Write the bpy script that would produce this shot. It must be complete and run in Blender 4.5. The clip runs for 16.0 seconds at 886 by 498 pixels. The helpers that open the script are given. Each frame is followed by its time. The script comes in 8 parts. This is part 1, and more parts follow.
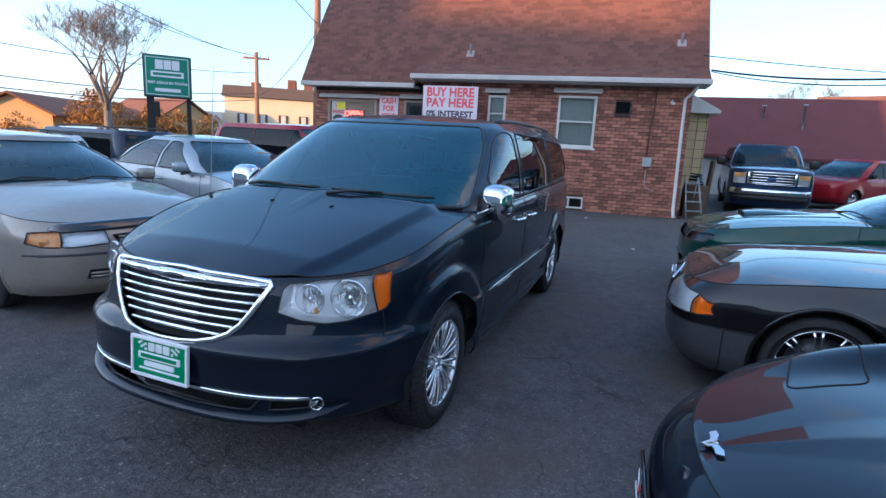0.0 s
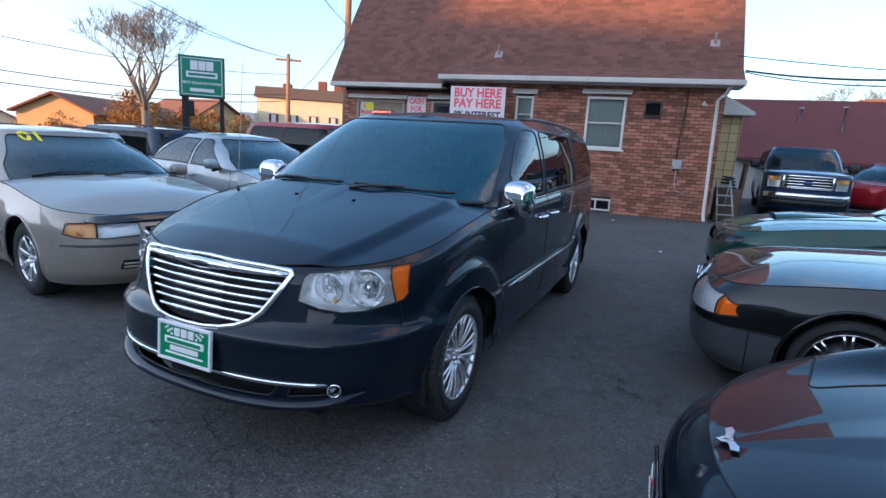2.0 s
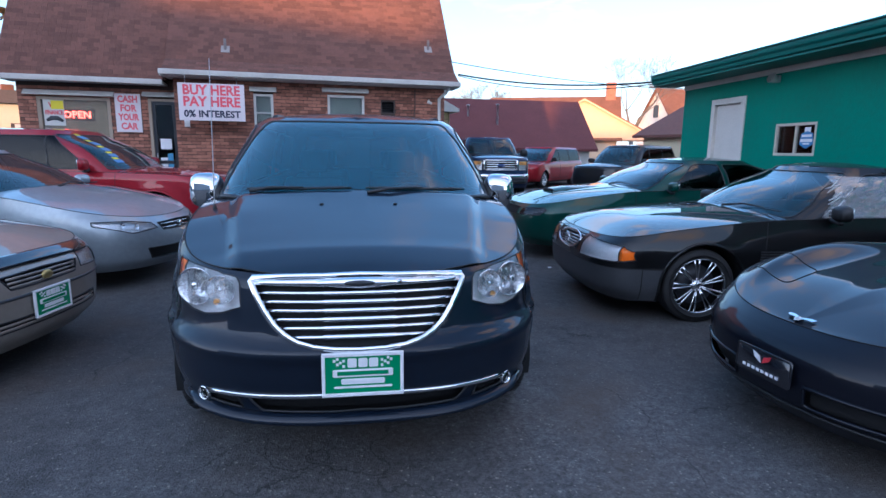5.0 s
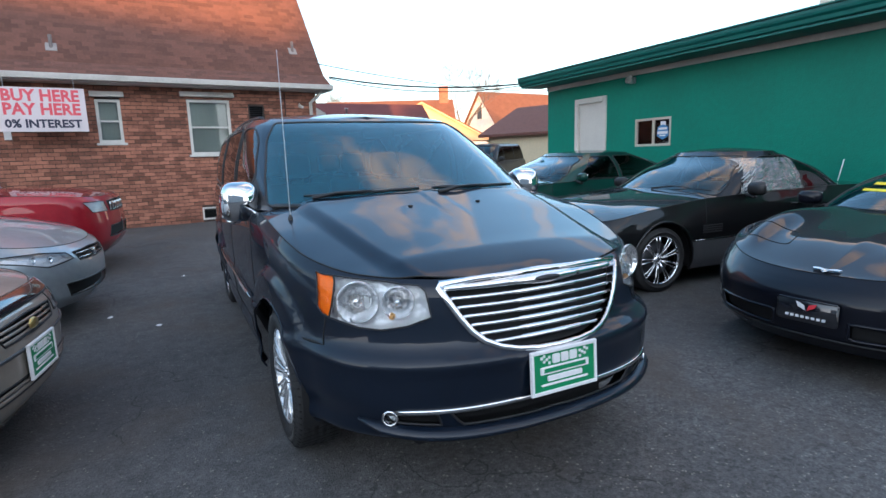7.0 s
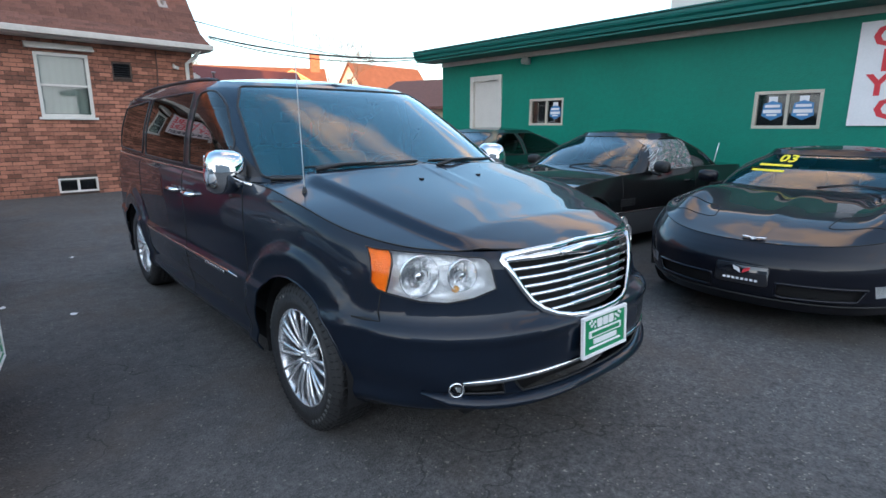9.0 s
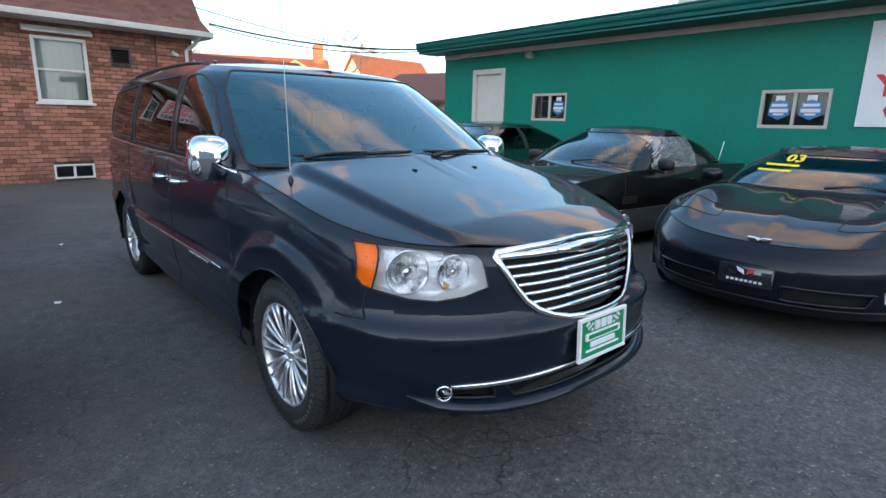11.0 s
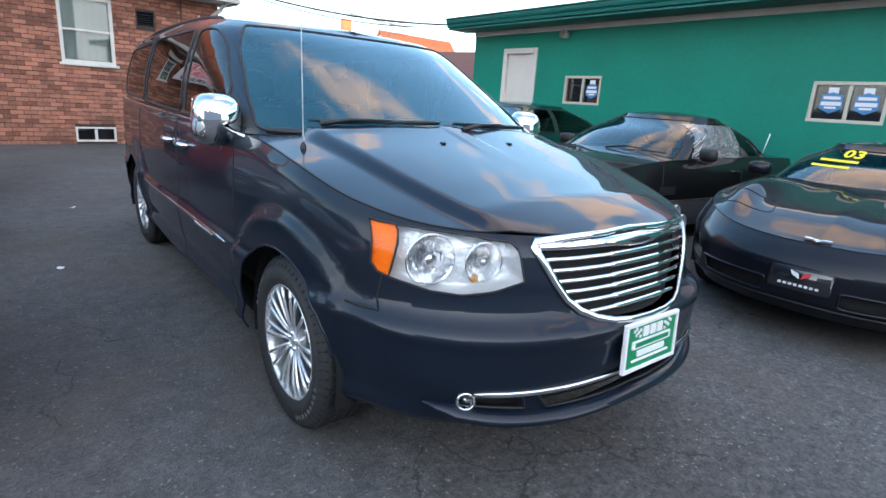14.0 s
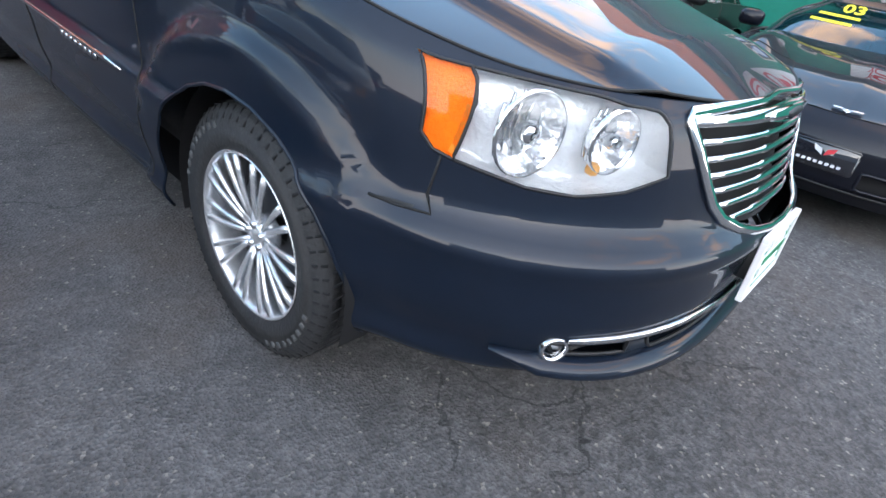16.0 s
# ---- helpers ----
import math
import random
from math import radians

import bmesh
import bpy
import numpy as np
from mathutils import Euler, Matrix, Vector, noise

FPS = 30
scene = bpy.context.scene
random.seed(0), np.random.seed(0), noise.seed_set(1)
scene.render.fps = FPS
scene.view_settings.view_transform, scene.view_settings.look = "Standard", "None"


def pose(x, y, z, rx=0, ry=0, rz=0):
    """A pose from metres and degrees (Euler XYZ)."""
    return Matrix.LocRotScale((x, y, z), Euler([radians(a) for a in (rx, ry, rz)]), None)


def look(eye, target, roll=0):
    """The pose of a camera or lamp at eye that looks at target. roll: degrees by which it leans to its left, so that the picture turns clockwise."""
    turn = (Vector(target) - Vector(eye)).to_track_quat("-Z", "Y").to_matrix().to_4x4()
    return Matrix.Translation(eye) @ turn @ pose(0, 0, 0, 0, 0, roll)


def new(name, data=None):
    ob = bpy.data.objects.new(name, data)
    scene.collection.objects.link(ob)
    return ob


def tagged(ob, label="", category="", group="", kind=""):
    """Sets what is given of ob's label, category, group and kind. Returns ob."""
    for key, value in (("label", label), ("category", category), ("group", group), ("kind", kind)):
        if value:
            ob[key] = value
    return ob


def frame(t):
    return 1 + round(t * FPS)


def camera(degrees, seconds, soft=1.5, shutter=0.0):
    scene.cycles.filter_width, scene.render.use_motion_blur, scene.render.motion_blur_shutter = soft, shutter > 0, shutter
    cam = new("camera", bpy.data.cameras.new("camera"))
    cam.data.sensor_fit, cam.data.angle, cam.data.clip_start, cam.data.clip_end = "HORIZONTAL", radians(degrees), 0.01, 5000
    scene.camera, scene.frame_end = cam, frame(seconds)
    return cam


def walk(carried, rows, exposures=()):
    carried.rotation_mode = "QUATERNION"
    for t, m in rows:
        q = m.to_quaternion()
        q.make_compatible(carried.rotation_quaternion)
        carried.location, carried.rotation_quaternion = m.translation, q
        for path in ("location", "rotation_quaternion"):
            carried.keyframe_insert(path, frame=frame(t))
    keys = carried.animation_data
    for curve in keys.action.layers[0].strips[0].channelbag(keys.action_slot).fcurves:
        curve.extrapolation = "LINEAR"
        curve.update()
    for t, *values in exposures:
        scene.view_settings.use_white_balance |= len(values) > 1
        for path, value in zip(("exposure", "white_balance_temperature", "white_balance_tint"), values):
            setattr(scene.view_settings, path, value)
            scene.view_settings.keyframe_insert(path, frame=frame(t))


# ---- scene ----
cam = camera(78.7, 16.0)
PATH = [
    (0, (1.868, -2.536, 1.5), (1.145, -0.711, 1.114), 3.1),
    (0.5, (1.98, -2.439, 1.489), (1.126, -0.674, 1.096), 3.1),
    (1, (2.088, -2.405, 1.483), (1.139, -0.691, 1.082), 2.8),
    (1.5, (2.072, -2.437, 1.471), (1.118, -0.723, 1.078), 3.4),
    (2, (1.914, -2.546, 1.467), (1.101, -0.759, 1.082), 3.5),
    (2.5, (1.665, -2.619, 1.44), (0.953, -0.789, 1.063), 3.0),
    (3, (1.331, -2.662, 1.437), (0.696, -0.802, 1.066), 1.8),
    (3.5, (1.032, -2.852, 1.417), (0.662, -0.918, 1.062), 3.0),
    (4, (0.714, -2.946, 1.395), (0.524, -0.986, 1.047), 2.2),
    (4.5, (0.354, -2.954, 1.411), (0.374, -0.984, 1.062), -0.7),
    (5, (0.003, -3.032, 1.412), (0.307, -1.087, 1.059), 0.7),
    (5.2, (-0.14, -3.021, 1.398), (0.251, -1.091, 1.047), 1.3),
    (7.3, (-1.464, -2.496, 1.378), (-0.475, -0.794, 1.028), -1.6),
    (7.5, (-1.57, -2.452, 1.381), (-0.498, -0.803, 1.017), -1.0),
    (8, (-1.795, -2.376, 1.397), (-0.59, -0.832, 0.988), -0.0),
    (8.5, (-1.889, -2.234, 1.395), (-0.671, -0.706, 0.968), -0.6),
    (8.7, (-1.915, -2.201, 1.39), (-0.653, -0.712, 0.954), -0.4),
    (10.8, (-1.84, -2.123, 1.356), (-0.549, -0.665, 0.903), 1.2),
    (11, (-1.811, -2.113, 1.357), (-0.541, -0.639, 0.898), 1.3),
    (11.5, (-1.651, -2.153, 1.362), (-0.515, -0.575, 0.894), 0.4),
    (12, (-1.562, -2.295, 1.369), (-0.472, -0.683, 0.905), 0.3),
    (12.5, (-1.543, -2.396, 1.356), (-0.459, -0.782, 0.887), 1.0),
    (13, (-1.555, -2.262, 1.343), (-0.477, -0.645, 0.87), 1.3),
    (13.5, (-1.589, -2.081, 1.309), (-0.501, -0.475, 0.821), 1.6),
    (14, (-1.663, -1.884, 1.298), (-0.451, -0.381, 0.773), 3.9),
    (14.5, (-1.711, -1.755, 1.283), (-0.47, -0.296, 0.707), 6.2),
    (15, (-1.64, -1.642, 1.28), (-0.4, -0.22, 0.618), 6.3),
    (15.5, (-1.552, -1.506, 1.225), (-0.3, -0.226, 0.333), 7.5),
    (16, (-1.517, -1.124, 1.125), (-0.158, -0.067, 0.107), 11.1),
]
walk(cam, [(t, look(eye, target, roll)) for t, eye, target, roll in PATH], ((0, 1.96, 4850, 6), (2.5, 1.94, 5050, 6), (5.2, 2.00, 4800, 10), (7.3, 2.27, 5600, 3), (8.7, 2.31, 5650, 3), (12.5, 2.25, 5600, 2), (14, 2.72, 5700, 4), (14.5, 2.88, 5800, 5), (15, 2.90, 5900, 6), (16, 3.24, 6000, 7)))

# ---------------------------------------------------------------- light
SUN_TURN, SUN_RISE = radians(212), radians(8.0)   # azimuth from +y clockwise, height
world = bpy.data.worlds.new("sky")
scene.world = world
world.use_nodes = True
wt = world.node_tree
wt.nodes.clear()


def wn(kind, **kw):
    n = wt.nodes.new(kind)
    for k, v in kw.items():
        if k == "sky_type":
            n.sky_type = v
        elif k == "op":
            n.operation = v
    return n


w_out = wn("ShaderNodeOutputWorld")
w_bg = wn("ShaderNodeBackground")
w_bg.inputs["Strength"].default_value = 0.145
w_sky = wn("ShaderNodeTexSky", sky_type="NISHITA")
w_sky.sun_disc = False
w_sky.sun_elevation, w_sky.sun_rotation = SUN_RISE, SUN_TURN
w_sky.air_density, w_sky.dust_density, w_sky.ozone_density = 1.0, 0.7, 1.2
# thin broken cloud, drawn on a flat layer high overhead
w_geo = wn("ShaderNodeTexCoord")
w_sep = wn("ShaderNodeSeparateXYZ")
w_add = wn("ShaderNodeMath", op="ADD")
w_add.inputs[1].default_value = 0.12
w_max = wn("ShaderNodeMath", op="MAXIMUM")
w_max.inputs[1].default_value = 0.05
w_dx, w_dy = wn("ShaderNodeMath", op="DIVIDE"), wn("ShaderNodeMath", op="DIVIDE")
w_com = wn("ShaderNodeCombineXYZ")
w_noi = wn("ShaderNodeTexNoise")
w_noi.inputs["Scale"].default_value, w_noi.inputs["Detail"].default_value, w_noi.inputs["Roughness"].default_value = 2.3, 8.0, 0.60
w_noi.inputs["Distortion"].default_value = 0.5
w_ramp = wn("ShaderNodeValToRGB")
w_ramp.color_ramp.elements[0].position, w_ramp.color_ramp.elements[0].color = 0.52, (0, 0, 0, 1)
w_ramp.color_ramp.elements[1].position, w_ramp.color_ramp.elements[1].color = 0.64, (1, 1, 1, 1)
w_mix = wn("ShaderNodeMixRGB")
w_mix.inputs["Color2"].default_value = (5.0, 3.0, 1.75, 1)
w_fac = wn("ShaderNodeMath", op="MULTIPLY")
w_fac.inputs[1].default_value = 0.85
w_high = wn("ShaderNodeMapRange")   # the cloud layer thins out towards the horizon
w_high.inputs["From Min"].default_value, w_high.inputs["From Max"].default_value = 0.20, 0.42
w_cov2 = wn("ShaderNodeMath", op="MULTIPLY")
w_side = wn("ShaderNodeMapRange")
w_side.inputs["From Min"].default_value, w_side.inputs["From Max"].default_value = 0.04, 0.34
w_cov = wn("ShaderNodeMath", op="MULTIPLY")
w_haze = wn("ShaderNodeMapRange")   # evening haze, thickest at the horizon
w_haze.inputs["From Min"].default_value, w_haze.inputs["From Max"].default_value = 0.0, 0.34
w_haze.inputs["To Min"].default_value, w_haze.inputs["To Max"].default_value = 0.82, 0.0
w_pale = wn("ShaderNodeMixRGB")
w_dot = wn("ShaderNodeVectorMath", op="DOT_PRODUCT")   # the sky glows round the low sun
w_dot.inputs[1].default_value = (math.sin(SUN_TURN), math.cos(SUN_TURN), 0.15)
w_near = wn("ShaderNodeMapRange")
w_near.inputs["From Min"].default_value, w_near.inputs["From Max"].default_value = -0.15, 1.0
w_glow = wn("ShaderNodeMixRGB")
w_glow.inputs["Color1"].default_value, w_glow.inputs["Color2"].default_value = (1.58, 1.50, 1.50, 1), (6.2, 5.5, 5.2, 1)
w_sum = wn("ShaderNodeMath", op="MULTIPLY_ADD")
w_sum.use_clamp = True
w_sum.inputs[1].default_value = 0.55
L = wt.links.new
L(w_geo.outputs["Generated"], w_sep.inputs[0])
L(w_sep.outputs["Z"], w_max.inputs[0])
L(w_max.outputs[0], w_add.inputs[0])
L(w_sep.outputs["X"], w_dx.inputs[0])
L(w_add.outputs[0], w_dx.inputs[1])
L(w_sep.outputs["Y"], w_dy.inputs[0])
L(w_add.outputs[0], w_dy.inputs[1])
L(w_dx.outputs[0], w_com.inputs["X"])
L(w_dy.outputs[0], w_com.inputs["Y"])
w_map = wn("ShaderNodeMapping")
w_map.inputs["Location"].default_value = (2.35, 0.80, 0.0)
L(w_com.outputs[0], w_map.inputs["Vector"])
L(w_map.outputs[0], w_noi.inputs["Vector"])
L(w_noi.outputs["Fac"], w_ramp.inputs["Fac"])
L(w_ramp.outputs["Color"], w_fac.inputs[0])
L(w_sep.outputs["X"], w_side.inputs["Value"])
L(w_fac.outputs[0], w_cov.inputs[0])
L(w_side.outputs[0], w_cov.inputs[1])
L(w_sep.outputs["Z"], w_high.inputs["Value"])
L(w_cov.outputs[0], w_cov2.inputs[0])
L(w_high.outputs[0], w_cov2.inputs[1])
L(w_cov2.outputs[0], w_mix.inputs["Fac"])
L(w_sep.outputs["Z"], w_haze.inputs["Value"])
L(w_geo.outputs["Generated"], w_dot.inputs[0])
L(w_dot.outputs["Value"], w_near.inputs["Value"])
L(w_near.outputs[0], w_glow.inputs["Fac"])
L(w_near.outputs[0], w_sum.inputs[0])
L(w_haze.outputs[0], w_sum.inputs[2])
L(w_glow.outputs["Color"], w_pale.inputs["Color2"])
L(w_sum.outputs[0], w_pale.inputs["Fac"])
L(w_sky.outputs["Color"], w_pale.inputs["Color1"])
L(w_pale.outputs["Color"], w_mix.inputs["Color1"])
L(w_mix.outputs["Color"], w_bg.inputs["Color"])
L(w_bg.outputs[0], w_out.inputs[0])

sun_dir = Vector((math.sin(SUN_TURN) * math.cos(SUN_RISE), math.cos(SUN_TURN) * math.cos(SUN_RISE), math.sin(SUN_RISE)))
sun = new("sun", bpy.data.lights.new("sun", "SUN"))
sun.data.energy, sun.data.angle, sun.data.color = 3.0, radians(1.4), (1.0, 0.42, 0.11)
sun.matrix_world = look(sun_dir * 60, (0, 0, 0))

# ---------------------------------------------------------------- materials
MATS = {}


def mat(name, colour, rough=0.6, metal=0.0, coat=0.0, vary=0.0, scale=6.0, bump=0.0, bump_scale=60.0, spec=0.5, emit=None, stain=None, island=False, obj=False, coat_rough=0.03, coat_ior=1.5):
    """A surface: base colour with variation at two scales, relief, gloss."""
    if name in MATS:
        return MATS[name]
    m = bpy.data.materials.new(name)
    m.use_nodes = True
    nt = m.node_tree
    p = nt.nodes["Principled BSDF"]
    p.inputs["Roughness"].default_value = rough
    p.inputs["Metallic"].default_value = metal
    p.inputs["Specular IOR Level"].default_value = spec
    p.inputs["Coat Weight"].default_value = coat
    p.inputs["Coat Roughness"].default_value = coat_rough
    p.inputs["Coat IOR"].default_value = coat_ior
    p.inputs["Base Color"].default_value = (*colour, 1)
    tc = nt.nodes.new("ShaderNodeTexCoord")
    if vary or stain or island or obj:
        n1 = nt.nodes.new("ShaderNodeTexNoise")
        n1.inputs["Scale"].default_value, n1.inputs["Detail"].default_value = scale, 6
        n2 = nt.nodes.new("ShaderNodeTexNoise")
        n2.inputs["Scale"].default_value, n2.inputs["Detail"].default_value = scale * 9, 4
        for n in (n1, n2):
            nt.links.new(tc.outputs["Object"], n.inputs["Vector"])
        add = nt.nodes.new("ShaderNodeMath")
        add.operation = "ADD"
        nt.links.new(n1.outputs["Fac"], add.inputs[0])
        nt.links.new(n2.outputs["Fac"], add.inputs[1])
        last = add.outputs[0]
        if island or obj:
            src = nt.nodes.new("ShaderNodeNewGeometry" if island else "ShaderNodeObjectInfo")
            ad2 = nt.nodes.new("ShaderNodeMath")
            ad2.operation = "MULTIPLY_ADD"
            ad2.inputs[1].default_value, ad2.inputs[2].default_value = 0.9, -0.45
            nt.links.new(src.outputs["Random Per Island" if island else "Random"], ad2.inputs[0])
            ad3 = nt.nodes.new("ShaderNodeMath")
            ad3.operation = "ADD"
            nt.links.new(last, ad3.inputs[0])
            nt.links.new(ad2.outputs[0], ad3.inputs[1])
            last = ad3.outputs[0]
        mr = nt.nodes.new("ShaderNodeMapRange")
        mr.inputs["From Min"].default_value, mr.inputs["From Max"].default_value = 0.55, 1.45
        mr.inputs["To Min"].default_value, mr.inputs["To Max"].default_value = 1 - vary, 1 + vary
        nt.links.new(last, mr.inputs["Value"])
        mul = nt.nodes.new("ShaderNodeMixRGB")
        mul.blend_type = "MULTIPLY"
        mul.inputs["Fac"].default_value = 1
        mul.inputs["Color1"].default_value = (*colour, 1)
        nt.links.new(mr.outputs[0], mul.inputs["Color2"])
        out = mul.outputs[0]
        if stain:
            sc, amount, col = stain
            n3 = nt.nodes.new("ShaderNodeTexNoise")
            n3.inputs["Scale"].default_value, n3.inputs["Detail"].default_value = sc, 5
            nt.links.new(tc.outputs["Object"], n3.inputs["Vector"])
            rp = nt.nodes.new("ShaderNodeValToRGB")
            rp.color_ramp.elements[0].position, rp.color_ramp.elements[1].position = 0.5, 0.72
            nt.links.new(n3.outputs["Fac"], rp.inputs["Fac"])
            f = nt.nodes.new("ShaderNodeMath")
            f.operation = "MULTIPLY"
            f.inputs[1].default_value = amount
            nt.links.new(rp.outputs["Color"], f.inputs[0])
            mx = nt.nodes.new("ShaderNodeMixRGB")
            mx.inputs["Color2"].default_value = (*col, 1)
            nt.links.new(f.outputs[0], mx.inputs["Fac"])
            nt.links.new(out, mx.inputs["Color1"])
            out = mx.outputs[0]
        nt.links.new(out, p.inputs["Base Color"])
    if bump:
        n4 = nt.nodes.new("ShaderNodeTexNoise")
        n4.inputs["Scale"].default_value, n4.inputs["Detail"].default_value = bump_scale, 4
        nt.links.new(tc.outputs["Object"], n4.inputs["Vector"])
        b = nt.nodes.new("ShaderNodeBump")
        b.inputs["Strength"].default_value, b.inputs["Distance"].default_value = bump, 0.02
        nt.links.new(n4.outputs["Fac"], b.inputs["Height"])
        nt.links.new(b.outputs["Normal"], p.inputs["Normal"])
    if emit:
        p.inputs["Emission Color"].default_value = (*emit[:3], 1)
        p.inputs["Emission Strength"].default_value = emit[3]
    MATS[name] = m
    return m


def glass(name, tint, gloss=1.0, rough=0.0, ior=1.5, veil=0.0, veil_colour=(0.085, 0.46, 0.66)):
    """Thin pane: tinted see-through with a mirror-like skin that grows at grazing angles."""
    if name in MATS:
        return MATS[name]
    m = bpy.data.materials.new(name)
    m.use_nodes = True
    nt = m.node_tree
    nt.nodes.clear()
    o = nt.nodes.new("ShaderNodeOutputMaterial")
    t = nt.nodes.new("ShaderNodeBsdfTransparent")
    t.inputs["Color"].default_value = (*tint, 1)
    g = nt.nodes.new("ShaderNodeBsdfGlossy")
    g.inputs["Roughness"].default_value = rough
    f = nt.nodes.new("ShaderNodeFresnel")
    f.inputs["IOR"].default_value = ior
    k = nt.nodes.new("ShaderNodeMath")
    k.operation = "MULTIPLY"
    k.use_clamp = True
    k.inputs[1].default_value = gloss
    mx = nt.nodes.new("ShaderNodeMixShader")
    nt.links.new(f.outputs[0], k.inputs[0])
    nt.links.new(k.outputs[0], mx.inputs["Fac"])
    if veil:
        # diffuse share: painted sky reflection on windscreens, warm haze on shop pane, plastic's milkiness
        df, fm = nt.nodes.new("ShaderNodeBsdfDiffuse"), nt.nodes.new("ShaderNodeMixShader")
        df.inputs["Color"].default_value = (*veil_colour, 1)
        fm.inputs["Fac"].default_value = veil
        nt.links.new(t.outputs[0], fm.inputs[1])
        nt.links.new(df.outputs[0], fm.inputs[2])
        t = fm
    nt.links.new(t.outputs[0], mx.inputs[1])
    nt.links.new(g.outputs[0], mx.inputs[2])
    nt.links.new(mx.outputs[0], o.inputs["Surface"])
    MATS[name] = m
    return m


def paint(name, colour, metal=0.05, dust=0.02, rough=0.5, ior=1.42, coat=1.0):
    return mat("paint_" + name, colour, rough=rough, metal=metal, coat=coat, vary=0.12, scale=2.5, bump=0.003, bump_scale=18, stain=(1.7, dust, (0.10, 0.095, 0.09)), coat_rough=0.012, spec=0.15, coat_ior=ior)


M_CHROME = mat("chrome", (0.78, 0.79, 0.80), rough=0.06, metal=1.0, bump=0.004, bump_scale=30)
M_DULLCHROME = mat("worn_chrome", (0.62, 0.63, 0.64), rough=0.16, metal=1.0, vary=0.12, scale=20)
M_ALLOY = mat("alloy", (0.72, 0.73, 0.75), rough=0.26, metal=0.75, vary=0.15, scale=14)
M_ALLOY_DARK = mat("dark_alloy", (0.05, 0.052, 0.058), rough=0.4, metal=0.6, vary=0.2, scale=14)
M_RUBBER = mat("rubber", (0.018, 0.018, 0.019), rough=0.72, vary=0.35, scale=9, bump=0.25, bump_scale=90, stain=(6, 0.12, (0.05, 0.047, 0.043)))
M_BLACK = mat("black_plastic", (0.012, 0.012, 0.013), rough=0.5, vary=0.25, scale=10, bump=0.08, bump_scale=200)
# near-black puts the shade of openings, wheel insides and undersides into the colour
M_VOID = mat("cavity_shade", (0.004, 0.004, 0.005), rough=0.8)
# black for rods and strips on panel edges that imitate shaded gaps
M_SEAM = mat("panel_gap_shade", (0.004, 0.004, 0.004), rough=0.7)
M_CABIN = mat("cabin_grey", (0.055, 0.055, 0.06), rough=0.75, vary=0.2, scale=6, bump=0.1, bump_scale=120)
M_SEAT = mat("seat_leather", (0.085, 0.083, 0.083), rough=0.55, vary=0.2, scale=5, bump=0.12, bump_scale=80)
M_SEAT_TAN = mat("seat_cloth", (0.20, 0.18, 0.15), rough=0.85, vary=0.2, scale=5, bump=0.15, bump_scale=140)
# teal diffuse share in both windscreens is painted-in sky reflection
M_GLASS = glass("car_glass", (0.40, 0.58, 0.62), 1.5, veil=0.04)
M_GLASS_VAN = glass("tinted_windscreen", (0.36, 0.58, 0.64), 1.5, veil=0.10)
M_GLASS_DARK = glass("privacy_glass", (0.05, 0.055, 0.06), 1.1)
M_GLASS_TINT = glass("tinted_side_glass", (0.03, 0.03, 0.035), 0.6)
M_GLASS_SIDE = glass("side_glass", (0.33, 0.40, 0.40), 1.35)
M_LENS = glass("lamp_lens", (0.93, 0.95, 0.97), 1.1)
M_AMBER = glass("amber_lens", (1.0, 0.62, 0.20), 0.7, 0.05)
M_AMBER_BACK = mat("amber_reflector", (1.0, 0.50, 0.14), rough=0.35, vary=0.15, scale=60, bump=0.3, bump_scale=160)
M_REFLECT = mat("lamp_reflector", (0.97, 0.97, 0.98), rough=0.22, metal=0.45, bump=0.5, bump_scale=34)
M_LAMPWHITE = mat("lamp_housing", (0.98, 0.98, 0.98), rough=0.24, metal=0.25, bump=0.5, bump_scale=26)
M_FACET = mat("cut_reflector", (0.95, 0.95, 0.96), rough=0.10, metal=0.85, bump=0.15, bump_scale=90)
M_RED_LENS = mat("tail_lamp_red", (0.35, 0.01, 0.012), rough=0.15, coat=1.0)
M_WHITE = mat("white_paint", (0.62, 0.60, 0.56), rough=0.55, vary=0.09, scale=3, bump=0.05, bump_scale=50, stain=(2.2, 0.25, (0.45, 0.42, 0.38)))
M_BRICK = mat("brick", (0.315, 0.135, 0.088), rough=0.85, vary=0.46, scale=5, bump=0.35, bump_scale=70, island=True, stain=(1.1, 0.30, (0.13, 0.07, 0.055)))
M_BRICK_PART = mat("brick_single", (0.315, 0.135, 0.088), rough=0.85, vary=0.46, scale=5, bump=0.35, bump_scale=70, obj=True, stain=(1.1, 0.30, (0.13, 0.07, 0.055)))
M_MORTAR = mat("mortar", (0.060, 0.042, 0.034), rough=0.95, vary=0.3, scale=9, bump=0.3, bump_scale=90)
M_SHINGLE = mat("shingle", (0.140, 0.062, 0.044), rough=0.92, vary=0.24, scale=2.2, bump=0.5, bump_scale=120, island=True, stain=(0.8, 0.16, (0.062, 0.036, 0.031)))
M_SHINGLE_PART = mat("shingle_single", (0.140, 0.062, 0.044), rough=0.92, vary=0.24, scale=2.2, bump=0.5, bump_scale=120, obj=True, stain=(0.8, 0.16, (0.062, 0.036, 0.031)))
M_GREEN = mat("green_wall_paint", (0.006, 0.190, 0.125), rough=0.62, vary=0.13, scale=1.3, bump=0.25, bump_scale=35, stain=(0.9, 0.28, (0.006, 0.13, 0.09)))
M_TEAL = mat("teal_fascia", (0.010, 0.120, 0.100), rough=0.45, vary=0.15, scale=2, bump=0.05, bump_scale=40)
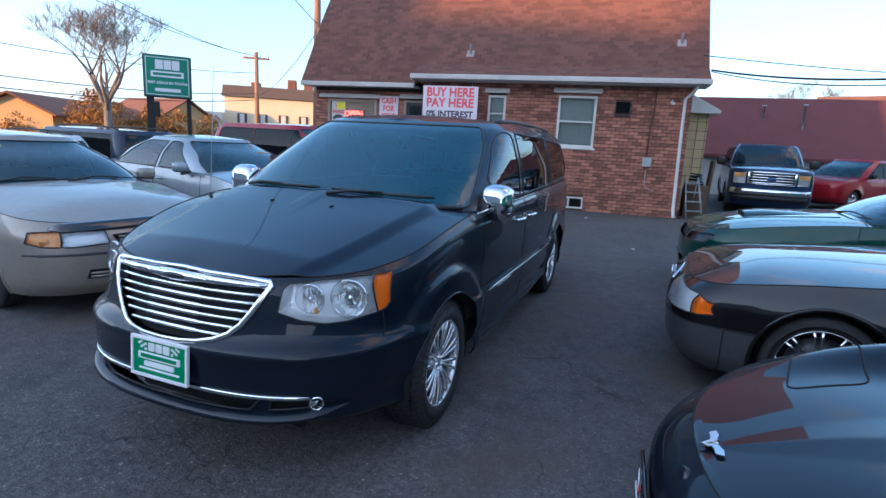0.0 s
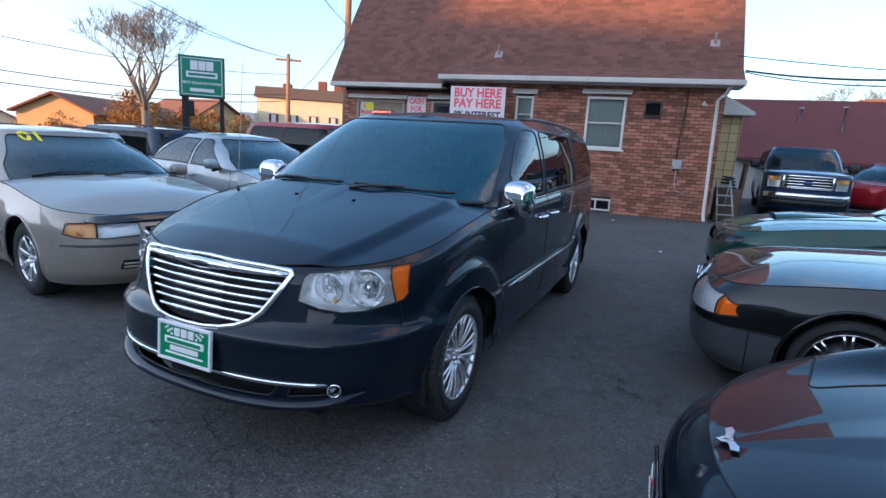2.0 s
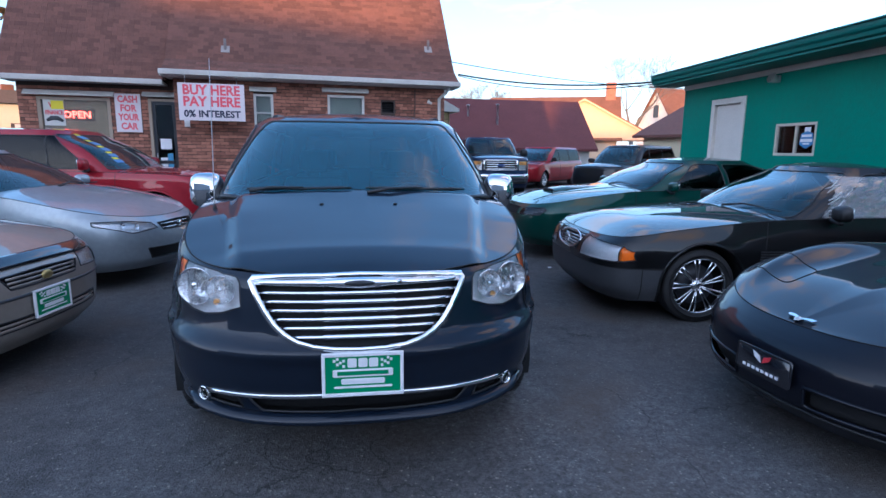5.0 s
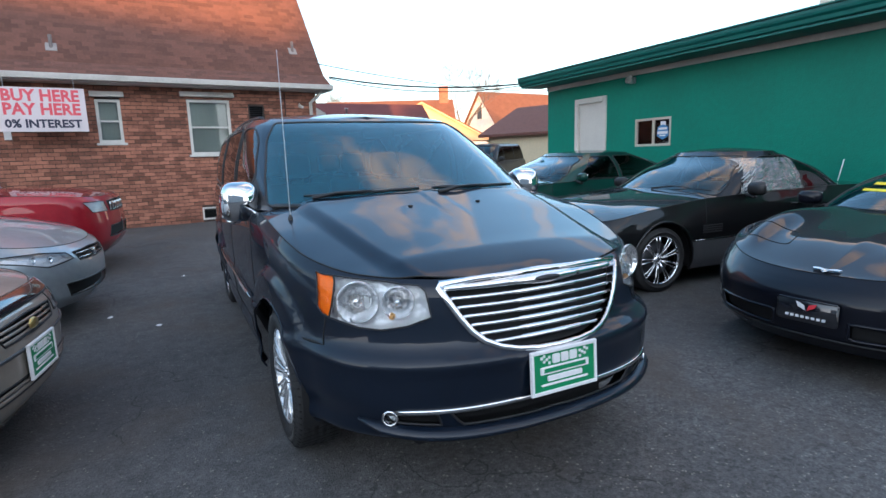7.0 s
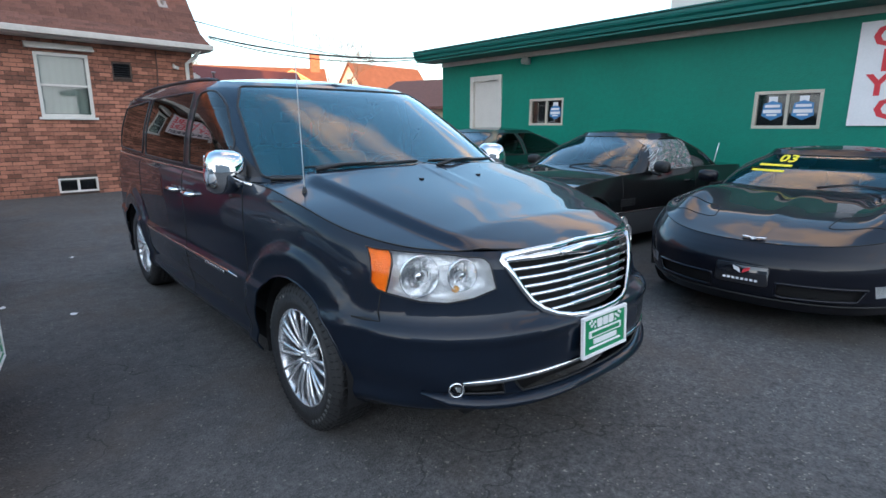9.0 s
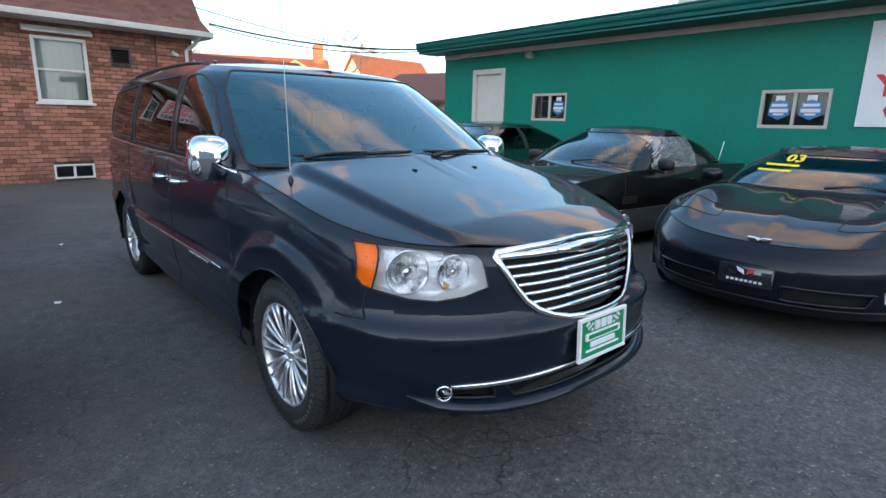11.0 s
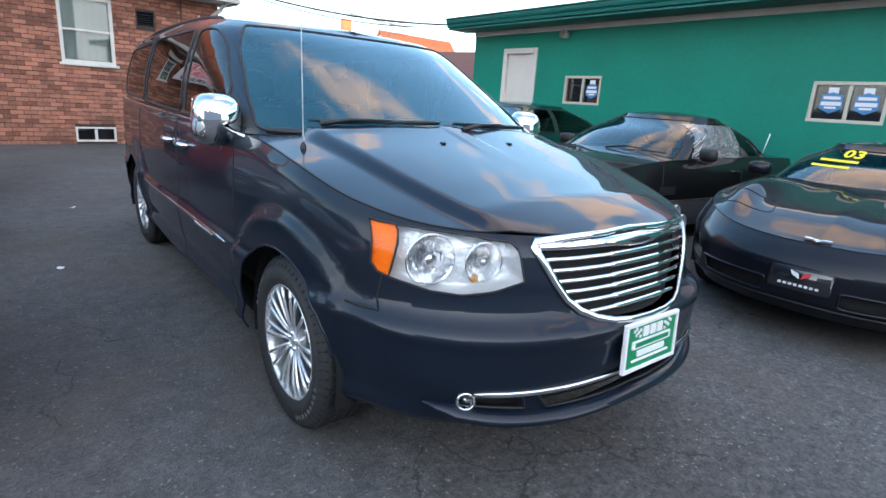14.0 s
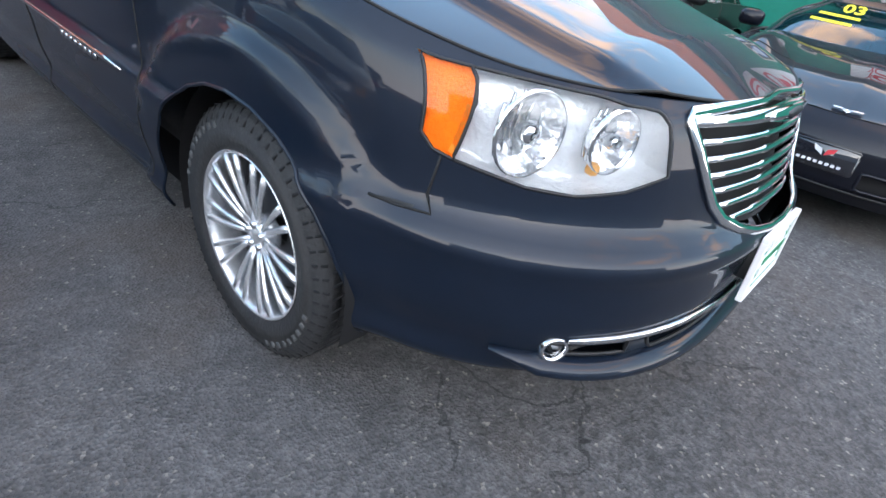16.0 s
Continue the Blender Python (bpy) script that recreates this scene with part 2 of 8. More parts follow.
M_WINDOW = glass("house_glass", (0.78, 0.82, 0.82), 1.3)
# warm diffuse tint stands in for the bright reflection in this pane
M_SHOPGLASS = glass("shop_glass_warm_haze", (0.80, 0.80, 0.76), 1.6, veil=0.26, veil_colour=(0.62, 0.50, 0.36))
M_CREAM = mat("cream_siding", (0.60, 0.47, 0.24), rough=0.7, vary=0.1, scale=3)
M_WOOD = mat("weathered_wood", (0.115, 0.075, 0.05), rough=0.85, vary=0.3, scale=7, bump=0.3, bump_scale=60)
M_RED_INK = mat("red_ink", (0.62, 0.035, 0.05), rough=0.6, vary=0.1, scale=12)
M_PINK_INK = mat("faded_red_ink", (0.72, 0.10, 0.13), rough=0.6, vary=0.12, scale=12)
M_NAVY_INK = mat("navy_ink", (0.03, 0.03, 0.06), rough=0.6)
M_SIGNWHITE = mat("sign_white", (0.76, 0.75, 0.76), rough=0.6, vary=0.06, scale=4, bump=0.04, bump_scale=30)
M_PLATE_GREEN = mat("plate_green", (0.015, 0.23, 0.085), rough=0.4, vary=0.08, scale=25)
M_SIGN_GREEN = mat("sign_green", (0.012, 0.20, 0.12), rough=0.45, vary=0.12, scale=3)
M_YELLOW = mat("yellow_marker", (0.80, 0.68, 0.02), rough=0.6, vary=0.1, scale=30)
M_STEEL = mat("galvanised", (0.42, 0.43, 0.44), rough=0.45, metal=0.7, vary=0.2, scale=12)
M_CABLE = mat("cable", (0.012, 0.012, 0.013), rough=0.7)
M_BARK = mat("bark", (0.155, 0.140, 0.130), rough=0.9, vary=0.3, scale=3, bump=0.5, bump_scale=25)

# ---------------------------------------------------------------- mesh helpers


def empty(name, m=None, label="", category="", group="", kind=""):
    ob = new(name)
    ob.empty_display_size = 0.1
    if m is not None:
        ob.matrix_world = m
    return tagged(ob, label, category, group, kind)


def part(name, bm, material, parent=None, label="", smooth=True, m=None):
    """One mesh object from a bmesh, under a thing or a part."""
    me = bpy.data.meshes.new(name)
    bm.normal_update()
    bm.to_mesh(me)
    bm.free()
    me.materials.append(material)
    if smooth:
        me.polygons.foreach_set("use_smooth", [True] * len(me.polygons))
    ob = new(name, me)
    if parent is not None:
        ob.parent = parent
    if m is not None:
        ob.matrix_basis = m
    return tagged(ob, label)


def thing(name, bm, material, label, category, group="", kind="", smooth=False, m=None):
    ob = part(name, bm, material, None, label, smooth, m)
    return tagged(ob, "", category, group, kind)


def box(x0, y0, z0, x1, y1, z1, bevel=0.0, bm=None, seg=1, m=None):
    own = bmesh.new()
    v = bmesh.ops.create_cube(own, size=1)["verts"]
    for q in v:
        q.co = Vector((x0 + (q.co.x + 0.5) * (x1 - x0), y0 + (q.co.y + 0.5) * (y1 - y0), z0 + (q.co.z + 0.5) * (z1 - z0)))
    if bevel:
        bmesh.ops.bevel(own, geom=own.edges[:], offset=bevel, segments=seg, affect="EDGES", profile=0.5)
    if m is not None:
        own.transform(m)
    return join(bm, own)


def join(bm, own):
    if bm is None:
        return own
    me = bpy.data.meshes.new("tmp")
    own.to_mesh(me)
    own.free()
    bm.from_mesh(me)
    bpy.data.meshes.remove(me)
    return bm


def lathe(profile, n=32, bm=None, m=None, axis="x", capped=False):
    """Turns (axial, radius) points round an axis."""
    own = bmesh.new()
    rings = []
    for a, r in profile:
        ring = []
        for i in range(n):
            c, s = math.cos(2 * math.pi * i / n), math.sin(2 * math.pi * i / n)
            ring.append(own.verts.new((a, r * c, r * s) if axis == "x" else (r * c, a, r * s) if axis == "y" else (r * c, r * s, a)))
        rings.append(ring)
    for p, q in zip(rings, rings[1:]):
        for i in range(n):
            own.faces.new((p[i], p[(i + 1) % n], q[(i + 1) % n], q[i]))
    for ring in (rings[0], rings[-1]) if capped else ():
        if (ring[0].co - ring[n // 2].co).length > 1e-4:
            own.faces.new(ring)
    bmesh.ops.remove_doubles(own, verts=own.verts[:], dist=1e-5)
    bmesh.ops.recalc_face_normals(own, faces=own.faces[:])
    if m is not None:
        own.transform(m)
    return join(bm, own)


def tube(points, r, n=6, bm=None, closed=False, flat=1.0, up=None):
    """A rod along points; r a number or one for each point. flat squeezes it along up."""
    own = bm or bmesh.new()
    pts = [Vector(p) for p in points]
    k = len(pts)
    if k < 2:
        return own
    radii = [r] * k if isinstance(r, (int, float)) else r
    rings = []
    u = Vector(up) if up else None
    for i, p in enumerate(pts):
        a = pts[i - 1] if (i or closed) else p
        b = pts[(i + 1) % k] if (i < k - 1 or closed) else p
        d = (b - a)
        d = d.normalized() if d.length > 1e-9 else Vector((0, 0, 1))
        if u is None:
            u = d.orthogonal()
        s = d.cross(u)
        if s.length < 1e-6:
            s = d.orthogonal()
        s.normalize()
        w = s.cross(d).normalized()
        if not up:
            u = w
        rings.append([own.verts.new(p + (s * math.cos(2 * math.pi * j / n) + w * flat * math.sin(2 * math.pi * j / n)) * radii[i]) for j in range(n)])
    for i in range(k if closed else k - 1):
        p, q = rings[i], rings[(i + 1) % k]
        for j in range(n):
            own.faces.new((p[j], p[(j + 1) % n], q[(j + 1) % n], q[j]))
    if not closed:
        own.faces.new(rings[0][::-1])
        own.faces.new(rings[-1])
    return own


def rod(a, b, r, n=8, bm=None):
    return tube([a, b], r, n, bm)


def prism(poly, d0, d1, axis="y", bm=None, bevel=0.0):
    """A flat outline, thickened along an axis."""
    own = bmesh.new()

    def at(p, d):
        return {"y": (p[0], d, p[1]), "x": (d, p[0], p[1]), "z": (p[0], p[1], d)}[axis]
    a = [own.verts.new(at(p, d0)) for p in poly]
    b = [own.verts.new(at(p, d1)) for p in poly]
    own.faces.new(a)
    own.faces.new(b[::-1])
    for i in range(len(poly)):
        own.faces.new((a[i], b[i], b[(i + 1) % len(poly)], a[(i + 1) % len(poly)]))
    bmesh.ops.recalc_face_normals(own, faces=own.faces[:])
    if bevel:
        bmesh.ops.bevel(own, geom=own.edges[:], offset=bevel, segments=1, affect="EDGES")
    return join(bm, own)


def text_bm(words, size, depth=0.002, bold=0.0, spacing=1.0):
    """Letters of the built-in font in the x-z plane, facing -y, centred at the origin."""
    cu = bpy.data.curves.new("letters", "FONT")
    cu.body, cu.size, cu.extrude, cu.offset = words, size, depth, bold
    cu.align_x, cu.align_y, cu.space_character = "CENTER", "CENTER", spacing
    cu.resolution_u = 2
    ob = new("letters", cu)
    me = bpy.data.meshes.new_from_object(ob.evaluated_get(bpy.context.evaluated_depsgraph_get()))
    bpy.data.objects.remove(ob)
    bm = bmesh.new()
    bm.from_mesh(me)
    bpy.data.meshes.remove(me)
    bm.transform(pose(0, 0, 0, 90, 0, 0))
    return bm


# ---------------------------------------------------------------- shaped shells for vehicles


def pchip(xs, ys):
    """Smooth curve through points that never overshoots."""
    x, y = np.asarray(xs, float), np.asarray(ys, float)
    h, d = np.diff(x), None
    d = np.diff(y, axis=0) / (h if y.ndim == 1 else h[:, None])
    m = np.zeros_like(y)
    for i in range(1, len(x) - 1):
        a, b = d[i - 1], d[i]
        w1, w2 = 2 * h[i] + h[i - 1], h[i] + 2 * h[i - 1]
        with np.errstate(divide="ignore", invalid="ignore"):
            g = (w1 + w2) / (w1 / a + w2 / b)
        m[i] = np.where(a * b > 0, g, 0)
    m[0], m[-1] = d[0], d[-1]

    def f(t):
        t = np.clip(np.asarray(t, float), x[0], x[-1])
        i = np.clip(np.searchsorted(x, t) - 1, 0, len(x) - 2)
        s = (t - x[i]) / h[i]
        hh = h[i]
        if y.ndim > 1:
            s, hh = s[..., None], hh[..., None]
        return ((1 + 2 * s) * (1 - s) ** 2) * y[i] + (s * (1 - s) ** 2) * hh * m[i] + (s * s * (3 - 2 * s)) * y[i + 1] + (s * s * (s - 1)) * hh * m[i + 1]
    return f


def ring(level, nf=16, nm=40, nr=14, side=None):
    """Half outline of a vehicle at one level, from the front middle round the +x side to the rear middle.
    level: z (number or [(y, z)...]), W, yf, yr, lf, lr, n (corner exponent front), nb (rear)."""
    W, yf, yr, lf, lr = level["W"], level["yf"], level["yr"], level.get("lf", 0.8), level.get("lr", 0.6)
    n, nb = level.get("n", 2.2), level.get("nb", 2.6)
    th = np.linspace(0, math.pi / 2, nf + 1)
    xf, yfr = W * np.sin(th) ** (2 / n), yf + lf * (1 - np.abs(np.cos(th)) ** (2 / n))
    ym = np.linspace(yf + lf, yr - lr, nm + 1)[1:-1]
    th2 = np.linspace(math.pi / 2, 0, nr + 1)
    xr, yrr = W * np.sin(th2) ** (2 / nb), yr - lr * (1 - np.abs(np.cos(th2)) ** (2 / nb))
    x, y = np.r_[xf, np.full(len(ym), W), xr], np.r_[yfr, ym, yrr]
    if side is not None:
        x = x * side(y)
    z = level["z"]
    z = np.full(len(x), z, float) if isinstance(z, (int, float)) else pchip([p[0] for p in z], [p[1] for p in z])(y)
    return np.stack([x, y, z], 1)


def wrap(levels, dense=22, side=None, **kw):
    """Dense grid (levels x round) through the outlines."""
    ctrl = np.array([ring(lv, side=side, **kw) for lv in levels])
    k, n, _ = ctrl.shape
    step = np.linalg.norm(np.diff(ctrl, axis=0), axis=2).mean(1)
    t = np.r_[0, np.cumsum(np.maximum(step, 1e-3))]
    return pchip(t, ctrl.reshape(k, -1))(np.linspace(0, t[-1], dense)).reshape(dense, n, 3)


def flare(grid, hubs, R, amount, sigma=0.06, zc=0.33, edge=None):
    """Swells the skin round the wheel openings."""
    for yh in hubs:
        r = np.hypot(grid[..., 1] - yh, grid[..., 2] - zc)
        w = np.exp(-np.maximum(r - R, 0) ** 2 / (2 * sigma ** 2)) * (grid[..., 2] > 0.15) * (np.abs(grid[..., 1] - yh) < R + 0.3)
        if edge:
            k = np.clip((R + edge - r) / 0.035, 0, 1)
            w = k * k * (3 - 2 * k) * (grid[..., 2] > 0.15)
            ahead = np.clip((grid[..., 1] - (yh - R - 0.06)) / 0.10, 0, 1)
            w = w * np.where(grid[..., 2] < 0.64, ahead, 1.0)
        grid[..., 0] += amount * w * np.clip((grid[..., 0] - 0.4) / 0.3, 0, 1)
    return grid


def cap(edge, y0, y1, zmid, rows=12, power=2.0, shape=None):
    """A crowned lid from an outline in to the middle line between y0 and y1. zmid: height of the middle line at y."""
    arc = np.r_[0, np.cumsum(np.linalg.norm(np.diff(edge[:, :2], axis=0), axis=1))]
    yc = y0 + (y1 - y0) * arc / arc[-1]
    out = []
    for r in np.linspace(0, 1, rows):
        x = edge[:, 0] * (1 - r)
        y = edge[:, 1] + (yc - edge[:, 1]) * r
        z = zmid(y) + (edge[:, 2] - zmid(edge[:, 1])) * (1 - r) ** power
        if shape is not None:
            z = z + shape(x, y, 1 - r)
        out.append(np.stack([x, y, z], 1))
    return np.array(out)


def grid_bm(grid, bm=None):
    bm = bm or bmesh.new()
    vs = [[bm.verts.new(p) for p in row] for row in grid]
    for a, b in zip(vs, vs[1:]):
        for i in range(len(a) - 1):
            bm.faces.new((a[i], a[i + 1], b[i + 1], b[i]))
    bmesh.ops.remove_doubles(bm, verts=bm.verts[:], dist=2e-4)
    return bm


def hull(pts):
    p = sorted(set((round(a, 5), round(b, 5)) for a, b in pts))

    def half(seq):
        out = []
        for q in seq:
            while len(out) > 1 and (out[-1][0] - out[-2][0]) * (q[1] - out[-2][1]) - (out[-1][1] - out[-2][1]) * (q[0] - out[-2][0]) <= 0:
                out.pop()
            out.append(q)
        return out[:-1]
    return half(p) + half(p[::-1])


def rounded(pts, r, seg=4):
    """Convex outline with rounded corners (a number, or one for each corner)."""
    out, n = [], len(pts)
    for i, p in enumerate(pts):
        rr = r[i] if isinstance(r, (list, tuple)) else r
        a, b, p = Vector(pts[i - 1]), Vector(pts[(i + 1) % n]), Vector(p)
        da, db = (a - p), (b - p)
        rr = min(rr, da.length * 0.45, db.length * 0.45)
        s, e = p + da.normalized() * rr, p + db.normalized() * rr
        for k in range(seg + 1):
            t = k / seg
            q = s * (1 - t) ** 2 + p * 2 * t * (1 - t) + e * t * t
            out.append((q.x, q.y))
    return out


def carve(bm, poly, axis, test, keep=False):
    """Cuts a convex outline, pushed along an axis, out of the skin. Returns the cut-out piece."""
    ia, ib = {"x": (1, 2), "y": (0, 2), "z": (0, 1)}[axis]
    poly = hull(poly)
    lo = [min(p[i] for p in poly) - 0.002 for i in (0, 1)]
    hi = [max(p[i] for p in poly) + 0.002 for i in (0, 1)]

    def near(f):
        cs = [v.co for v in f.verts]
        return (test(f.calc_center_median()) and min(c[ia] for c in cs) < hi[0] and max(c[ia] for c in cs) > lo[0]
                and min(c[ib] for c in cs) < hi[1] and max(c[ib] for c in cs) > lo[1])
    for i, p in enumerate(poly):
        q = poly[(i + 1) % len(poly)]
        fs = [f for f in bm.faces if near(f)]
        if not fs:
            break
        geom = list({e for f in fs for e in f.edges}) + list({v for f in fs for v in f.verts}) + fs
        no, co = Vector((0, 0, 0)), Vector((0, 0, 0))
        no[ia], no[ib] = q[1] - p[1], -(q[0] - p[0])
        co[ia], co[ib] = p
        bmesh.ops.bisect_plane(bm, geom=geom, dist=1e-5, plane_co=co, plane_no=no.normalized())

    def inside(c):
        for i, p in enumerate(poly):
            q = poly[(i + 1) % len(poly)]
            if (q[0] - p[0]) * (c[ib] - p[1]) - (q[1] - p[1]) * (c[ia] - p[0]) < -1e-6:
                return False
        return True
    got = [f for f in bm.faces if near(f) and inside(f.calc_center_median())]
    return lift(bm, got, keep)


def lift(bm, faces, keep=False):
    out, seen = bmesh.new(), {}
    for f in faces:
        vs = []
        for v in f.verts:
            if v not in seen:
                seen[v] = out.verts.new(v.co)
            vs.append(seen[v])
        out.faces.new(vs)
    if not keep:
        bmesh.ops.delete(bm, geom=faces, context="FACES")
    return out


def loops(bm):
    """Chains of boundary points."""
    nxt = {}
    for e in bm.edges:
        if len(e.link_faces) == 1:
            a, b = e.verts
            nxt.setdefault(a, []).append(b)
            nxt.setdefault(b, []).append(a)
    left, out = set(nxt), []
    while left:
        ends = [v for v in left if len(nxt[v]) == 1]
        v = ends[0] if ends else next(iter(left))
        v = min(ends or left, key=lambda q: (q.co.x, q.co.y, q.co.z))
        chain, prev = [v], None
        left.discard(v)
        while True:
            step = [w for w in nxt[chain[-1]] if w in left]
            if not step:
                break
            chain.append(step[0])
            left.discard(step[0])
        closed = chain[0] in nxt[chain[-1]] and len(chain) > 2
        pts = [chain[0].co.copy()]
        for w in chain[1:]:
            if (w.co - pts[-1]).length > 0.008:
                pts.append(w.co.copy())
        if len(pts) > 2:
            out.append((pts, closed))
    return out


def rim(bm, r, out=None, skip=None, flat=1.0):
    """A rod along the border of a piece."""
    out = out or bmesh.new()
    for pts, closed in loops(bm):
        if skip:
            run, runs = [], []
            for p in pts + ([pts[0]] if closed else []):
                if skip(p):
                    if len(run):
                        run.append(p)
                    runs.append(run)
                    run = [p]
                else:
                    run.append(p)
            runs.append(run)
            for q in runs:
                if len(q) > 2:
                    tube(q, r, 6, out, False, flat)
        else:
            tube(pts, r, 6, out, closed, flat)
    return out


def mirrored(bm):
    own = bm.copy()
    for v in own.verts:
        v.co.x = -v.co.x
    bmesh.ops.reverse_faces(own, faces=own.faces[:])
    return own


def both(bm, dist=3e-4):
    """The piece joined with its mirror image."""
    join(bm, mirrored(bm))
    bmesh.ops.remove_doubles(bm, verts=[v for v in bm.verts if abs(v.co.x) < 0.002], dist=dist)
    return bm


def islands(bm):
    """The connected pieces of a mesh, the largest first."""
    left, out = set(bm.faces), []
    while left:
        stack = [left.pop()]
        got = list(stack)
        while stack:
            for e in stack.pop().edges:
                for g in e.link_faces:
                    if g in left:
                        left.discard(g)
                        stack.append(g)
                        got.append(g)
        out.append(got)
    out.sort(key=len, reverse=True)
    made = [lift(bm, sorted(got, key=lambda f: f.index), True) for got in out]
    bm.free()
    return made


def outward(bm, centre=Vector((0, 1.4, 0.6))):
    bmesh.ops.recalc_face_normals(bm, faces=bm.faces[:])
    s = sum((f.calc_center_median() - centre).dot(f.normal) * f.calc_area() for f in bm.faces)
    if s < 0:
        bmesh.ops.reverse_faces(bm, faces=bm.faces[:])
    return bm


def wheel_parts(root, name, x, y, R, rim_r, width, style, turn=0.0, label=""):
    """A wheel under a vehicle: tyre, rim with spokes, hub cap, brake disc. Outer face looks to the side it stands on."""
    s = 1 if x > 0 else -1
    m = pose(x, y, R, 0, 0, 0 if s > 0 else 180) @ pose(0, 0, 0, turn, 0, 0)
    w = width / 2
    # axial coordinate + is outward
    prof = [(-w * 0.80, rim_r), (-w * 0.98, rim_r + 0.02), (-w * 1.05, (R + rim_r) / 2), (-w * 0.98, R - 0.035), (-w * 0.80, R - 0.006)]
    for g in (-0.52, -0.17, 0.17, 0.52):
        prof += [(w * (g - 0.055), R), (w * (g - 0.045), R - 0.008), (w * (g + 0.045), R - 0.008), (w * (g + 0.055), R)]
    prof += [(w * 0.80, R - 0.006), (w * 0.93, R - 0.022), (w * 1.0, R - 0.042), (w * 1.045, R - 0.06), (w * 1.06, (R + rim_r) / 2), (w * 1.0, rim_r + 0.028), (w * 0.97, rim_r + 0.012), (w * 0.86, rim_r)]
    tyre = part(name, lathe(prof, 56), M_RUBBER, root, label or "black rubber tyre with alloy rim", m=m)
    if style.get("blocks"):
        # black bars laid on the rubber, painting the shade of tread grooves
        bm = bmesh.new()
        for i in range(60):
            a = 2 * math.pi * i / 60
            box(-0.019, -0.0035, -0.0025, 0.019, 0.0035, 0.0025, 0, bm, m=pose(0, 0, 0, math.degrees(a)) @ pose(w * 0.905, 0, R - 0.0235, 0, 58, 0))
            box(-w * 0.78, -0.003, -0.001, w * 0.78, 0.003, 0.001, 0, bm, m=pose(0, 0, 0, math.degrees(a)) @ pose(0, 0, R - 0.0005, 0, 0, 12))
        tagged(part("tread_groove", bm, M_VOID, tyre), kind="stuff")
        for a0, cnt in ((20, 9), (200, 9)):
            bm = bmesh.new()
            for i in range(cnt):
                box(w * 1.02, -0.009, R * 0.815, w * 1.062, 0.009, R * 0.870, 0.002, bm, m=pose(0, 0, 0, a0 + i * 6.5))
            part("raised_lettering_bar", bm, mat("scuffed_rubber", (0.06, 0.06, 0.06), rough=0.8, vary=0.3), tyre)
    barrel = lathe([(-w * 0.8, rim_r * 0.93), (-w * 0.82, rim_r), (-w * 0.7, rim_r * 0.93), (w * 0.66, rim_r * 0.945), (w * 0.80, rim_r * 0.955), (w * 0.90, rim_r * 0.97), (w * 0.96, rim_r), (w * 0.93, rim_r * 1.015), (w * 0.86, rim_r)], 48)
    rim_ob = part("rim", barrel, style.get("metal", M_ALLOY), tyre)
    # brake disc darkened and near-black plate added for the shade behind spokes
    part("brake_disc", lathe([(-0.01, rim_r * 0.2), (-0.01, rim_r * 0.74), (0.012, rim_r * 0.74), (0.012, rim_r * 0.2)], 32), M_ALLOY_DARK, tyre)
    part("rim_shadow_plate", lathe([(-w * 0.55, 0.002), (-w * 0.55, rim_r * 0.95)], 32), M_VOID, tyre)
    bm = bmesh.new()
    n, kind = style["n"], style.get("kind", "pair")
    dish = style.get("dish", 0.62)
    for i in range(n):
        a = 360 * i / n
        for off in ((-style.get("split", 7), style.get("split", 7)) if kind == "pair" else (0,)):
            ang = math.radians(a + off)
            r0, r1 = style.get("r0", 0.22) * rim_r, 0.965 * rim_r
            aa = math.radians(a + off * style.get("inner", 0.55))
            p0 = Vector((w * dish, r0 * math.cos(aa), r0 * math.sin(aa)))
            p1 = Vector((w * 0.86, r1 * math.cos(ang), r1 * math.sin(ang)))
            pts = [p0.lerp(p1, t) + Vector((w * 0.05 * math.sin(math.pi * t), 0, 0)) for t in (0, 0.25, 0.5, 0.75, 1)]
            w0, w1 = style.get("w0", 0.013), style.get("w1", 0.011)
            tube(pts, [w0 + (w1 - w0) * t for t in (0, 0.25, 0.5, 0.75, 1)], 6, bm, flat=style.get("flat", 1.0), up=(1, 0, 0))
    part("spoke", bm, style.get("spoke_metal", style.get("metal", M_ALLOY)), rim_ob)
    part("hub_cap", lathe([(w * 0.30, 0.23 * rim_r), (w * (dish + 0.02), 0.22 * rim_r), (w * (dish + 0.06), 0.10 * rim_r), (w * (dish + 0.10), 0.08 * rim_r), (w * (dish + 0.11), 0.001)], 24), style.get("metal", M_ALLOY), rim_ob)
    for i in range(5):
        a = math.radians(72 * i + 20)
        part("lug_nut", lathe([(w * (dish - 0.05), 0.010), (w * (dish + 0.12), 0.010), (w * (dish + 0.14), 0.006), (w * (dish + 0.14), 0.001)], 8), M_CHROME, rim_ob, m=pose(0, 0.145 * rim_r * math.cos(a), 0.145 * rim_r * math.sin(a)))
    return tyre


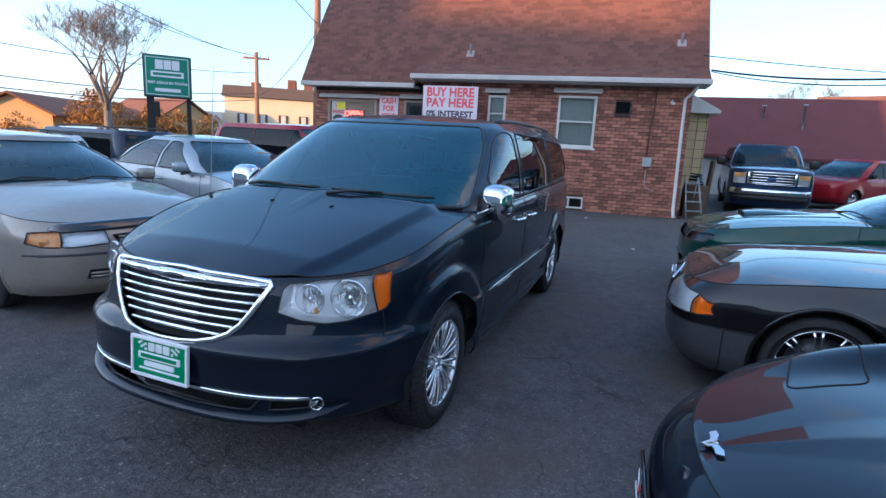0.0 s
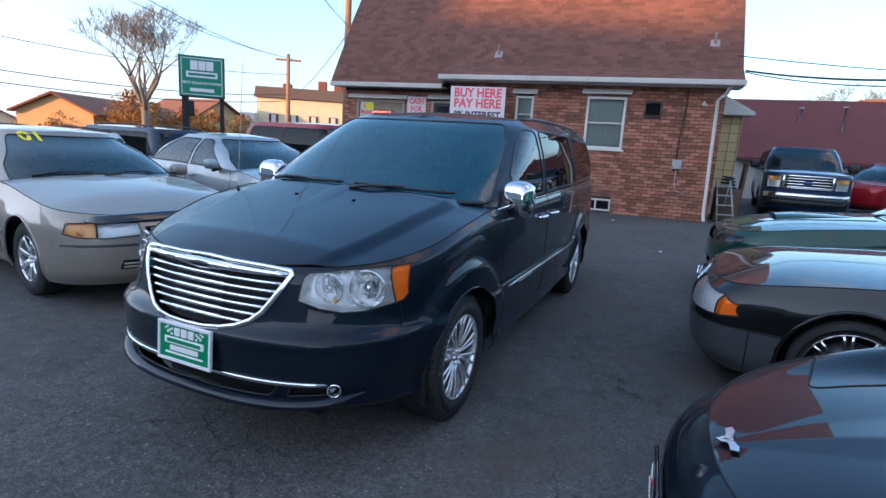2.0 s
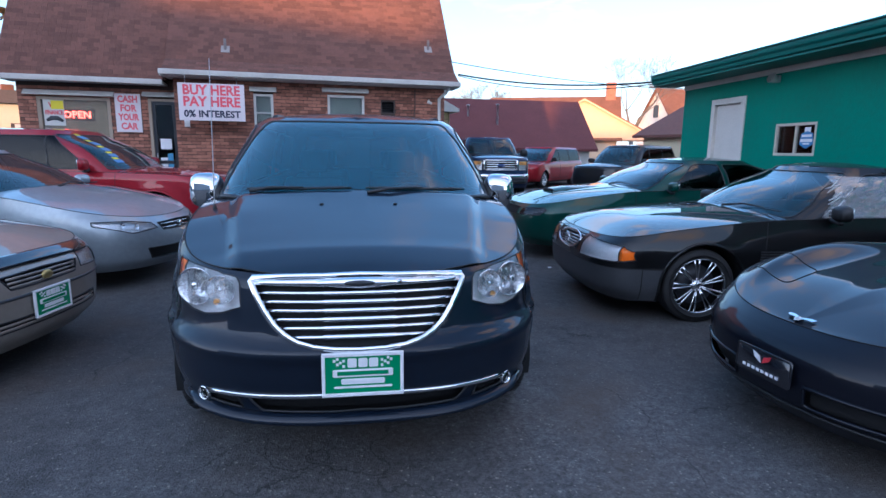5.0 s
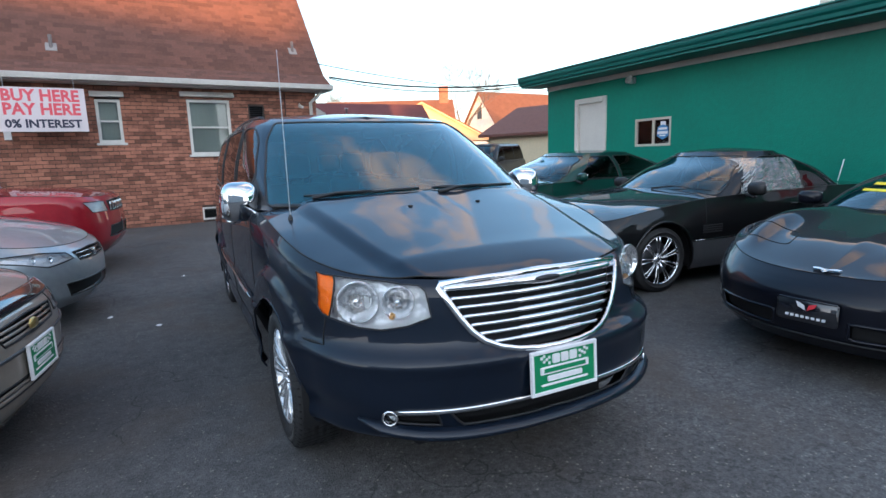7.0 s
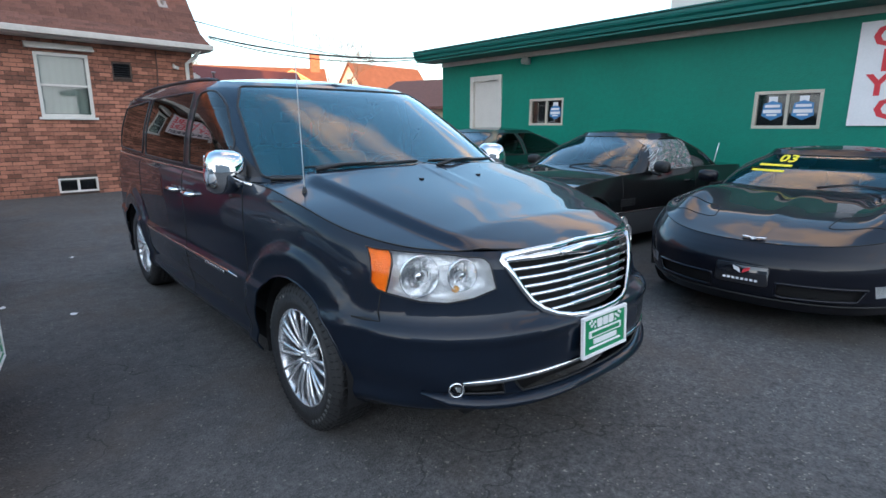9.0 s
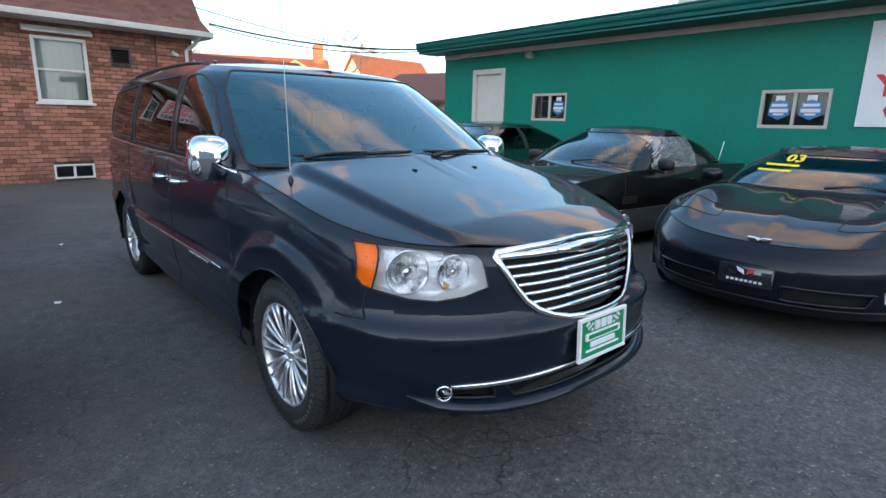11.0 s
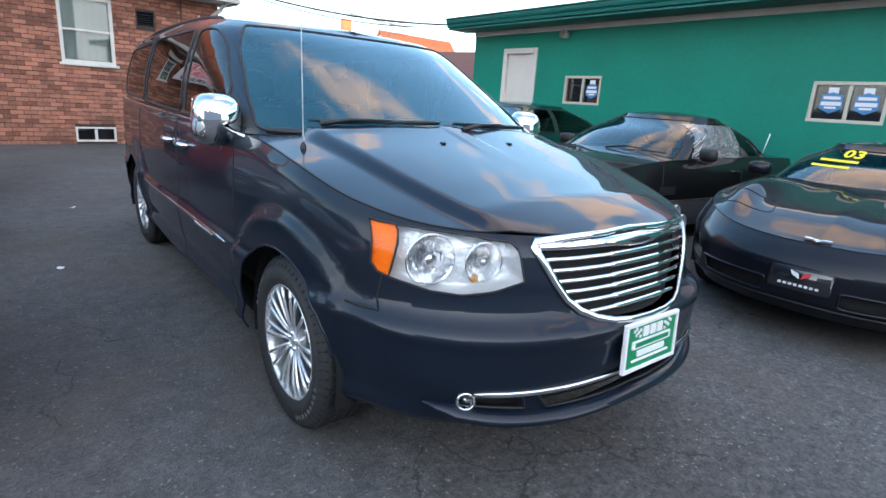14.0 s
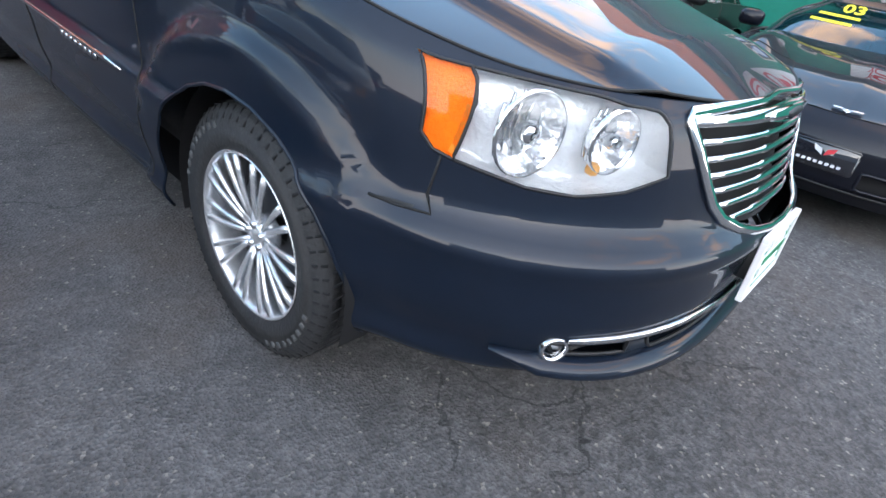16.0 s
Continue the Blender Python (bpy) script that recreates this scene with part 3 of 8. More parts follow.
def seat(root, x, y, z, material, width=0.50, back=0.62, lean=18):
    bm = box(-width / 2, -0.28, 0, width / 2, 0.25, 0.17, 0.05, seg=2)
    box(-width / 2, -0.06, 0.05, width / 2, 0.08, back, 0.05, bm, 2, m=pose(0, 0.22, 0.06, -lean))
    box(-0.12, -0.05, back + 0.05, 0.12, 0.05, back + 0.24, 0.04, bm, 2, m=pose(0, 0.22, 0.06, -lean))
    rod((-0.05, 0.44, back + 0.02), (-0.05, 0.46, back + 0.14), 0.007, 6, bm)
    rod((0.05, 0.44, back + 0.02), (0.05, 0.46, back + 0.14), 0.007, 6, bm)
    return part("seat", bm, material, root, m=pose(x, y, z))


def vehicle(name, spec, place, skin, label, category="car", group="parked cars"):
    """A road vehicle: skins, glass, lamps, wheels and cabin as parts under one empty. Front looks to -y, front axle at the origin."""
    S = spec
    root = empty(name, place, label, category, group)
    wb, R = S["wb"], S["R"]
    hubs = (0.0, wb)
    side = S.get("side")
    low = wrap(S["low"], S.get("dense", 26), side, nf=S.get("nf", 18), nm=S.get("nm", 46), nr=16)
    low = flare(low, hubs, S.get("arch", R + 0.06), S.get("flare", 0.02), S.get("sigma", 0.06), R, S.get("flare_edge"))
    if S.get("shape"):
        low = S["shape"](low)
    top = low[-1]
    body = outward(grid_bm(low))
    made = {"root": root}
    pieces = []
    # lids
    yc_s, yc_m = S["cowl"]
    edge = top[top[:, 1] <= yc_s]
    zf = S["hood_z"]
    hood_g = cap(edge, top[0, 1], yc_m, pchip([p[0] for p in zf], [p[1] for p in zf]), S.get("hood_rows", 14), S.get("hood_power", 2.2), S.get("hood_shape"))
    hood = outward(grid_bm(hood_g))
    deck = None
    if "deck" in S:
        yd_s, yd_m = S["deck"]
        e2 = top[top[:, 1] >= yd_s][::-1]
        zd = S["deck_z"]
        deck = outward(grid_bm(cap(e2, top[-1, 1], yd_m, pchip([p[0] for p in zd], [p[1] for p in zd]), 10, 2.2)))
    # upper body
    gh = wrap(S["gh"], S.get("gdense", 18), S.get("gside"), nf=16, nm=36, nr=14)
    house = outward(grid_bm(gh))
    rt = gh[-1]
    rz = S["roof_z"]
    roof = outward(grid_bm(cap(rt, rt[0, 1], rt[-1, 1], pchip([p[0] for p in rz], [p[1] for p in rz]), 10, 2.0)), Vector((0, 1.8, 0.5)))
    # wheel openings
    ar = S.get("arch", R + 0.06)
    for yh in hubs:
        arch_rim = bmesh.new()
        zc = R + S.get("arch_dz", 0.0)
        circ = [(yh + ar * math.cos(a), zc + ar * math.sin(a)) for a in np.linspace(0, 2 * math.pi, 29)[:-1]]
        circ += [(yh - ar * 0.99, 0.0), (yh + ar * 0.99, 0.0)]
        piece = carve(body, circ, "x", lambda c: c.x > 0.42)
        rim(piece, S.get("lip", 0.012), arch_rim, skip=lambda p: p.z < 0.16 or p.z < min(v for v in (S["low"][0]["z"] if isinstance(S["low"][0]["z"], (int, float)) else 0.2,)) + 0.012)
        piece.free()
        part("wheel_arch_lip", mirrored(arch_rim), S.get("lip_mat", skin), root)
        part("wheel_arch_lip", arch_rim, S.get("lip_mat", skin), root)
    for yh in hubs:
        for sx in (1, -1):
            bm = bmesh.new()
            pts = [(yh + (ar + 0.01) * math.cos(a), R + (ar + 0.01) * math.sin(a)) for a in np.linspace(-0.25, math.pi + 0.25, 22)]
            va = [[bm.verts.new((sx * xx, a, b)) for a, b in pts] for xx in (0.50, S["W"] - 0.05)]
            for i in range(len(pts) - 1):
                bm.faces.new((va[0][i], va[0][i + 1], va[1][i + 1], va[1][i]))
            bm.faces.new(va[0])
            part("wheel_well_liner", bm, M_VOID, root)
    made["tree_f"], made["glass"] = (body.copy(), hood.copy()), (house.copy(),)
    # outlines cut out of the skins
    skins = {"body": body, "hood": hood, "house": house, "roof": roof}
    if deck:
        skins["deck"] = deck
    tests = {"front": lambda c: c.y < S.get("front_to", -0.1), "rear": lambda c: c.y > wb + 0.1, "side": lambda c: c.x > 0.3, "shield": lambda c: c.y < S.get("shield_to", 1.6), "back": lambda c: c.y > S.get("back_from", 2.6), "all": lambda c: True}
    for cut in S["cuts"]:
        pname, where, axis, test, outline, material, opt = cut
        if where not in skins:
            continue
        piece = carve(skins[where], outline, axis, tests[test])
        if not piece.faces:
            piece.free()
            continue
        push = opt.get("push", 0.0)
        if opt.get("thru"):
            bmesh.ops.remove_doubles(piece, verts=piece.verts[:], dist=0.004)
        if opt.get("rim"):
            rr, rmat, rname = opt["rim"][:3]
            rb = rim(piece, rr, skip=(lambda p: p.x < 0.004) if opt.get("mid") else None, flat=1.0)
            if opt.get("mid"):
                part(rname, both(rb, 0.004), rmat, root)
            else:
                part(rname, rb.copy(), rmat, root)
                part(rname, mirrored(rb), rmat, root)
                rb.free()
        if opt.get("back"):
            bb = piece.copy()
            d = opt["back"][0]
            inner = list(bb.verts)
            bmesh.ops.extrude_edge_only(bb, edges=[e for e in bb.edges if len(e.link_faces) == 1])
            for v in inner:
                v.co += Vector((-0.25 * d if v.co.x > 0.3 else 0, d if axis == "y" else 0.0, 0)) if axis == "y" else Vector((-d, 0, 0))
            part(opt["back"][2], bb.copy(), opt["back"][1], root)
            part(opt["back"][2], mirrored(bb), opt["back"][1], root)
            bb.free()
        if push:
            for v in piece.verts:
                if axis == "y":
                    v.co.y += push
                elif axis == "x":
                    v.co.x -= push
                else:
                    v.co.z -= push
        if opt.get("mid"):
            ob = part(pname, both(piece), material, root)
            if opt.get("thru"):
                ob.visible_shadow = False
        else:
            for bmx in (piece.copy(), mirrored(piece)):
                ob = part(pname, bmx, material, root)
                if opt.get("thru"):
                    ob.visible_shadow = False
            piece.free()
    for k, piece in enumerate(islands(both(body))):
        part("body" if k == 0 else "body_panel", piece, skin, root)
    hb = rim(hood, 0.0035, skip=lambda p: p.x < 0.004 or p.y > yc_s - 0.03)
    part("hood_gap", both(hb), M_SEAM, root)
    part("hood", both(hood), S.get("hood_mat", skin), root)
    if deck:
        part("boot_lid", both(deck), S.get("deck_mat", skin), root)
    part("pillar_frame", both(house), S.get("house_mat", skin), root)
    part("roof", both(roof), S.get("roof_mat", skin), root)
    # underside and cabin
    yf, yr = S["low"][0]["yf"], S["low"][0]["yr"]
    # near-black boxes close the shell so that no light passes beneath
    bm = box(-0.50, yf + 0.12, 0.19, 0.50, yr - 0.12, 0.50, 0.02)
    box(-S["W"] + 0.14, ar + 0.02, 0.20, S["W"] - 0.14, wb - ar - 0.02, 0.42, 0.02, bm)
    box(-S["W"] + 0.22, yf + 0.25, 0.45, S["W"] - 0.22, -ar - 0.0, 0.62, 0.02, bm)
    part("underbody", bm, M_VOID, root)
    c = S["cabin"]
    dash = box(-S["W"] + 0.16, c["dash"] - 0.30, c["dz"] - 0.28, S["W"] - 0.16, c["dash"] + 0.28, c["dz"] - 0.02, 0.06, seg=2)
    box(-S["W"] + 0.2, c["dash"] - 0.3, 0.5, S["W"] - 0.2, c["dash"] - 0.1, c["dz"] - 0.1, 0.0, dash)
    part("dashboard", dash, M_CABIN, root)
    bm = box(-S["W"] + 0.12, c["dash"] - 0.2, 0.40, S["W"] - 0.12, c["end"], 0.46)
    part("cabin_floor", bm, M_CABIN, root)
    sx = c.get("sx", 0.37)
    for row_y in c["rows"]:
        for x in (sx, -sx):
            seat(root, x, row_y, c["sz"], c.get("mat", M_SEAT), 0.5, c.get("sb", 0.60))
    # steering wheel on the vehicle's left
    bm = bmesh.new()
    ring_pts = [(0.185 * math.cos(a), 0.0, 0.185 * math.sin(a)) for a in np.linspace(0, 2 * math.pi, 25)[:-1]]
    tube(ring_pts, 0.014, 6, bm, True)
    for a in (200, 340, 270):
        rod((0, 0.015, 0), (0.18 * math.cos(math.radians(a)), 0, 0.18 * math.sin(math.radians(a))), 0.014, 6, bm)
    lathe([(-0.02, 0.055), (0.03, 0.06), (0.04, 0.001)], 16, bm, axis="y")
    part("steering_wheel", bm, M_BLACK, root, m=pose(sx, c["dash"] + 0.42, c["dz"] - 0.08, -28))
    # mirrors
    if "mirror" in S:
        mx, my, mz, mw, mh, mm = S["mirror"]
        for s in (1, -1):
            bm = bmesh.new()
            bmesh.ops.create_uvsphere(bm, u_segments=20, v_segments=12, radius=1)
            for v in bm.verts:
                q = v.co
                e = 0.62
                q.x = math.copysign(abs(q.x) ** e, q.x) * mw / 2
                q.z = math.copysign(abs(q.z) ** e, q.z) * mh / 2
                q.y = (math.copysign(abs(q.y) ** 0.8, q.y)) * S.get("mirror_deep", 0.075) if q.y < 0 else q.y * 0.02
            shell = part("wing_mirror", bm, mm, root, m=pose(s * mx, my, mz, 0, 0, s * -8))
            part("mirror_pane", box(-mw * 0.42, 0.012, -mh * 0.38, mw * 0.42, 0.021, mh * 0.38, 0.003), M_CHROME, shell)
            arm = box(-0.08, -0.03, -0.035, 0.08, 0.03, 0.0, 0.012)
            part("mirror_arm", arm, M_BLACK, root, m=pose(s * (mx - mw * 0.5), my + 0.01, mz - mh * 0.42, 0, s * 12, 0))
    # wheels
    for s, yh in ((1, hubs[0]), (1, hubs[1]), (-1, hubs[0]), (-1, hubs[1])):
        x = s * (S.get("track_rear", S["track"]) if yh > 0 else S["track"]) / 2
        wheel_parts(root, "wheel", x, yh, R, S["rim"], S.get("tw", 0.215), S["style"], turn=S.get("turn", 8) + 17 * (yh > 0) + 11 * (x > 0))
    return root, made


class Skin:
    """Rays on to a vehicle's skin, in its own frame."""

    def __init__(self, bms):
        from mathutils.bvhtree import BVHTree
        self.trees = [BVHTree.FromBMesh(b) for b in bms]
        for b in bms:
            b.free()

    def hit(self, o, d):
        best = None
        for t in self.trees:
            p, n, _, dist = t.ray_cast(Vector(o), Vector(d).normalized())
            if p is not None and (best is None or dist < best[2]):
                best = (p, n, dist)
        return best

    def front(self, x, z, out=0.0):
        h = self.hit((abs(x), -4, z), (0, 1, 0))
        if not h:
            return Vector((x, -0.8, z))
        p = Vector((math.copysign(h[0].x, x), h[0].y, h[0].z))
        return p + Vector((0, -out, 0))

    def flank(self, y, z, s=1, out=0.0):
        h = self.hit((4, y, z), (-1, 0, 0))
        p = h[0] if h else Vector((0.95, y, z))
        return Vector((s * (p.x + out), y, z))

    def top(self, x, y, out=0.0):
        h = self.hit((abs(x), y, 4), (0, 0, -1))
        p = h[0] if h else Vector((abs(x), y, 1.0))
        return Vector((x, y, p.z + out))


def wiper(root, a, b, z):
    bm = tube([a, Vector(a).lerp(Vector(b), 0.5) + Vector((0, 0, 0.025)), b], [0.012, 0.008, 0.005], 6)
    tube([Vector(b) + Vector((-0.25, 0.02, -0.012)), Vector(b) + Vector((0.25, -0.015, -0.012))], 0.006, 5, bm)
    part("wiper", bm, M_BLACK, root)


# ---------------------------------------------------------------- the place: ground and buildings
ground_bm = bmesh.new()
xs = [-600, -120, -40, -14, -9.5, -8.9, -8.2, -7.5, -6.9, -5, -3.5, -2.5, -1.5, -0.5, 0.5, 1.5, 2.5, 3.5, 5, 8, 14, 40, 120, 600]
ys = [-600, -120, -40, -14, -8, -5, -3.5, -2.5, -1.5, -0.5, 0.5, 1.5, 2.5, 3.5, 5, 7.5, 9, 14, 40, 120, 600]


def ground_z(x, y):
    """The lot falls away gently towards the street."""
    start = 6.9 + 1.3 * min(1.0, max(0.0, (y - 7.5) / 1.5))
    return -0.38 * min(1.0, max(0.0, (-x - start) / 1.3))


vs = [[ground_bm.verts.new((x, y, ground_z(x, y))) for x in xs] for y in ys]
for a, b in zip(vs, vs[1:]):
    for i in range(len(a) - 1):
        ground_bm.faces.new((a[i], a[i + 1], b[i + 1], b[i]))


def asphalt():
    m = mat("asphalt", (0.070, 0.067, 0.066), rough=0.86, vary=0.46, scale=0.9, bump=0.0, stain=(0.45, 0.7, (0.030, 0.029, 0.030)))
    nt = m.node_tree
    p = nt.nodes["Principled BSDF"]
    tc = [n for n in nt.nodes if n.type == "TEX_COORD"][0]
    src = p.inputs["Base Color"].links[0].from_socket
    # grit
    vo = nt.nodes.new("ShaderNodeTexVoronoi")
    vo.inputs["Scale"].default_value = 110
    nt.links.new(tc.outputs["Object"], vo.inputs["Vector"])
    hs = nt.nodes.new("ShaderNodeMapRange")
    hs.inputs["From Min"].default_value, hs.inputs["From Max"].default_value = 0.0, 1.0
    hs.inputs["To Min"].default_value, hs.inputs["To Max"].default_value = 0.76, 1.36
    sp = nt.nodes.new("ShaderNodeSeparateColor")
    nt.links.new(vo.outputs["Color"], sp.inputs[0])
    nt.links.new(sp.outputs[0], hs.inputs["Value"])
    mu = nt.nodes.new("ShaderNodeMixRGB")
    mu.blend_type, mu.inputs["Fac"].default_value = "MULTIPLY", 1
    nt.links.new(src, mu.inputs["Color1"])
    nt.links.new(hs.outputs[0], mu.inputs["Color2"])
    # pale grit, sparse
    gp = nt.nodes.new("ShaderNodeMath")
    gp.operation, gp.inputs[1].default_value = "GREATER_THAN", 0.986
    nt.links.new(sp.outputs[1], gp.inputs[0])
    gf = nt.nodes.new("ShaderNodeMath")
    gf.operation, gf.inputs[1].default_value = "MULTIPLY", 0.55
    nt.links.new(gp.outputs[0], gf.inputs[0])
    gm = nt.nodes.new("ShaderNodeMixRGB")
    gm.inputs["Color2"].default_value = (0.24, 0.22, 0.19, 1)
    nt.links.new(gf.outputs[0], gm.inputs["Fac"])
    nt.links.new(mu.outputs[0], gm.inputs["Color1"])
    mu = gm
    # clumps of coarse stone, and the worn stretch in front of the van where the seal coat is gone
    cl = nt.nodes.new("ShaderNodeTexNoise")
    cl.inputs["Scale"].default_value, cl.inputs["Detail"].default_value, cl.inputs["Roughness"].default_value = 26, 5, 0.75
    nt.links.new(tc.outputs["Object"], cl.inputs["Vector"])
    wmap = nt.nodes.new("ShaderNodeMapping")
    wmap.inputs["Location"].default_value, wmap.inputs["Scale"].default_value = (-0.16, 0.80, 0), (0.42, 0.62, 0.42)
    nt.links.new(tc.outputs["Object"], wmap.inputs["Vector"])
    wlen = nt.nodes.new("ShaderNodeVectorMath")
    wlen.operation = "LENGTH"
    nt.links.new(wmap.outputs[0], wlen.inputs[0])
    wno = nt.nodes.new("ShaderNodeTexNoise")
    wno.inputs["Scale"].default_value, wno.inputs["Detail"].default_value = 1.7, 6
    nt.links.new(tc.outputs["Object"], wno.inputs["Vector"])
    wsum = nt.nodes.new("ShaderNodeMath")
    wsum.operation = "MULTIPLY_ADD"
    wsum.inputs[1].default_value = -1.6
    nt.links.new(wno.outputs["Fac"], wsum.inputs[0])
    nt.links.new(wlen.outputs["Value"], wsum.inputs[2])
    worn = nt.nodes.new("ShaderNodeMapRange")
    worn.inputs["From Min"].default_value, worn.inputs["From Max"].default_value = 0.25, -0.35
    nt.links.new(wsum.outputs[0], worn.inputs["Value"])
    amp = nt.nodes.new("ShaderNodeMath")
    amp.operation, amp.inputs[1].default_value, amp.inputs[2].default_value = "MULTIPLY_ADD", 3.0, 1.0
    nt.links.new(worn.outputs[0], amp.inputs[0])
    cen = nt.nodes.new("ShaderNodeMath")
    cen.operation, cen.inputs[1].default_value = "SUBTRACT", 0.46
    nt.links.new(cl.outputs["Fac"], cen.inputs[0])
    cmul = nt.nodes.new("ShaderNodeMath")
    cmul.operation = "MULTIPLY"
    nt.links.new(cen.outputs[0], cmul.inputs[0])
    nt.links.new(amp.outputs[0], cmul.inputs[1])
    cadd = nt.nodes.new("ShaderNodeMath")
    cadd.operation, cadd.inputs[1].default_value, cadd.inputs[2].default_value = "MULTIPLY_ADD", 0.22, 1.0
    nt.links.new(worn.outputs[0], cadd.inputs[0])
    csum = nt.nodes.new("ShaderNodeMath")
    csum.operation = "ADD"
    nt.links.new(cadd.outputs[0], csum.inputs[0])
    nt.links.new(cmul.outputs[0], csum.inputs[1])
    ccol = nt.nodes.new("ShaderNodeMixRGB")
    ccol.blend_type, ccol.inputs["Fac"].default_value = "MULTIPLY", 1
    nt.links.new(mu.outputs[0], ccol.inputs["Color1"])
    nt.links.new(csum.outputs[0], ccol.inputs["Color2"])
    mu = ccol
    # brown dirt in patches
    nb_ = nt.nodes.new("ShaderNodeTexNoise")
    nb_.inputs["Scale"].default_value, nb_.inputs["Detail"].default_value = 1.1, 7
    nt.links.new(tc.outputs["Object"], nb_.inputs["Vector"])
    rb_ = nt.nodes.new("ShaderNodeMapRange")
    rb_.inputs["From Min"].default_value, rb_.inputs["From Max"].default_value = 0.52, 0.70
    rb_.inputs["To Max"].default_value = 0.6
    nt.links.new(nb_.outputs["Fac"], rb_.inputs["Value"])
    mb_ = nt.nodes.new("ShaderNodeMixRGB")
    mb_.inputs["Color2"].default_value = (0.082, 0.062, 0.046, 1)
    nt.links.new(rb_.outputs[0], mb_.inputs["Fac"])
    nt.links.new(mu.outputs[0], mb_.inputs["Color1"])
    mu = mb_
    # cracks: cell borders bent by noise, only in patches
    nz = nt.nodes.new("ShaderNodeTexNoise")
    nz.inputs["Scale"].default_value, nz.inputs["Detail"].default_value = 1.6, 6
    nt.links.new(tc.outputs["Object"], nz.inputs["Vector"])
    ad = nt.nodes.new("ShaderNodeMixRGB")
    ad.blend_type, ad.inputs["Fac"].default_value = "ADD", 0.9
    nt.links.new(tc.outputs["Object"], ad.inputs["Color1"])
    nt.links.new(nz.outputs["Color"], ad.inputs["Color2"])
    cr = nt.nodes.new("ShaderNodeTexVoronoi")
    cr.feature = "DISTANCE_TO_EDGE"
    cr.inputs["Scale"].default_value = 0.85
    nt.links.new(ad.outputs[0], cr.inputs["Vector"])
    lt = nt.nodes.new("ShaderNodeMath")
    lt.operation, lt.inputs[1].default_value = "LESS_THAN", 0.0042
    nt.links.new(cr.outputs["Distance"], lt.inputs[0])
    n5 = nt.nodes.new("ShaderNodeTexNoise")
    n5.inputs["Scale"].default_value = 0.7
    nt.links.new(tc.outputs["Object"], n5.inputs["Vector"])
    gt = nt.nodes.new("ShaderNodeMath")
    gt.operation, gt.inputs[1].default_value = "GREATER_THAN", 0.53
    nt.links.new(n5.outputs["Fac"], gt.inputs[0])
    an = nt.nodes.new("ShaderNodeMath")
    an.operation = "MULTIPLY"
    nt.links.new(lt.outputs[0], an.inputs[0])
    nt.links.new(gt.outputs[0], an.inputs[1])
    an2 = nt.nodes.new("ShaderNodeMath")
    an2.operation, an2.inputs[1].default_value = "MULTIPLY", 0.55
    nt.links.new(an.outputs[0], an2.inputs[0])
    cm = nt.nodes.new("ShaderNodeMixRGB")
    cm.inputs["Color2"].default_value = (0.008, 0.008, 0.009, 1)
    nt.links.new(an2.outputs[0], cm.inputs["Fac"])
    nt.links.new(mu.outputs[0], cm.inputs["Color1"])
    nt.links.new(cm.outputs[0], p.inputs["Base Color"])
    # relief
    b = nt.nodes.new("ShaderNodeBump")
    b.inputs["Strength"].default_value, b.inputs["Distance"].default_value = 0.5, 0.011
    su = nt.nodes.new("ShaderNodeMath")
    su.operation = "SUBTRACT"
    nt.links.new(vo.outputs["Distance"], su.inputs[0])
    nt.links.new(an.outputs[0], su.inputs[1])
    sh = nt.nodes.new("ShaderNodeMath")
    sh.operation = "ADD"
    nt.links.new(su.outputs[0], sh.inputs[0])
    nt.links.new(cmul.outputs[0], sh.inputs[1])
    nt.links.new(sh.outputs[0], b.inputs["Height"])
    nt.links.new(b.outputs["Normal"], p.inputs["Normal"])
    return m


ground = thing("ground", ground_bm, asphalt(), "dark worn asphalt of the car lot with cracks", "ground", kind="structure")

# ---- brick house: local frame with the long wall along +x, outside towards -y, origin at the foot of its right corner
HOUSE = pose(2.27, 11.55, 0, 0, 0, 6.0)
HL, HLEFT, EAVE, HD = 6.55, 9.9, 3.06, 7.5   # right wing's length, whole length, wall height, depth


def on_house(*a):
    return HOUSE @ pose(*a)


def wall_with_holes(length, height, holes, thick, x_off=0.0, y_off=0.0):
    """A thick wall in the x-z plane with openings (x0, z0, x1, z1); the outer face at y_off."""
    bm = bmesh.new()
    xs_ = sorted({0, length, *[h[0] for h in holes], *[h[2] for h in holes]})
    zs_ = sorted({0, height, *[h[1] for h in holes], *[h[3] for h in holes]})
    for a, b in zip(xs_, xs_[1:]):
        for c, d in zip(zs_, zs_[1:]):
            if any(h[0] <= (a + b) / 2 <= h[2] and h[1] <= (c + d) / 2 <= h[3] for h in holes):
                continue
            box(a + x_off, y_off, c, b + x_off, y_off + thick, d, 0, bm)
    bmesh.ops.remove_doubles(bm, verts=bm.verts[:], dist=1e-4)
    return bm


# x runs from 0 at the right corner to negative values
W3 = (-3.03, 1.56, -2.11, 2.79)      # sash window
W2 = (-4.79, 1.85, -4.33, 2.75)      # narrow sash window
BASE = (-2.93, 0.05, -2.22, 0.34)    # cellar window
VENT = (-1.69, 2.37, -1.32, 2.70)
DOOR = (-7.20, 0.05, -6.56, 2.58)
SHOP = (-9.50, 1.0, -8.0, 2.56)
holes_r = [W3, W2, BASE, VENT]
house_wall = thing("wall_south", wall_with_holes(HL, EAVE, [(h[0] + HL, h[1], h[2] + HL, h[3]) for h in holes_r], 0.28, -HL), M_MORTAR, "red brick house wall with raked joints", "wall", kind="structure", m=on_house(0, 0.012, 0))
holes_l = [DOOR, SHOP]
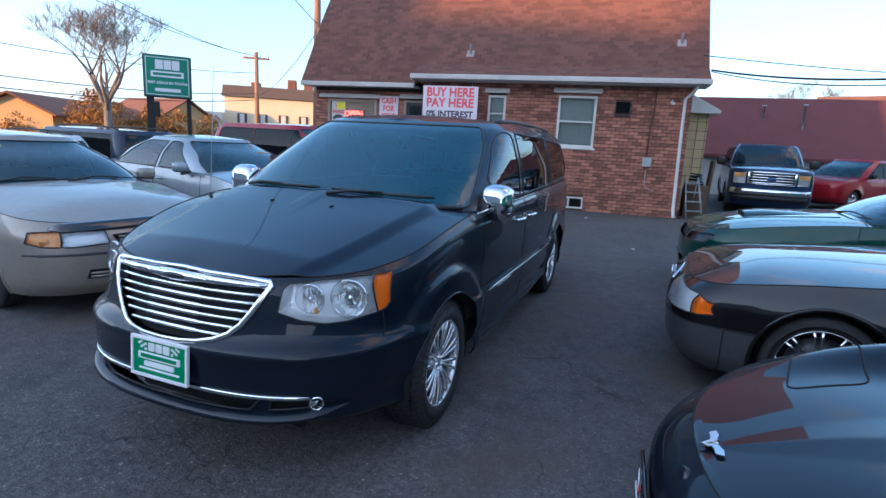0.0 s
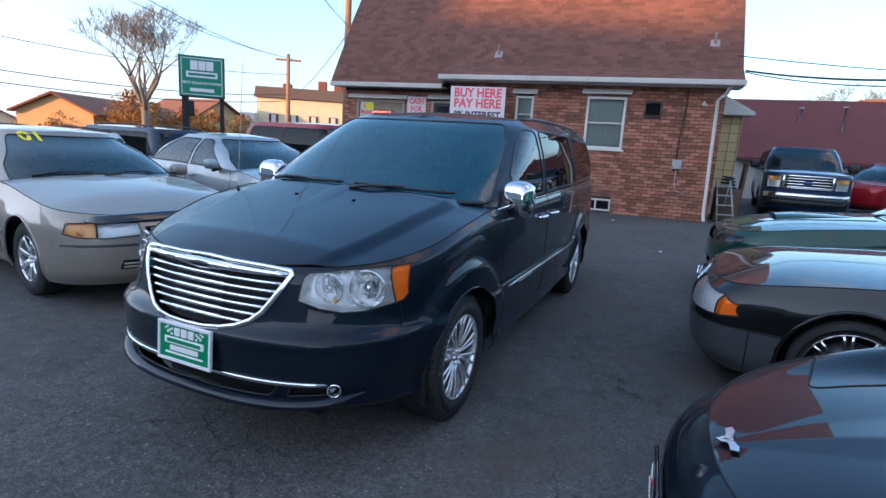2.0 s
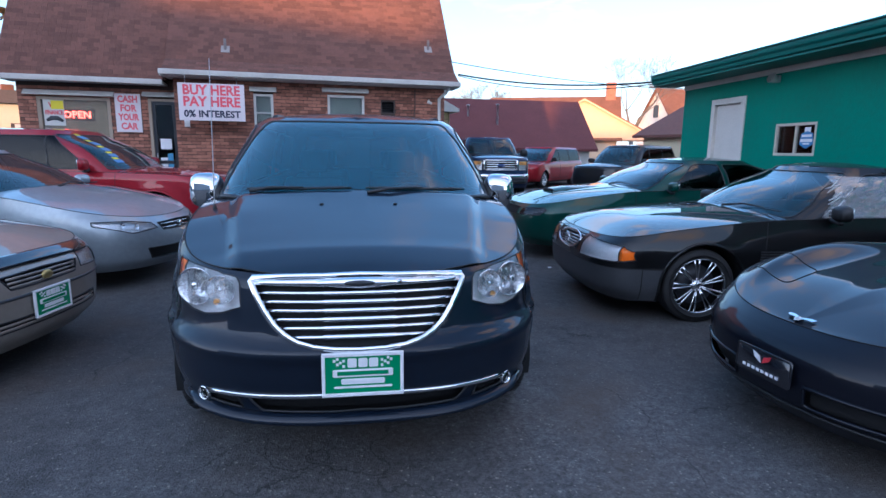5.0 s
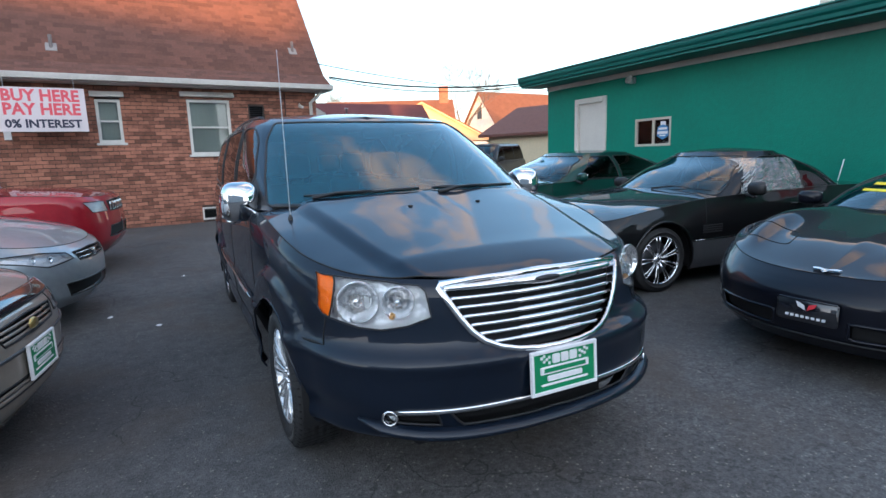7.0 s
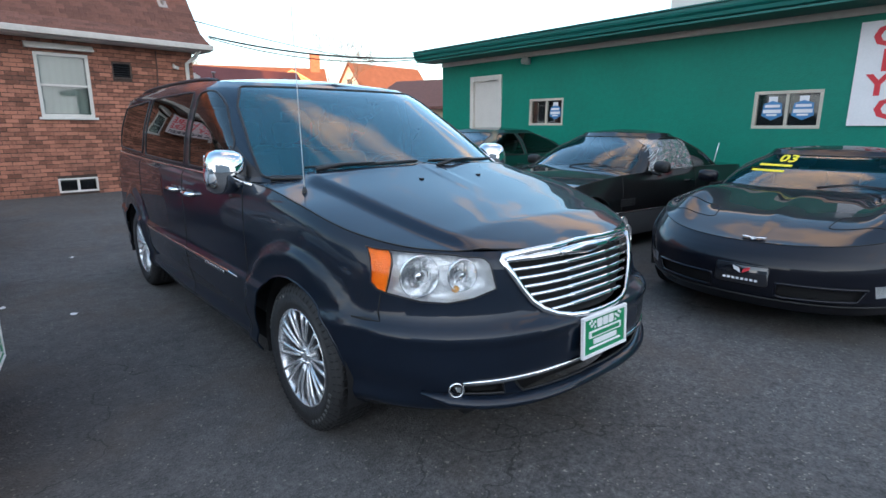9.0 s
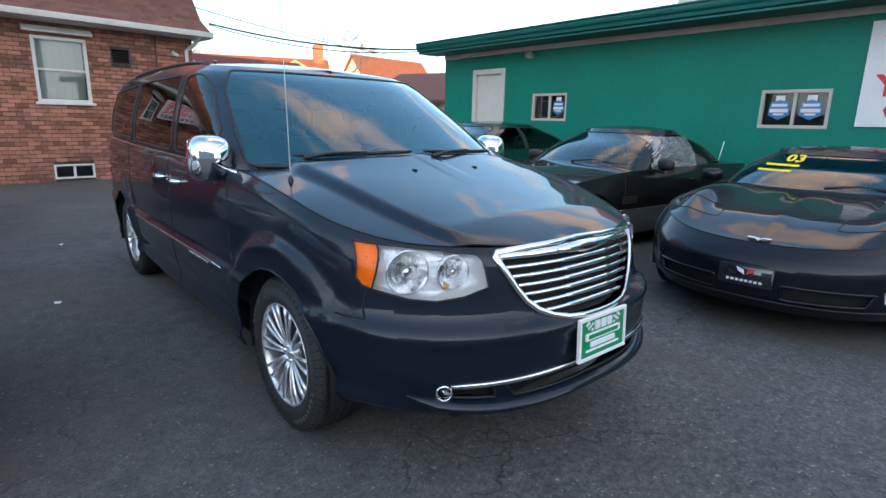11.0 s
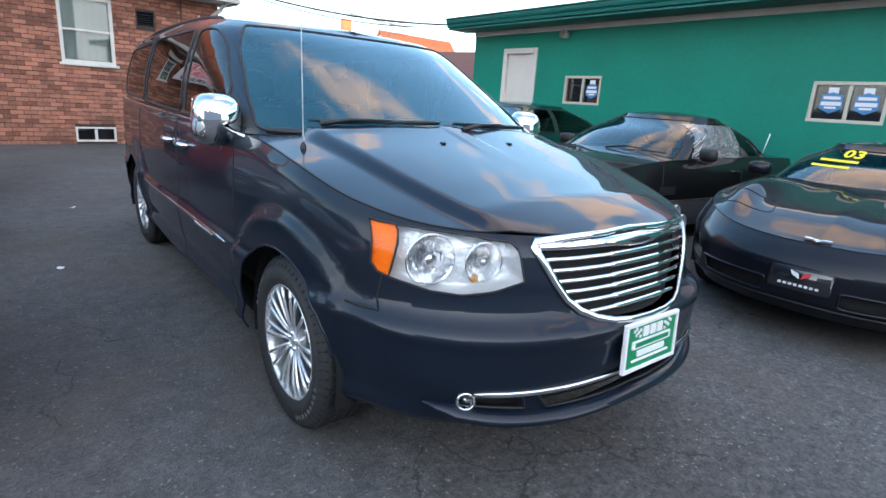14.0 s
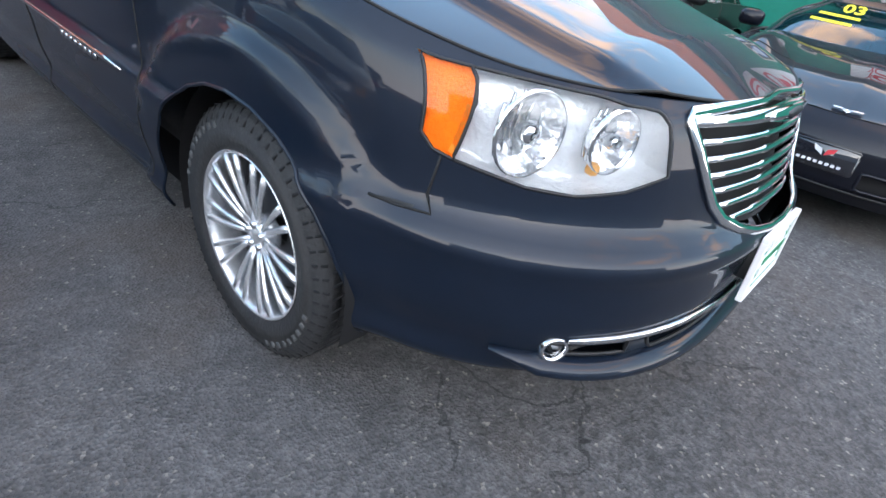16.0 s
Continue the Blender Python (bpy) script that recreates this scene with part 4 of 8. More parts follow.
XL = -9.86
wall_l = thing("wall_shopfront", wall_with_holes(-HL - XL, EAVE - 0.05, [(h[0] - XL, h[1], h[2] - XL, h[3]) for h in holes_l], 0.28, XL), M_MORTAR, "red brick shopfront wall set back under the eave", "wall", kind="structure", m=on_house(0, 0.35, 0))
bm = box(-0.28, 0.30, 0, 0, HD, EAVE)
box(XL, 0.63, 0, XL + 0.28, HD, EAVE, 0, bm)
box(XL, HD, 0, 0, HD + 0.28, EAVE, 0, bm)
box(-HL, 0.29, 0, -HL + 0.25, 0.36, EAVE, 0, bm)
thing("wall_house_rest", bm, M_MORTAR, "plain side and rear walls of the brick house", "wall", kind="structure", m=HOUSE)
thing("floor_house", box(XL + 0.3, 0.7, 0.0, -0.3, HD, 0.04), M_CABIN, "dim floor inside the brick house", "floor", kind="structure", m=HOUSE)
bm = box(XL + 0.3, 2.8, 0.04, -0.3, 2.9, EAVE)
thing("wall_inner", bm, mat("inner_wall", (0.30, 0.28, 0.25), rough=0.8, vary=0.1), "pale partition inside the house", "wall", kind="structure", m=HOUSE)
thing("ceiling", box(XL + 0.28, 0.64, EAVE - 0.12, -0.28, HD, EAVE - 0.06), M_WHITE, "white ceiling inside the house", "ceiling", kind="structure", m=HOUSE)
# roof: steep plane rising from the eave, ridge far above, with a kick at the foot
PITCH = math.radians(54)
OV = 0.42
RUN, RH = 3.9, 3.9 * math.tan(PITCH)


def roof_z(d):
    """Height of the roof skin at d metres in from the eave edge."""
    return EAVE + 0.10 + (d * 0.62 if d < 0.5 else 0.31 + (d - 0.5) * math.tan(PITCH))


bm = bmesh.new()
prof = [(-OV, roof_z(0)), (-OV + 0.5, roof_z(0.5)), (RUN, roof_z(RUN + OV)), (2 * RUN + OV, roof_z(0))]
low_prof = [(-OV + 0.34, roof_z(0) - 0.17), (-OV + 1.5, roof_z(1.5))] + prof[2:]
for x0, x1, line in ((-HL - 0.15, 0.28, prof), (XL - 0.22, -HL - 0.15, low_prof)):
    va = [bm.verts.new((x0, y, z)) for y, z in line]
    vb = [bm.verts.new((x1, y, z)) for y, z in line]
    for i in range(3):
        bm.faces.new((va[i], vb[i], vb[i + 1], va[i + 1]))
    bm.faces.new(va[::-1])
    bm.faces.new(vb)
    bm.faces.new((va[3], vb[3], vb[0], va[0]))
roof = thing("roof", bm, M_SHINGLE, "steep brown-red shingle roof of the brick house", "roof", kind="structure", m=HOUSE)
bm = box(-HL - 0.2, -OV - 0.09, EAVE + 0.0, 0.30, -OV + 0.02, EAVE + 0.12, 0.012)
box(XL - 0.22, -OV + 0.26, EAVE - 0.20, -HL - 0.2, -OV + 0.37, EAVE - 0.08, 0.012, bm)
thing("eave_gutter", bm, mat("gutter_white", (0.50, 0.47, 0.43), rough=0.6, vary=0.15, scale=2, stain=(1.5, 0.35, (0.30, 0.27, 0.24))), "white gutter along the eave of the brick house", "gutter", kind="structure", m=HOUSE)
bm = box(-HL - 0.2, -OV + 0.02, EAVE - 0.02, 0.28, 0.3, EAVE + 0.03)
box(XL - 0.2, -OV + 0.37, EAVE - 0.18, -HL - 0.2, 0.64, EAVE - 0.13, 0, bm)
thing("soffit", bm, M_WHITE, "white boarded soffit under the eave", "soffit", kind="structure", m=HOUSE)

# ---- green building: wall along local +y, outside towards -x, origin at its far corner
GREEN = pose(7.15, 8.35, 0, 0, 0, -0.5)
GL, GH = 17.0, 2.80
G_DOOR, G_W1, G_W2 = (-1.97, 0.05, -1.07, 2.46), (-3.70, 1.42, -2.82, 1.955), (-8.11, 1.37, -7.22, 1.905)
gh_holes = [G_DOOR, G_W1, G_W2]
bm = wall_with_holes(GL, GH, [(h[0] + GL, h[1], h[2] + GL, h[3]) for h in gh_holes], 0.25, -GL)
bm.transform(Matrix(((0, 1, 0, 0), (1, 0, 0, 0), (0, 0, 1, 0), (0, 0, 0, 1))))
bmesh.ops.reverse_faces(bm, faces=bm.faces[:])
thing("wall_green", bm, M_GREEN, "green painted masonry wall of a low building", "wall", kind="structure", m=GREEN)
bm = box(0.25, -0.25, 0, 9, 0, GH)
box(0.25, -GL, 0, 9, -GL + 0.25, GH, 0, bm)
box(8.75, -GL + 0.25, 0, 9, -0.25, GH, 0, bm)
box(2.2, -GL + 0.25, 0, 2.3, -0.25, GH, 0, bm)
thing("wall_green_rest", bm, M_GREEN, "plain end walls of the green building", "wall", kind="structure", m=GREEN)
bm = prism([(-0.50, 2.93), (-0.50, 3.115), (-0.70, 3.115), (-0.70, 3.135), (9.3, 3.83), (9.3, 2.93)], -GL - 0.4, 0.32, "y")
gut = prism([(-0.505, 2.935), (-0.60, 2.935), (-0.625, 2.95), (-0.635, 3.00), (-0.665, 3.03), (-0.675, 3.065), (-0.675, 3.108), (-0.505, 3.108)], -GL - 0.38, 0.30, "y")
thing("gutter_green", gut, M_TEAL, "teal moulded gutter along the eave of the green building", "gutter", kind="structure", m=GREEN)
thing("roof_green", bm, M_TEAL, "teal edged low roof of the green building", "roof", kind="structure", m=GREEN)

# ---- plain unseen blocks added across the street, behind the camera, to shade the lot
bm = box(-31, 0, -1, -12.2, 9, 12.4)
box(-12.2, 0, -1, -6.3, 9, 11.1, 0, bm)
box(-6.3, 0, -1, 44, 9, 13.2, 0, bm)
thing("building_row", bm, mat("shade_block_wall", (0.33, 0.33, 0.35), rough=0.85, vary=0.2, scale=0.6), "plain unseen blocks that shade the lot from the low sun", "building", kind="structure", m=pose(-17.5, -31.0, 0, 0, 0, -32) @ pose(0, -9, 0))
# ---------------------------------------------------------------- vehicles
SIDE_VAN = pchip([-1.0, -0.45, -0.25, 0.05, 0.6, 1.8, 3.1, 4.3], [0.945, 0.948, 0.958, 0.982, 1.0, 1.0, 0.955, 0.90])
VAN_Y1 = 4.14


def van_levels():
    rows = [(0.255, 0.890, -0.80, 4.02, 2.6), (0.325, 0.922, -0.925, 4.12, 2.6), (0.375, 0.912, -0.945, 4.13, 2.6), (0.47, 0.932, -0.962, VAN_Y1, 2.6), (0.575, 0.944, -0.972, VAN_Y1, 2.5), (0.606, 0.950, -0.984, VAN_Y1, 2.45), (0.622, 0.951, -0.985, VAN_Y1, 2.4),
            (0.652, 0.938, -0.958, VAN_Y1, 2.35), (0.675, 0.934, -0.938, VAN_Y1 - 0.01, 2.3), (0.80, 0.936, -0.908, VAN_Y1 - 0.03, 2.3)]
    out = [dict(z=z, W=w, yf=f, yr=r, lf=0.80, lr=0.42, n=n, nb=3.0) for z, w, f, r, n in rows]
    out.append(dict(z=[(-1, 0.875), (-0.5, 0.905), (0, 1.0), (0.35, 1.055), (4.3, 1.09)], W=0.925, yf=-0.882, yr=VAN_Y1 - 0.05, lf=0.80, lr=0.42, n=2.3, nb=3.0))
    out.append(dict(z=[(-1, 0.903), (-0.6, 0.93), (-0.4, 0.965), (0, 1.06), (0.35, 1.11), (1.0, 1.125), (4.3, 1.165)], W=0.895, yf=-0.855, yr=VAN_Y1 - 0.06, lf=0.80, lr=0.42, n=2.3, nb=3.0))
    return out


def van_hood(x, y, s):
    """Flat raised middle that breaks down over a crease each side, with a narrow spine towards the windscreen."""
    fade = np.clip((y + 0.84) / 0.22, 0, 1)
    ax = np.abs(x)
    w = 0.455 + 0.205 * np.clip((y + 0.85) / 1.0, 0, 1) ** 0.85
    d = np.clip((ax - w) / 0.065, 0, 1)
    drop = d * d * (3 - 2 * d) * 0.35 + d * 0.65
    spine = np.clip((0.060 - ax) / 0.012, 0, 1)
    return (fade * 0.027 * (1 - drop) + 0.0022 * spine * np.clip((y + 0.30) / 0.35, 0, 1))


GRILLE = [(0.0, 0.638), (0.10, 0.640), (0.18, 0.647), (0.245, 0.661), (0.30, 0.686), (0.343, 0.724), (0.379, 0.776), (0.410, 0.832), (0.438, 0.890), (0.430, 0.899), (0.30, 0.907), (0.15, 0.911), (0.0, 0.912)]
P_VAN = paint("van", (0.0036, 0.0080, 0.0180), metal=0.15, dust=0.012, ior=1.42, coat=0.8)
VAN = dict(
    wb=3.078, R=0.347, W=0.94, track=1.59, track_rear=1.53, rim=0.228, tw=0.225, side=SIDE_VAN, low=van_levels(), arch=0.390, flare=0.026, flare_edge=0.145, dense=52, nf=34, nm=110, front_to=-0.12,
    cowl=(0.40, 0.20), hood_z=[(-0.855, 0.904), (-0.75, 0.937), (-0.5, 0.988), (-0.04, 1.093), (0.20, 1.157)], hood_power=2.4, hood_rows=60, hood_shape=van_hood,
    gside=pchip([0.0, 1.8, 3.1, 4.3], [1.0, 1.0, 0.96, 0.91]),
    gh=[dict(z=[(0.05, 1.125), (0.7, 1.11), (4.2, 1.155)], W=0.885, yf=0.08, yr=4.07, lf=0.62, lr=0.40, n=2.5, nb=3.0),
        dict(z=[(0.3, 1.29), (4.2, 1.33)], W=0.865, yf=0.40, yr=4.05, lf=0.62, lr=0.40, n=2.6, nb=3.0),
        dict(z=[(0.6, 1.475), (4.2, 1.50)], W=0.82, yf=0.75, yr=3.98, lf=0.60, lr=0.40, n=2.7, nb=3.0),
        dict(z=[(0.9, 1.595), (2.0, 1.625), (4.2, 1.61)], W=0.765, yf=1.00, yr=3.90, lf=0.55, lr=0.38, n=2.8, nb=3.0),
        dict(z=[(1.0, 1.640), (2.0, 1.675), (4.2, 1.65)], W=0.70, yf=1.13, yr=3.84, lf=0.5, lr=0.36, n=2.8, nb=3.0)],
    roof_z=[(1.1, 1.655), (1.6, 1.710), (2.6, 1.725), (3.9, 1.675)], gdense=28, shield_to=1.4, back_from=3.55,
    cabin=dict(dash=0.62, dz=1.10, end=3.9, rows=[1.40, 2.30, 3.2], sz=0.50, sb=0.66, sx=0.38),
    mirror=(0.958, 0.64, 1.158, 0.205, 0.225, M_CHROME), mirror_deep=0.115,
    style=dict(n=10, kind="pair", split=7.0, inner=0.70, r0=0.18, w0=0.0075, w1=0.0110, flat=0.9, blocks=True, dish=0.66), turn=4,
    lip=0.005,
    cuts=[
        ("grille_backing", "body", "y", "front", [(-0.02, GRILLE[0][1])] + GRILLE + [(-0.02, GRILLE[-1][1])], M_VOID, dict(mid=True, push=0.045)),
        ("headlamp_lens", "body", "y", "front", [(0.478, 0.784), (0.56, 0.752), (0.64, 0.736), (0.71, 0.740), (0.790, 0.764), (0.756, 0.924), (0.60, 0.912), (0.500, 0.898), (0.484, 0.884)], M_LENS, dict(thru=True, rim=(0.0035, M_BLACK, "headlamp_seal"), back=(0.075, M_LAMPWHITE, "headlamp_bowl"))),
        ("indicator_lens", "body", "y", "front", [(0.790, 0.764), (0.808, 0.774), (0.818, 0.80), (0.806, 0.932), (0.756, 0.924)], M_AMBER, dict(thru=True, rim=(0.0035, M_BLACK, "headlamp_seal"), back=(0.02, M_AMBER_BACK, "indicator_bowl"))),
        ("lower_intake", "body", "y", "front", [(-0.02, 0.366), (0.40, 0.372), (0.45, 0.432), (-0.02, 0.438)], M_VOID, dict(mid=True, push=0.05, rim=(0.005, M_BLACK, "intake_edge"))),
        ("fog_recess", "body", "y", "front", [(0.475, 0.378), (0.64, 0.392), (0.66, 0.425), (0.495, 0.430)], M_VOID, dict(push=0.03, rim=(0.005, M_BLACK, "recess_edge"))),
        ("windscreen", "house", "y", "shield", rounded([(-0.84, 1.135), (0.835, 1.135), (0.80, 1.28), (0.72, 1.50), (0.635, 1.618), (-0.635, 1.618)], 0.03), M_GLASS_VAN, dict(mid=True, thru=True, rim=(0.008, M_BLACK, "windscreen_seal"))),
        ("quarter_panel", "house", "x", "side", [(0.46, 1.135), (0.76, 1.135), (0.76, 1.285)], M_BLACK, dict()),
        ("front_side_window", "house", "x", "side", rounded([(0.77, 1.14), (1.47, 1.145), (1.44, 1.585), (1.28, 1.60), (1.10, 1.52), (0.77, 1.29)], [0.02, 0.03, 0.05, 0.08, 0.1, 0.03]), M_GLASS_SIDE, dict(thru=True, rim=(0.007, M_BLACK, "window_seal"))),
        ("sliding_door_window", "house", "x", "side", rounded([(1.56, 1.148), (2.66, 1.165), (2.60, 1.585), (1.53, 1.595)], 0.05), M_GLASS_DARK, dict(thru=True, rim=(0.007, M_BLACK, "window_seal"))),
        ("rear_quarter_window", "house", "x", "side", rounded([(2.76, 1.17), (3.80, 1.20), (3.68, 1.54), (2.70, 1.58)], 0.06), M_GLASS_DARK, dict(thru=True, rim=(0.007, M_BLACK, "window_seal"))),
        ("rear_window", "house", "y", "back", rounded([(-0.7, 1.20), (0.70, 1.20), (0.60, 1.58), (-0.6, 1.58)], 0.05), M_GLASS_DARK, dict(mid=True, thru=True)),
        ("front_door", "body", "x", "side", [(0.46, 0.34), (1.47, 0.29), (1.50, 1.2), (0.50, 1.2)], P_VAN, dict(rim=(0.003, M_SEAM, "door_gap"))),
        ("sliding_door", "body", "x", "side", [(1.477, 0.29), (2.55, 0.32), (2.72, 0.70), (2.75, 1.2), (1.507, 1.2)], P_VAN, dict(rim=(0.003, M_SEAM, "door_gap"))),
        ("bumper_gap", "body", "x", "side", [(-0.50, 0.655), (-0.42, 0.652), (-0.42, 0.658), (-0.50, 0.661)], M_SEAM, dict()),
        ("tail_lamp", "body", "x", "side", [(3.95, 0.85), (4.3, 0.85), (4.3, 1.2), (4.0, 1.2)], M_RED_LENS, dict()),
    ])
van, van_made = vehicle("minivan", VAN, pose(0, 0, 0), P_VAN, "dark blue-grey metallic minivan with chrome trim parked on the lot", "minivan")


def dealer_plate(root, m, name="dealer_plate"):
    """White-framed green advertising plate with plain bars for its writing; looks to -y."""
    pl = part(name, box(-0.152, 0.0, -0.078, 0.152, 0.008, 0.078, 0.003), M_PLATE_GREEN, root, "green dealer plate in a white frame", False, m)
    fr = bmesh.new()
    for a in ((-0.160, -0.088, 0.160, -0.074), (-0.160, 0.074, 0.160, 0.088), (-0.160, -0.074, -0.147, 0.074), (0.147, -0.074, 0.160, 0.074)):
        box(a[0], -0.006, a[1], a[2], 0.010, a[3], 0.002, fr)
    part("plate_frame", fr, M_SIGNWHITE, pl, "", False)
    for a in ((-0.060, 0.030, -0.024, 0.066), (-0.018, 0.030, 0.018, 0.066), (0.024, 0.030, 0.060, 0.066), (-0.118, -0.008, 0.118, 0.022), (-0.085, -0.038, 0.085, -0.016), (-0.115, -0.054, 0.115, -0.046)):
        part("lettering_bar", box(a[0], -0.0035, a[1], a[2], 0.001, a[3], 0.004), M_SIGNWHITE, pl, "", False)
    part("lettering_bar", box(-0.10, -0.0055, -0.001, 0.10, -0.003, 0.015), M_PLATE_GREEN, pl, "", False)
    for s in (-1, 1):
        bmx = bmesh.new()
        for i in range(4):
            for k in range(3):
                if (i + k) % 2 == 0:
                    box(s * (0.075 + 0.012 * i) - 0.005, -0.0035, 0.030 + 0.011 * k + 0.004 * i, s * (0.075 + 0.012 * i) + 0.005, 0.001, 0.040 + 0.011 * k + 0.004 * i, 0, bmx)
        part("chequered_flag", bmx, M_SIGNWHITE, pl, "", False)
    return pl


vs = Skin(van_made["tree_f"])
half_w = pchip([p[1] for p in GRILLE[:9]], [p[0] for p in GRILLE[:9]])
outline = GRILLE + [(-x, z) for x, z in GRILLE[-2:0:-1]]
part("grille_frame", tube([vs.front(x, z, 0.004) for x, z in outline], 0.0145, 8, closed=True, flat=0.55, up=(0, -1, 0)), M_CHROME, van)
for z in np.linspace(0.676, 0.846, 6):
    w = float(half_w(z)) - 0.010
    xs_ = sorted([*np.linspace(-w, w, 13), *[q for q in (-0.150, -0.138, 0.138, 0.150) if abs(q) < w]])
    pts = [vs.front(x, z + 0.004 * (1 - (x / w) ** 2), -0.006) for x in xs_]
    part("grille_bar", tube(pts, [0.0105 if abs(x) < 0.144 else 0.0076 for x in xs_], 8, flat=0.62, up=(0, -1, 0.5)), M_CHROME, van)
band = [vs.front(x, 0.884 + 0.006 * (1 - (x / 0.42) ** 2), 0.002) for x in np.linspace(-0.42, 0.42, 17)]
part("grille_top_bar", tube(band, [0.010 + 0.012 * (1 - abs(t)) for t in np.linspace(-1, 1, 17)], 8, flat=0.5, up=(0, -1, 0.3)), M_CHROME, van)
wing = [vs.front(x, 0.890, 0.016) for x in np.linspace(-0.17, 0.17, 15)]
emb = part("winged_emblem", tube(wing, [0.005 + 0.015 * math.sin(math.pi * t) for t in np.linspace(0.08, 0.92, 15)], 8, flat=0.35, up=(0, -1, 0.2)), M_CHROME, van)
part("emblem_centre", lathe([(-0.010, 0.001), (-0.010, 0.05), (0.0, 0.055), (0.01, 0.055)], 20, m=Matrix.Translation(vs.front(0, 0.890, 0.018)) @ Matrix.Diagonal((1.2, 0.6, 0.22, 1)), axis="y"), M_ALLOY_DARK, emb)
dealer_plate(van, pose(0.008, -0.995, 0.545, -3))
part("plate_bracket", box(-0.12, -0.99, 0.50, 0.13, -0.95, 0.59, 0.004), M_BLACK, van)
for s in (1, -1):
    pts = [vs.front(s * x, z, 0.006) for x, z in zip(np.linspace(0.03, 0.635, 14), np.linspace(0.449, 0.438, 14))]
    part("lower_chrome_strip", tube(pts, [0.011] * 13 + [0.006], 6, flat=0.6, up=(0, -1, 0)), M_CHROME, van)
    f = vs.front(s * 0.648, 0.410, 0.006)
    fog = part("fog_lamp", lathe([(0.03, 0.001), (0.02, 0.018), (0.005, 0.023)], 20, axis="y"), M_REFLECT, van, m=Matrix.Translation(f) @ pose(0, 0, 0, 0, 0, s * 34))
    part("fog_lamp_ring", lathe([(0.02, 0.024), (-0.006, 0.024), (-0.009, 0.028), (-0.004, 0.032), (0.02, 0.033)], 20, axis="y"), M_CHROME, fog)
    part("fog_lamp_lens", lathe([(-0.004, 0.001), (-0.002, 0.015), (0.004, 0.024)], 20, axis="y"), M_LENS, fog)
    # lamp bowls behind the clear lens
    for x, z, r, d, nm in ((0.698, 0.832, 0.078, 0.022, "main_reflector"), (0.572, 0.836, 0.060, 0.026, "dip_reflector")):
        q = vs.front(s * x, z, -d)
        bowl = part(nm, lathe([(0.050, 0.004), (0.046, r * 0.35), (0.028, r * 0.70), (-0.004, r * 0.97), (-0.008, r * 1.03), (0.0, r * 1.05)], 18, axis="y"), M_FACET, van, "", False, Matrix.Translation(q) @ pose(0, 0, 0, 0, 0, s * 14))
        part("reflector_ring", lathe([(-0.007, r * 1.01), (-0.012, r * 1.035), (-0.006, r * 1.06)], 28, axis="y"), M_CHROME, bowl)
        part("bulb_shield", lathe([(0.02, r * 0.24), (-0.006, r * 0.27), (-0.014, r * 0.20), (-0.016, 0.001)], 18, axis="y"), M_CHROME, bowl)
        for k in range(5):
            xk = (k - 2) * r * 0.32
            hk = math.sqrt(max(r * r * 0.80 - xk * xk, 0.0001))
            part("bowl_flute", tube([(xk, 0.012 + 0.02 * (1 - (xk / r) ** 2), -hk), (xk, 0.030 * (1 - (xk / r) ** 2) + 0.014, 0), (xk, 0.012 + 0.02 * (1 - (xk / r) ** 2), hk)], 0.0035, 5), M_DULLCHROME, bowl)
        part("bulb", lathe([(0.03, 0.010), (-0.012, 0.010), (-0.020, 0.006), (-0.022, 0.001)], 12, axis="y"), M_LENS, bowl)
    q = vs.front(s * 0.595, 0.782, -0.03)
    part("park_bulb", lathe([(0.012, 0.012), (0.0, 0.014), (-0.008, 0.010), (-0.011, 0.001)], 14, axis="y"), M_AMBER_BACK, van, m=Matrix.Translation(q))
    # flank trim
    pts = [vs.flank(y, 0.617 + 0.006 * math.sin(y), s, 0.004) for y in np.linspace(0.58, 2.62, 16)]
    part("door_chrome_strip", tube(pts, [0.004] + [0.010] * 15, 6, flat=0.45, up=(s, 0, 0)), M_CHROME, van)
    for k in range(8):
        yk = 0.78 + 0.042 * k
        p = vs.flank(yk, 0.606, s, 0.006)
        part("name_bar", box(p.x - 0.003, yk - 0.014, 0.596, p.x + 0.004, yk + 0.014, 0.616, 0.002), M_DULLCHROME, van)
    pts = [vs.flank(y, float(z), s, 0.004) for y, z in zip(np.linspace(0.42, 3.9, 22), np.interp(np.linspace(0.42, 3.9, 22), [0.42, 1.0, 3.9], [1.105, 1.118, 1.150]))]
    part("belt_chrome_strip", tube(pts, 0.009, 6, flat=0.5, up=(s, 0, 0)), M_CHROME, van)
    for y0, nm in ((1.24, "front_door_handle"), (1.58, "sliding_door_handle")):
        p = vs.flank(y0 + 0.08, 0.985, s)
        hb = tube([p + Vector((-s * 0.01, -0.095, 0)), p + Vector((s * 0.028, -0.07, 0)), p + Vector((s * 0.034, 0.0, 0.003)), p + Vector((s * 0.028, 0.07, 0)), p + Vector((-s * 0.01, 0.095, 0))], [0.010, 0.015, 0.016, 0.015, 0.010], 8)
        part(nm, hb, M_CHROME, van)
        part("handle_cup", box(p.x - 0.006 - 0.001, y0 + 0.02, 0.962, p.x + 0.0025, y0 + 0.14, 1.008, 0.001), M_ALLOY_DARK, van)
    # roof rail
    rr = [(s * (0.645 - 0.015 * abs(t) - 0.018 * t), 1.50 + 2.1 * (t + 1) / 2, 1.700 - 0.03 * t ** 4) for t in np.linspace(-1, 1, 13)]
    part("roof_rail", tube(rr, 0.014, 6, flat=0.9), M_ALLOY_DARK, van)
    # hood washer jets
    q = vs.top(s * 0.20, -0.02, 0.0)
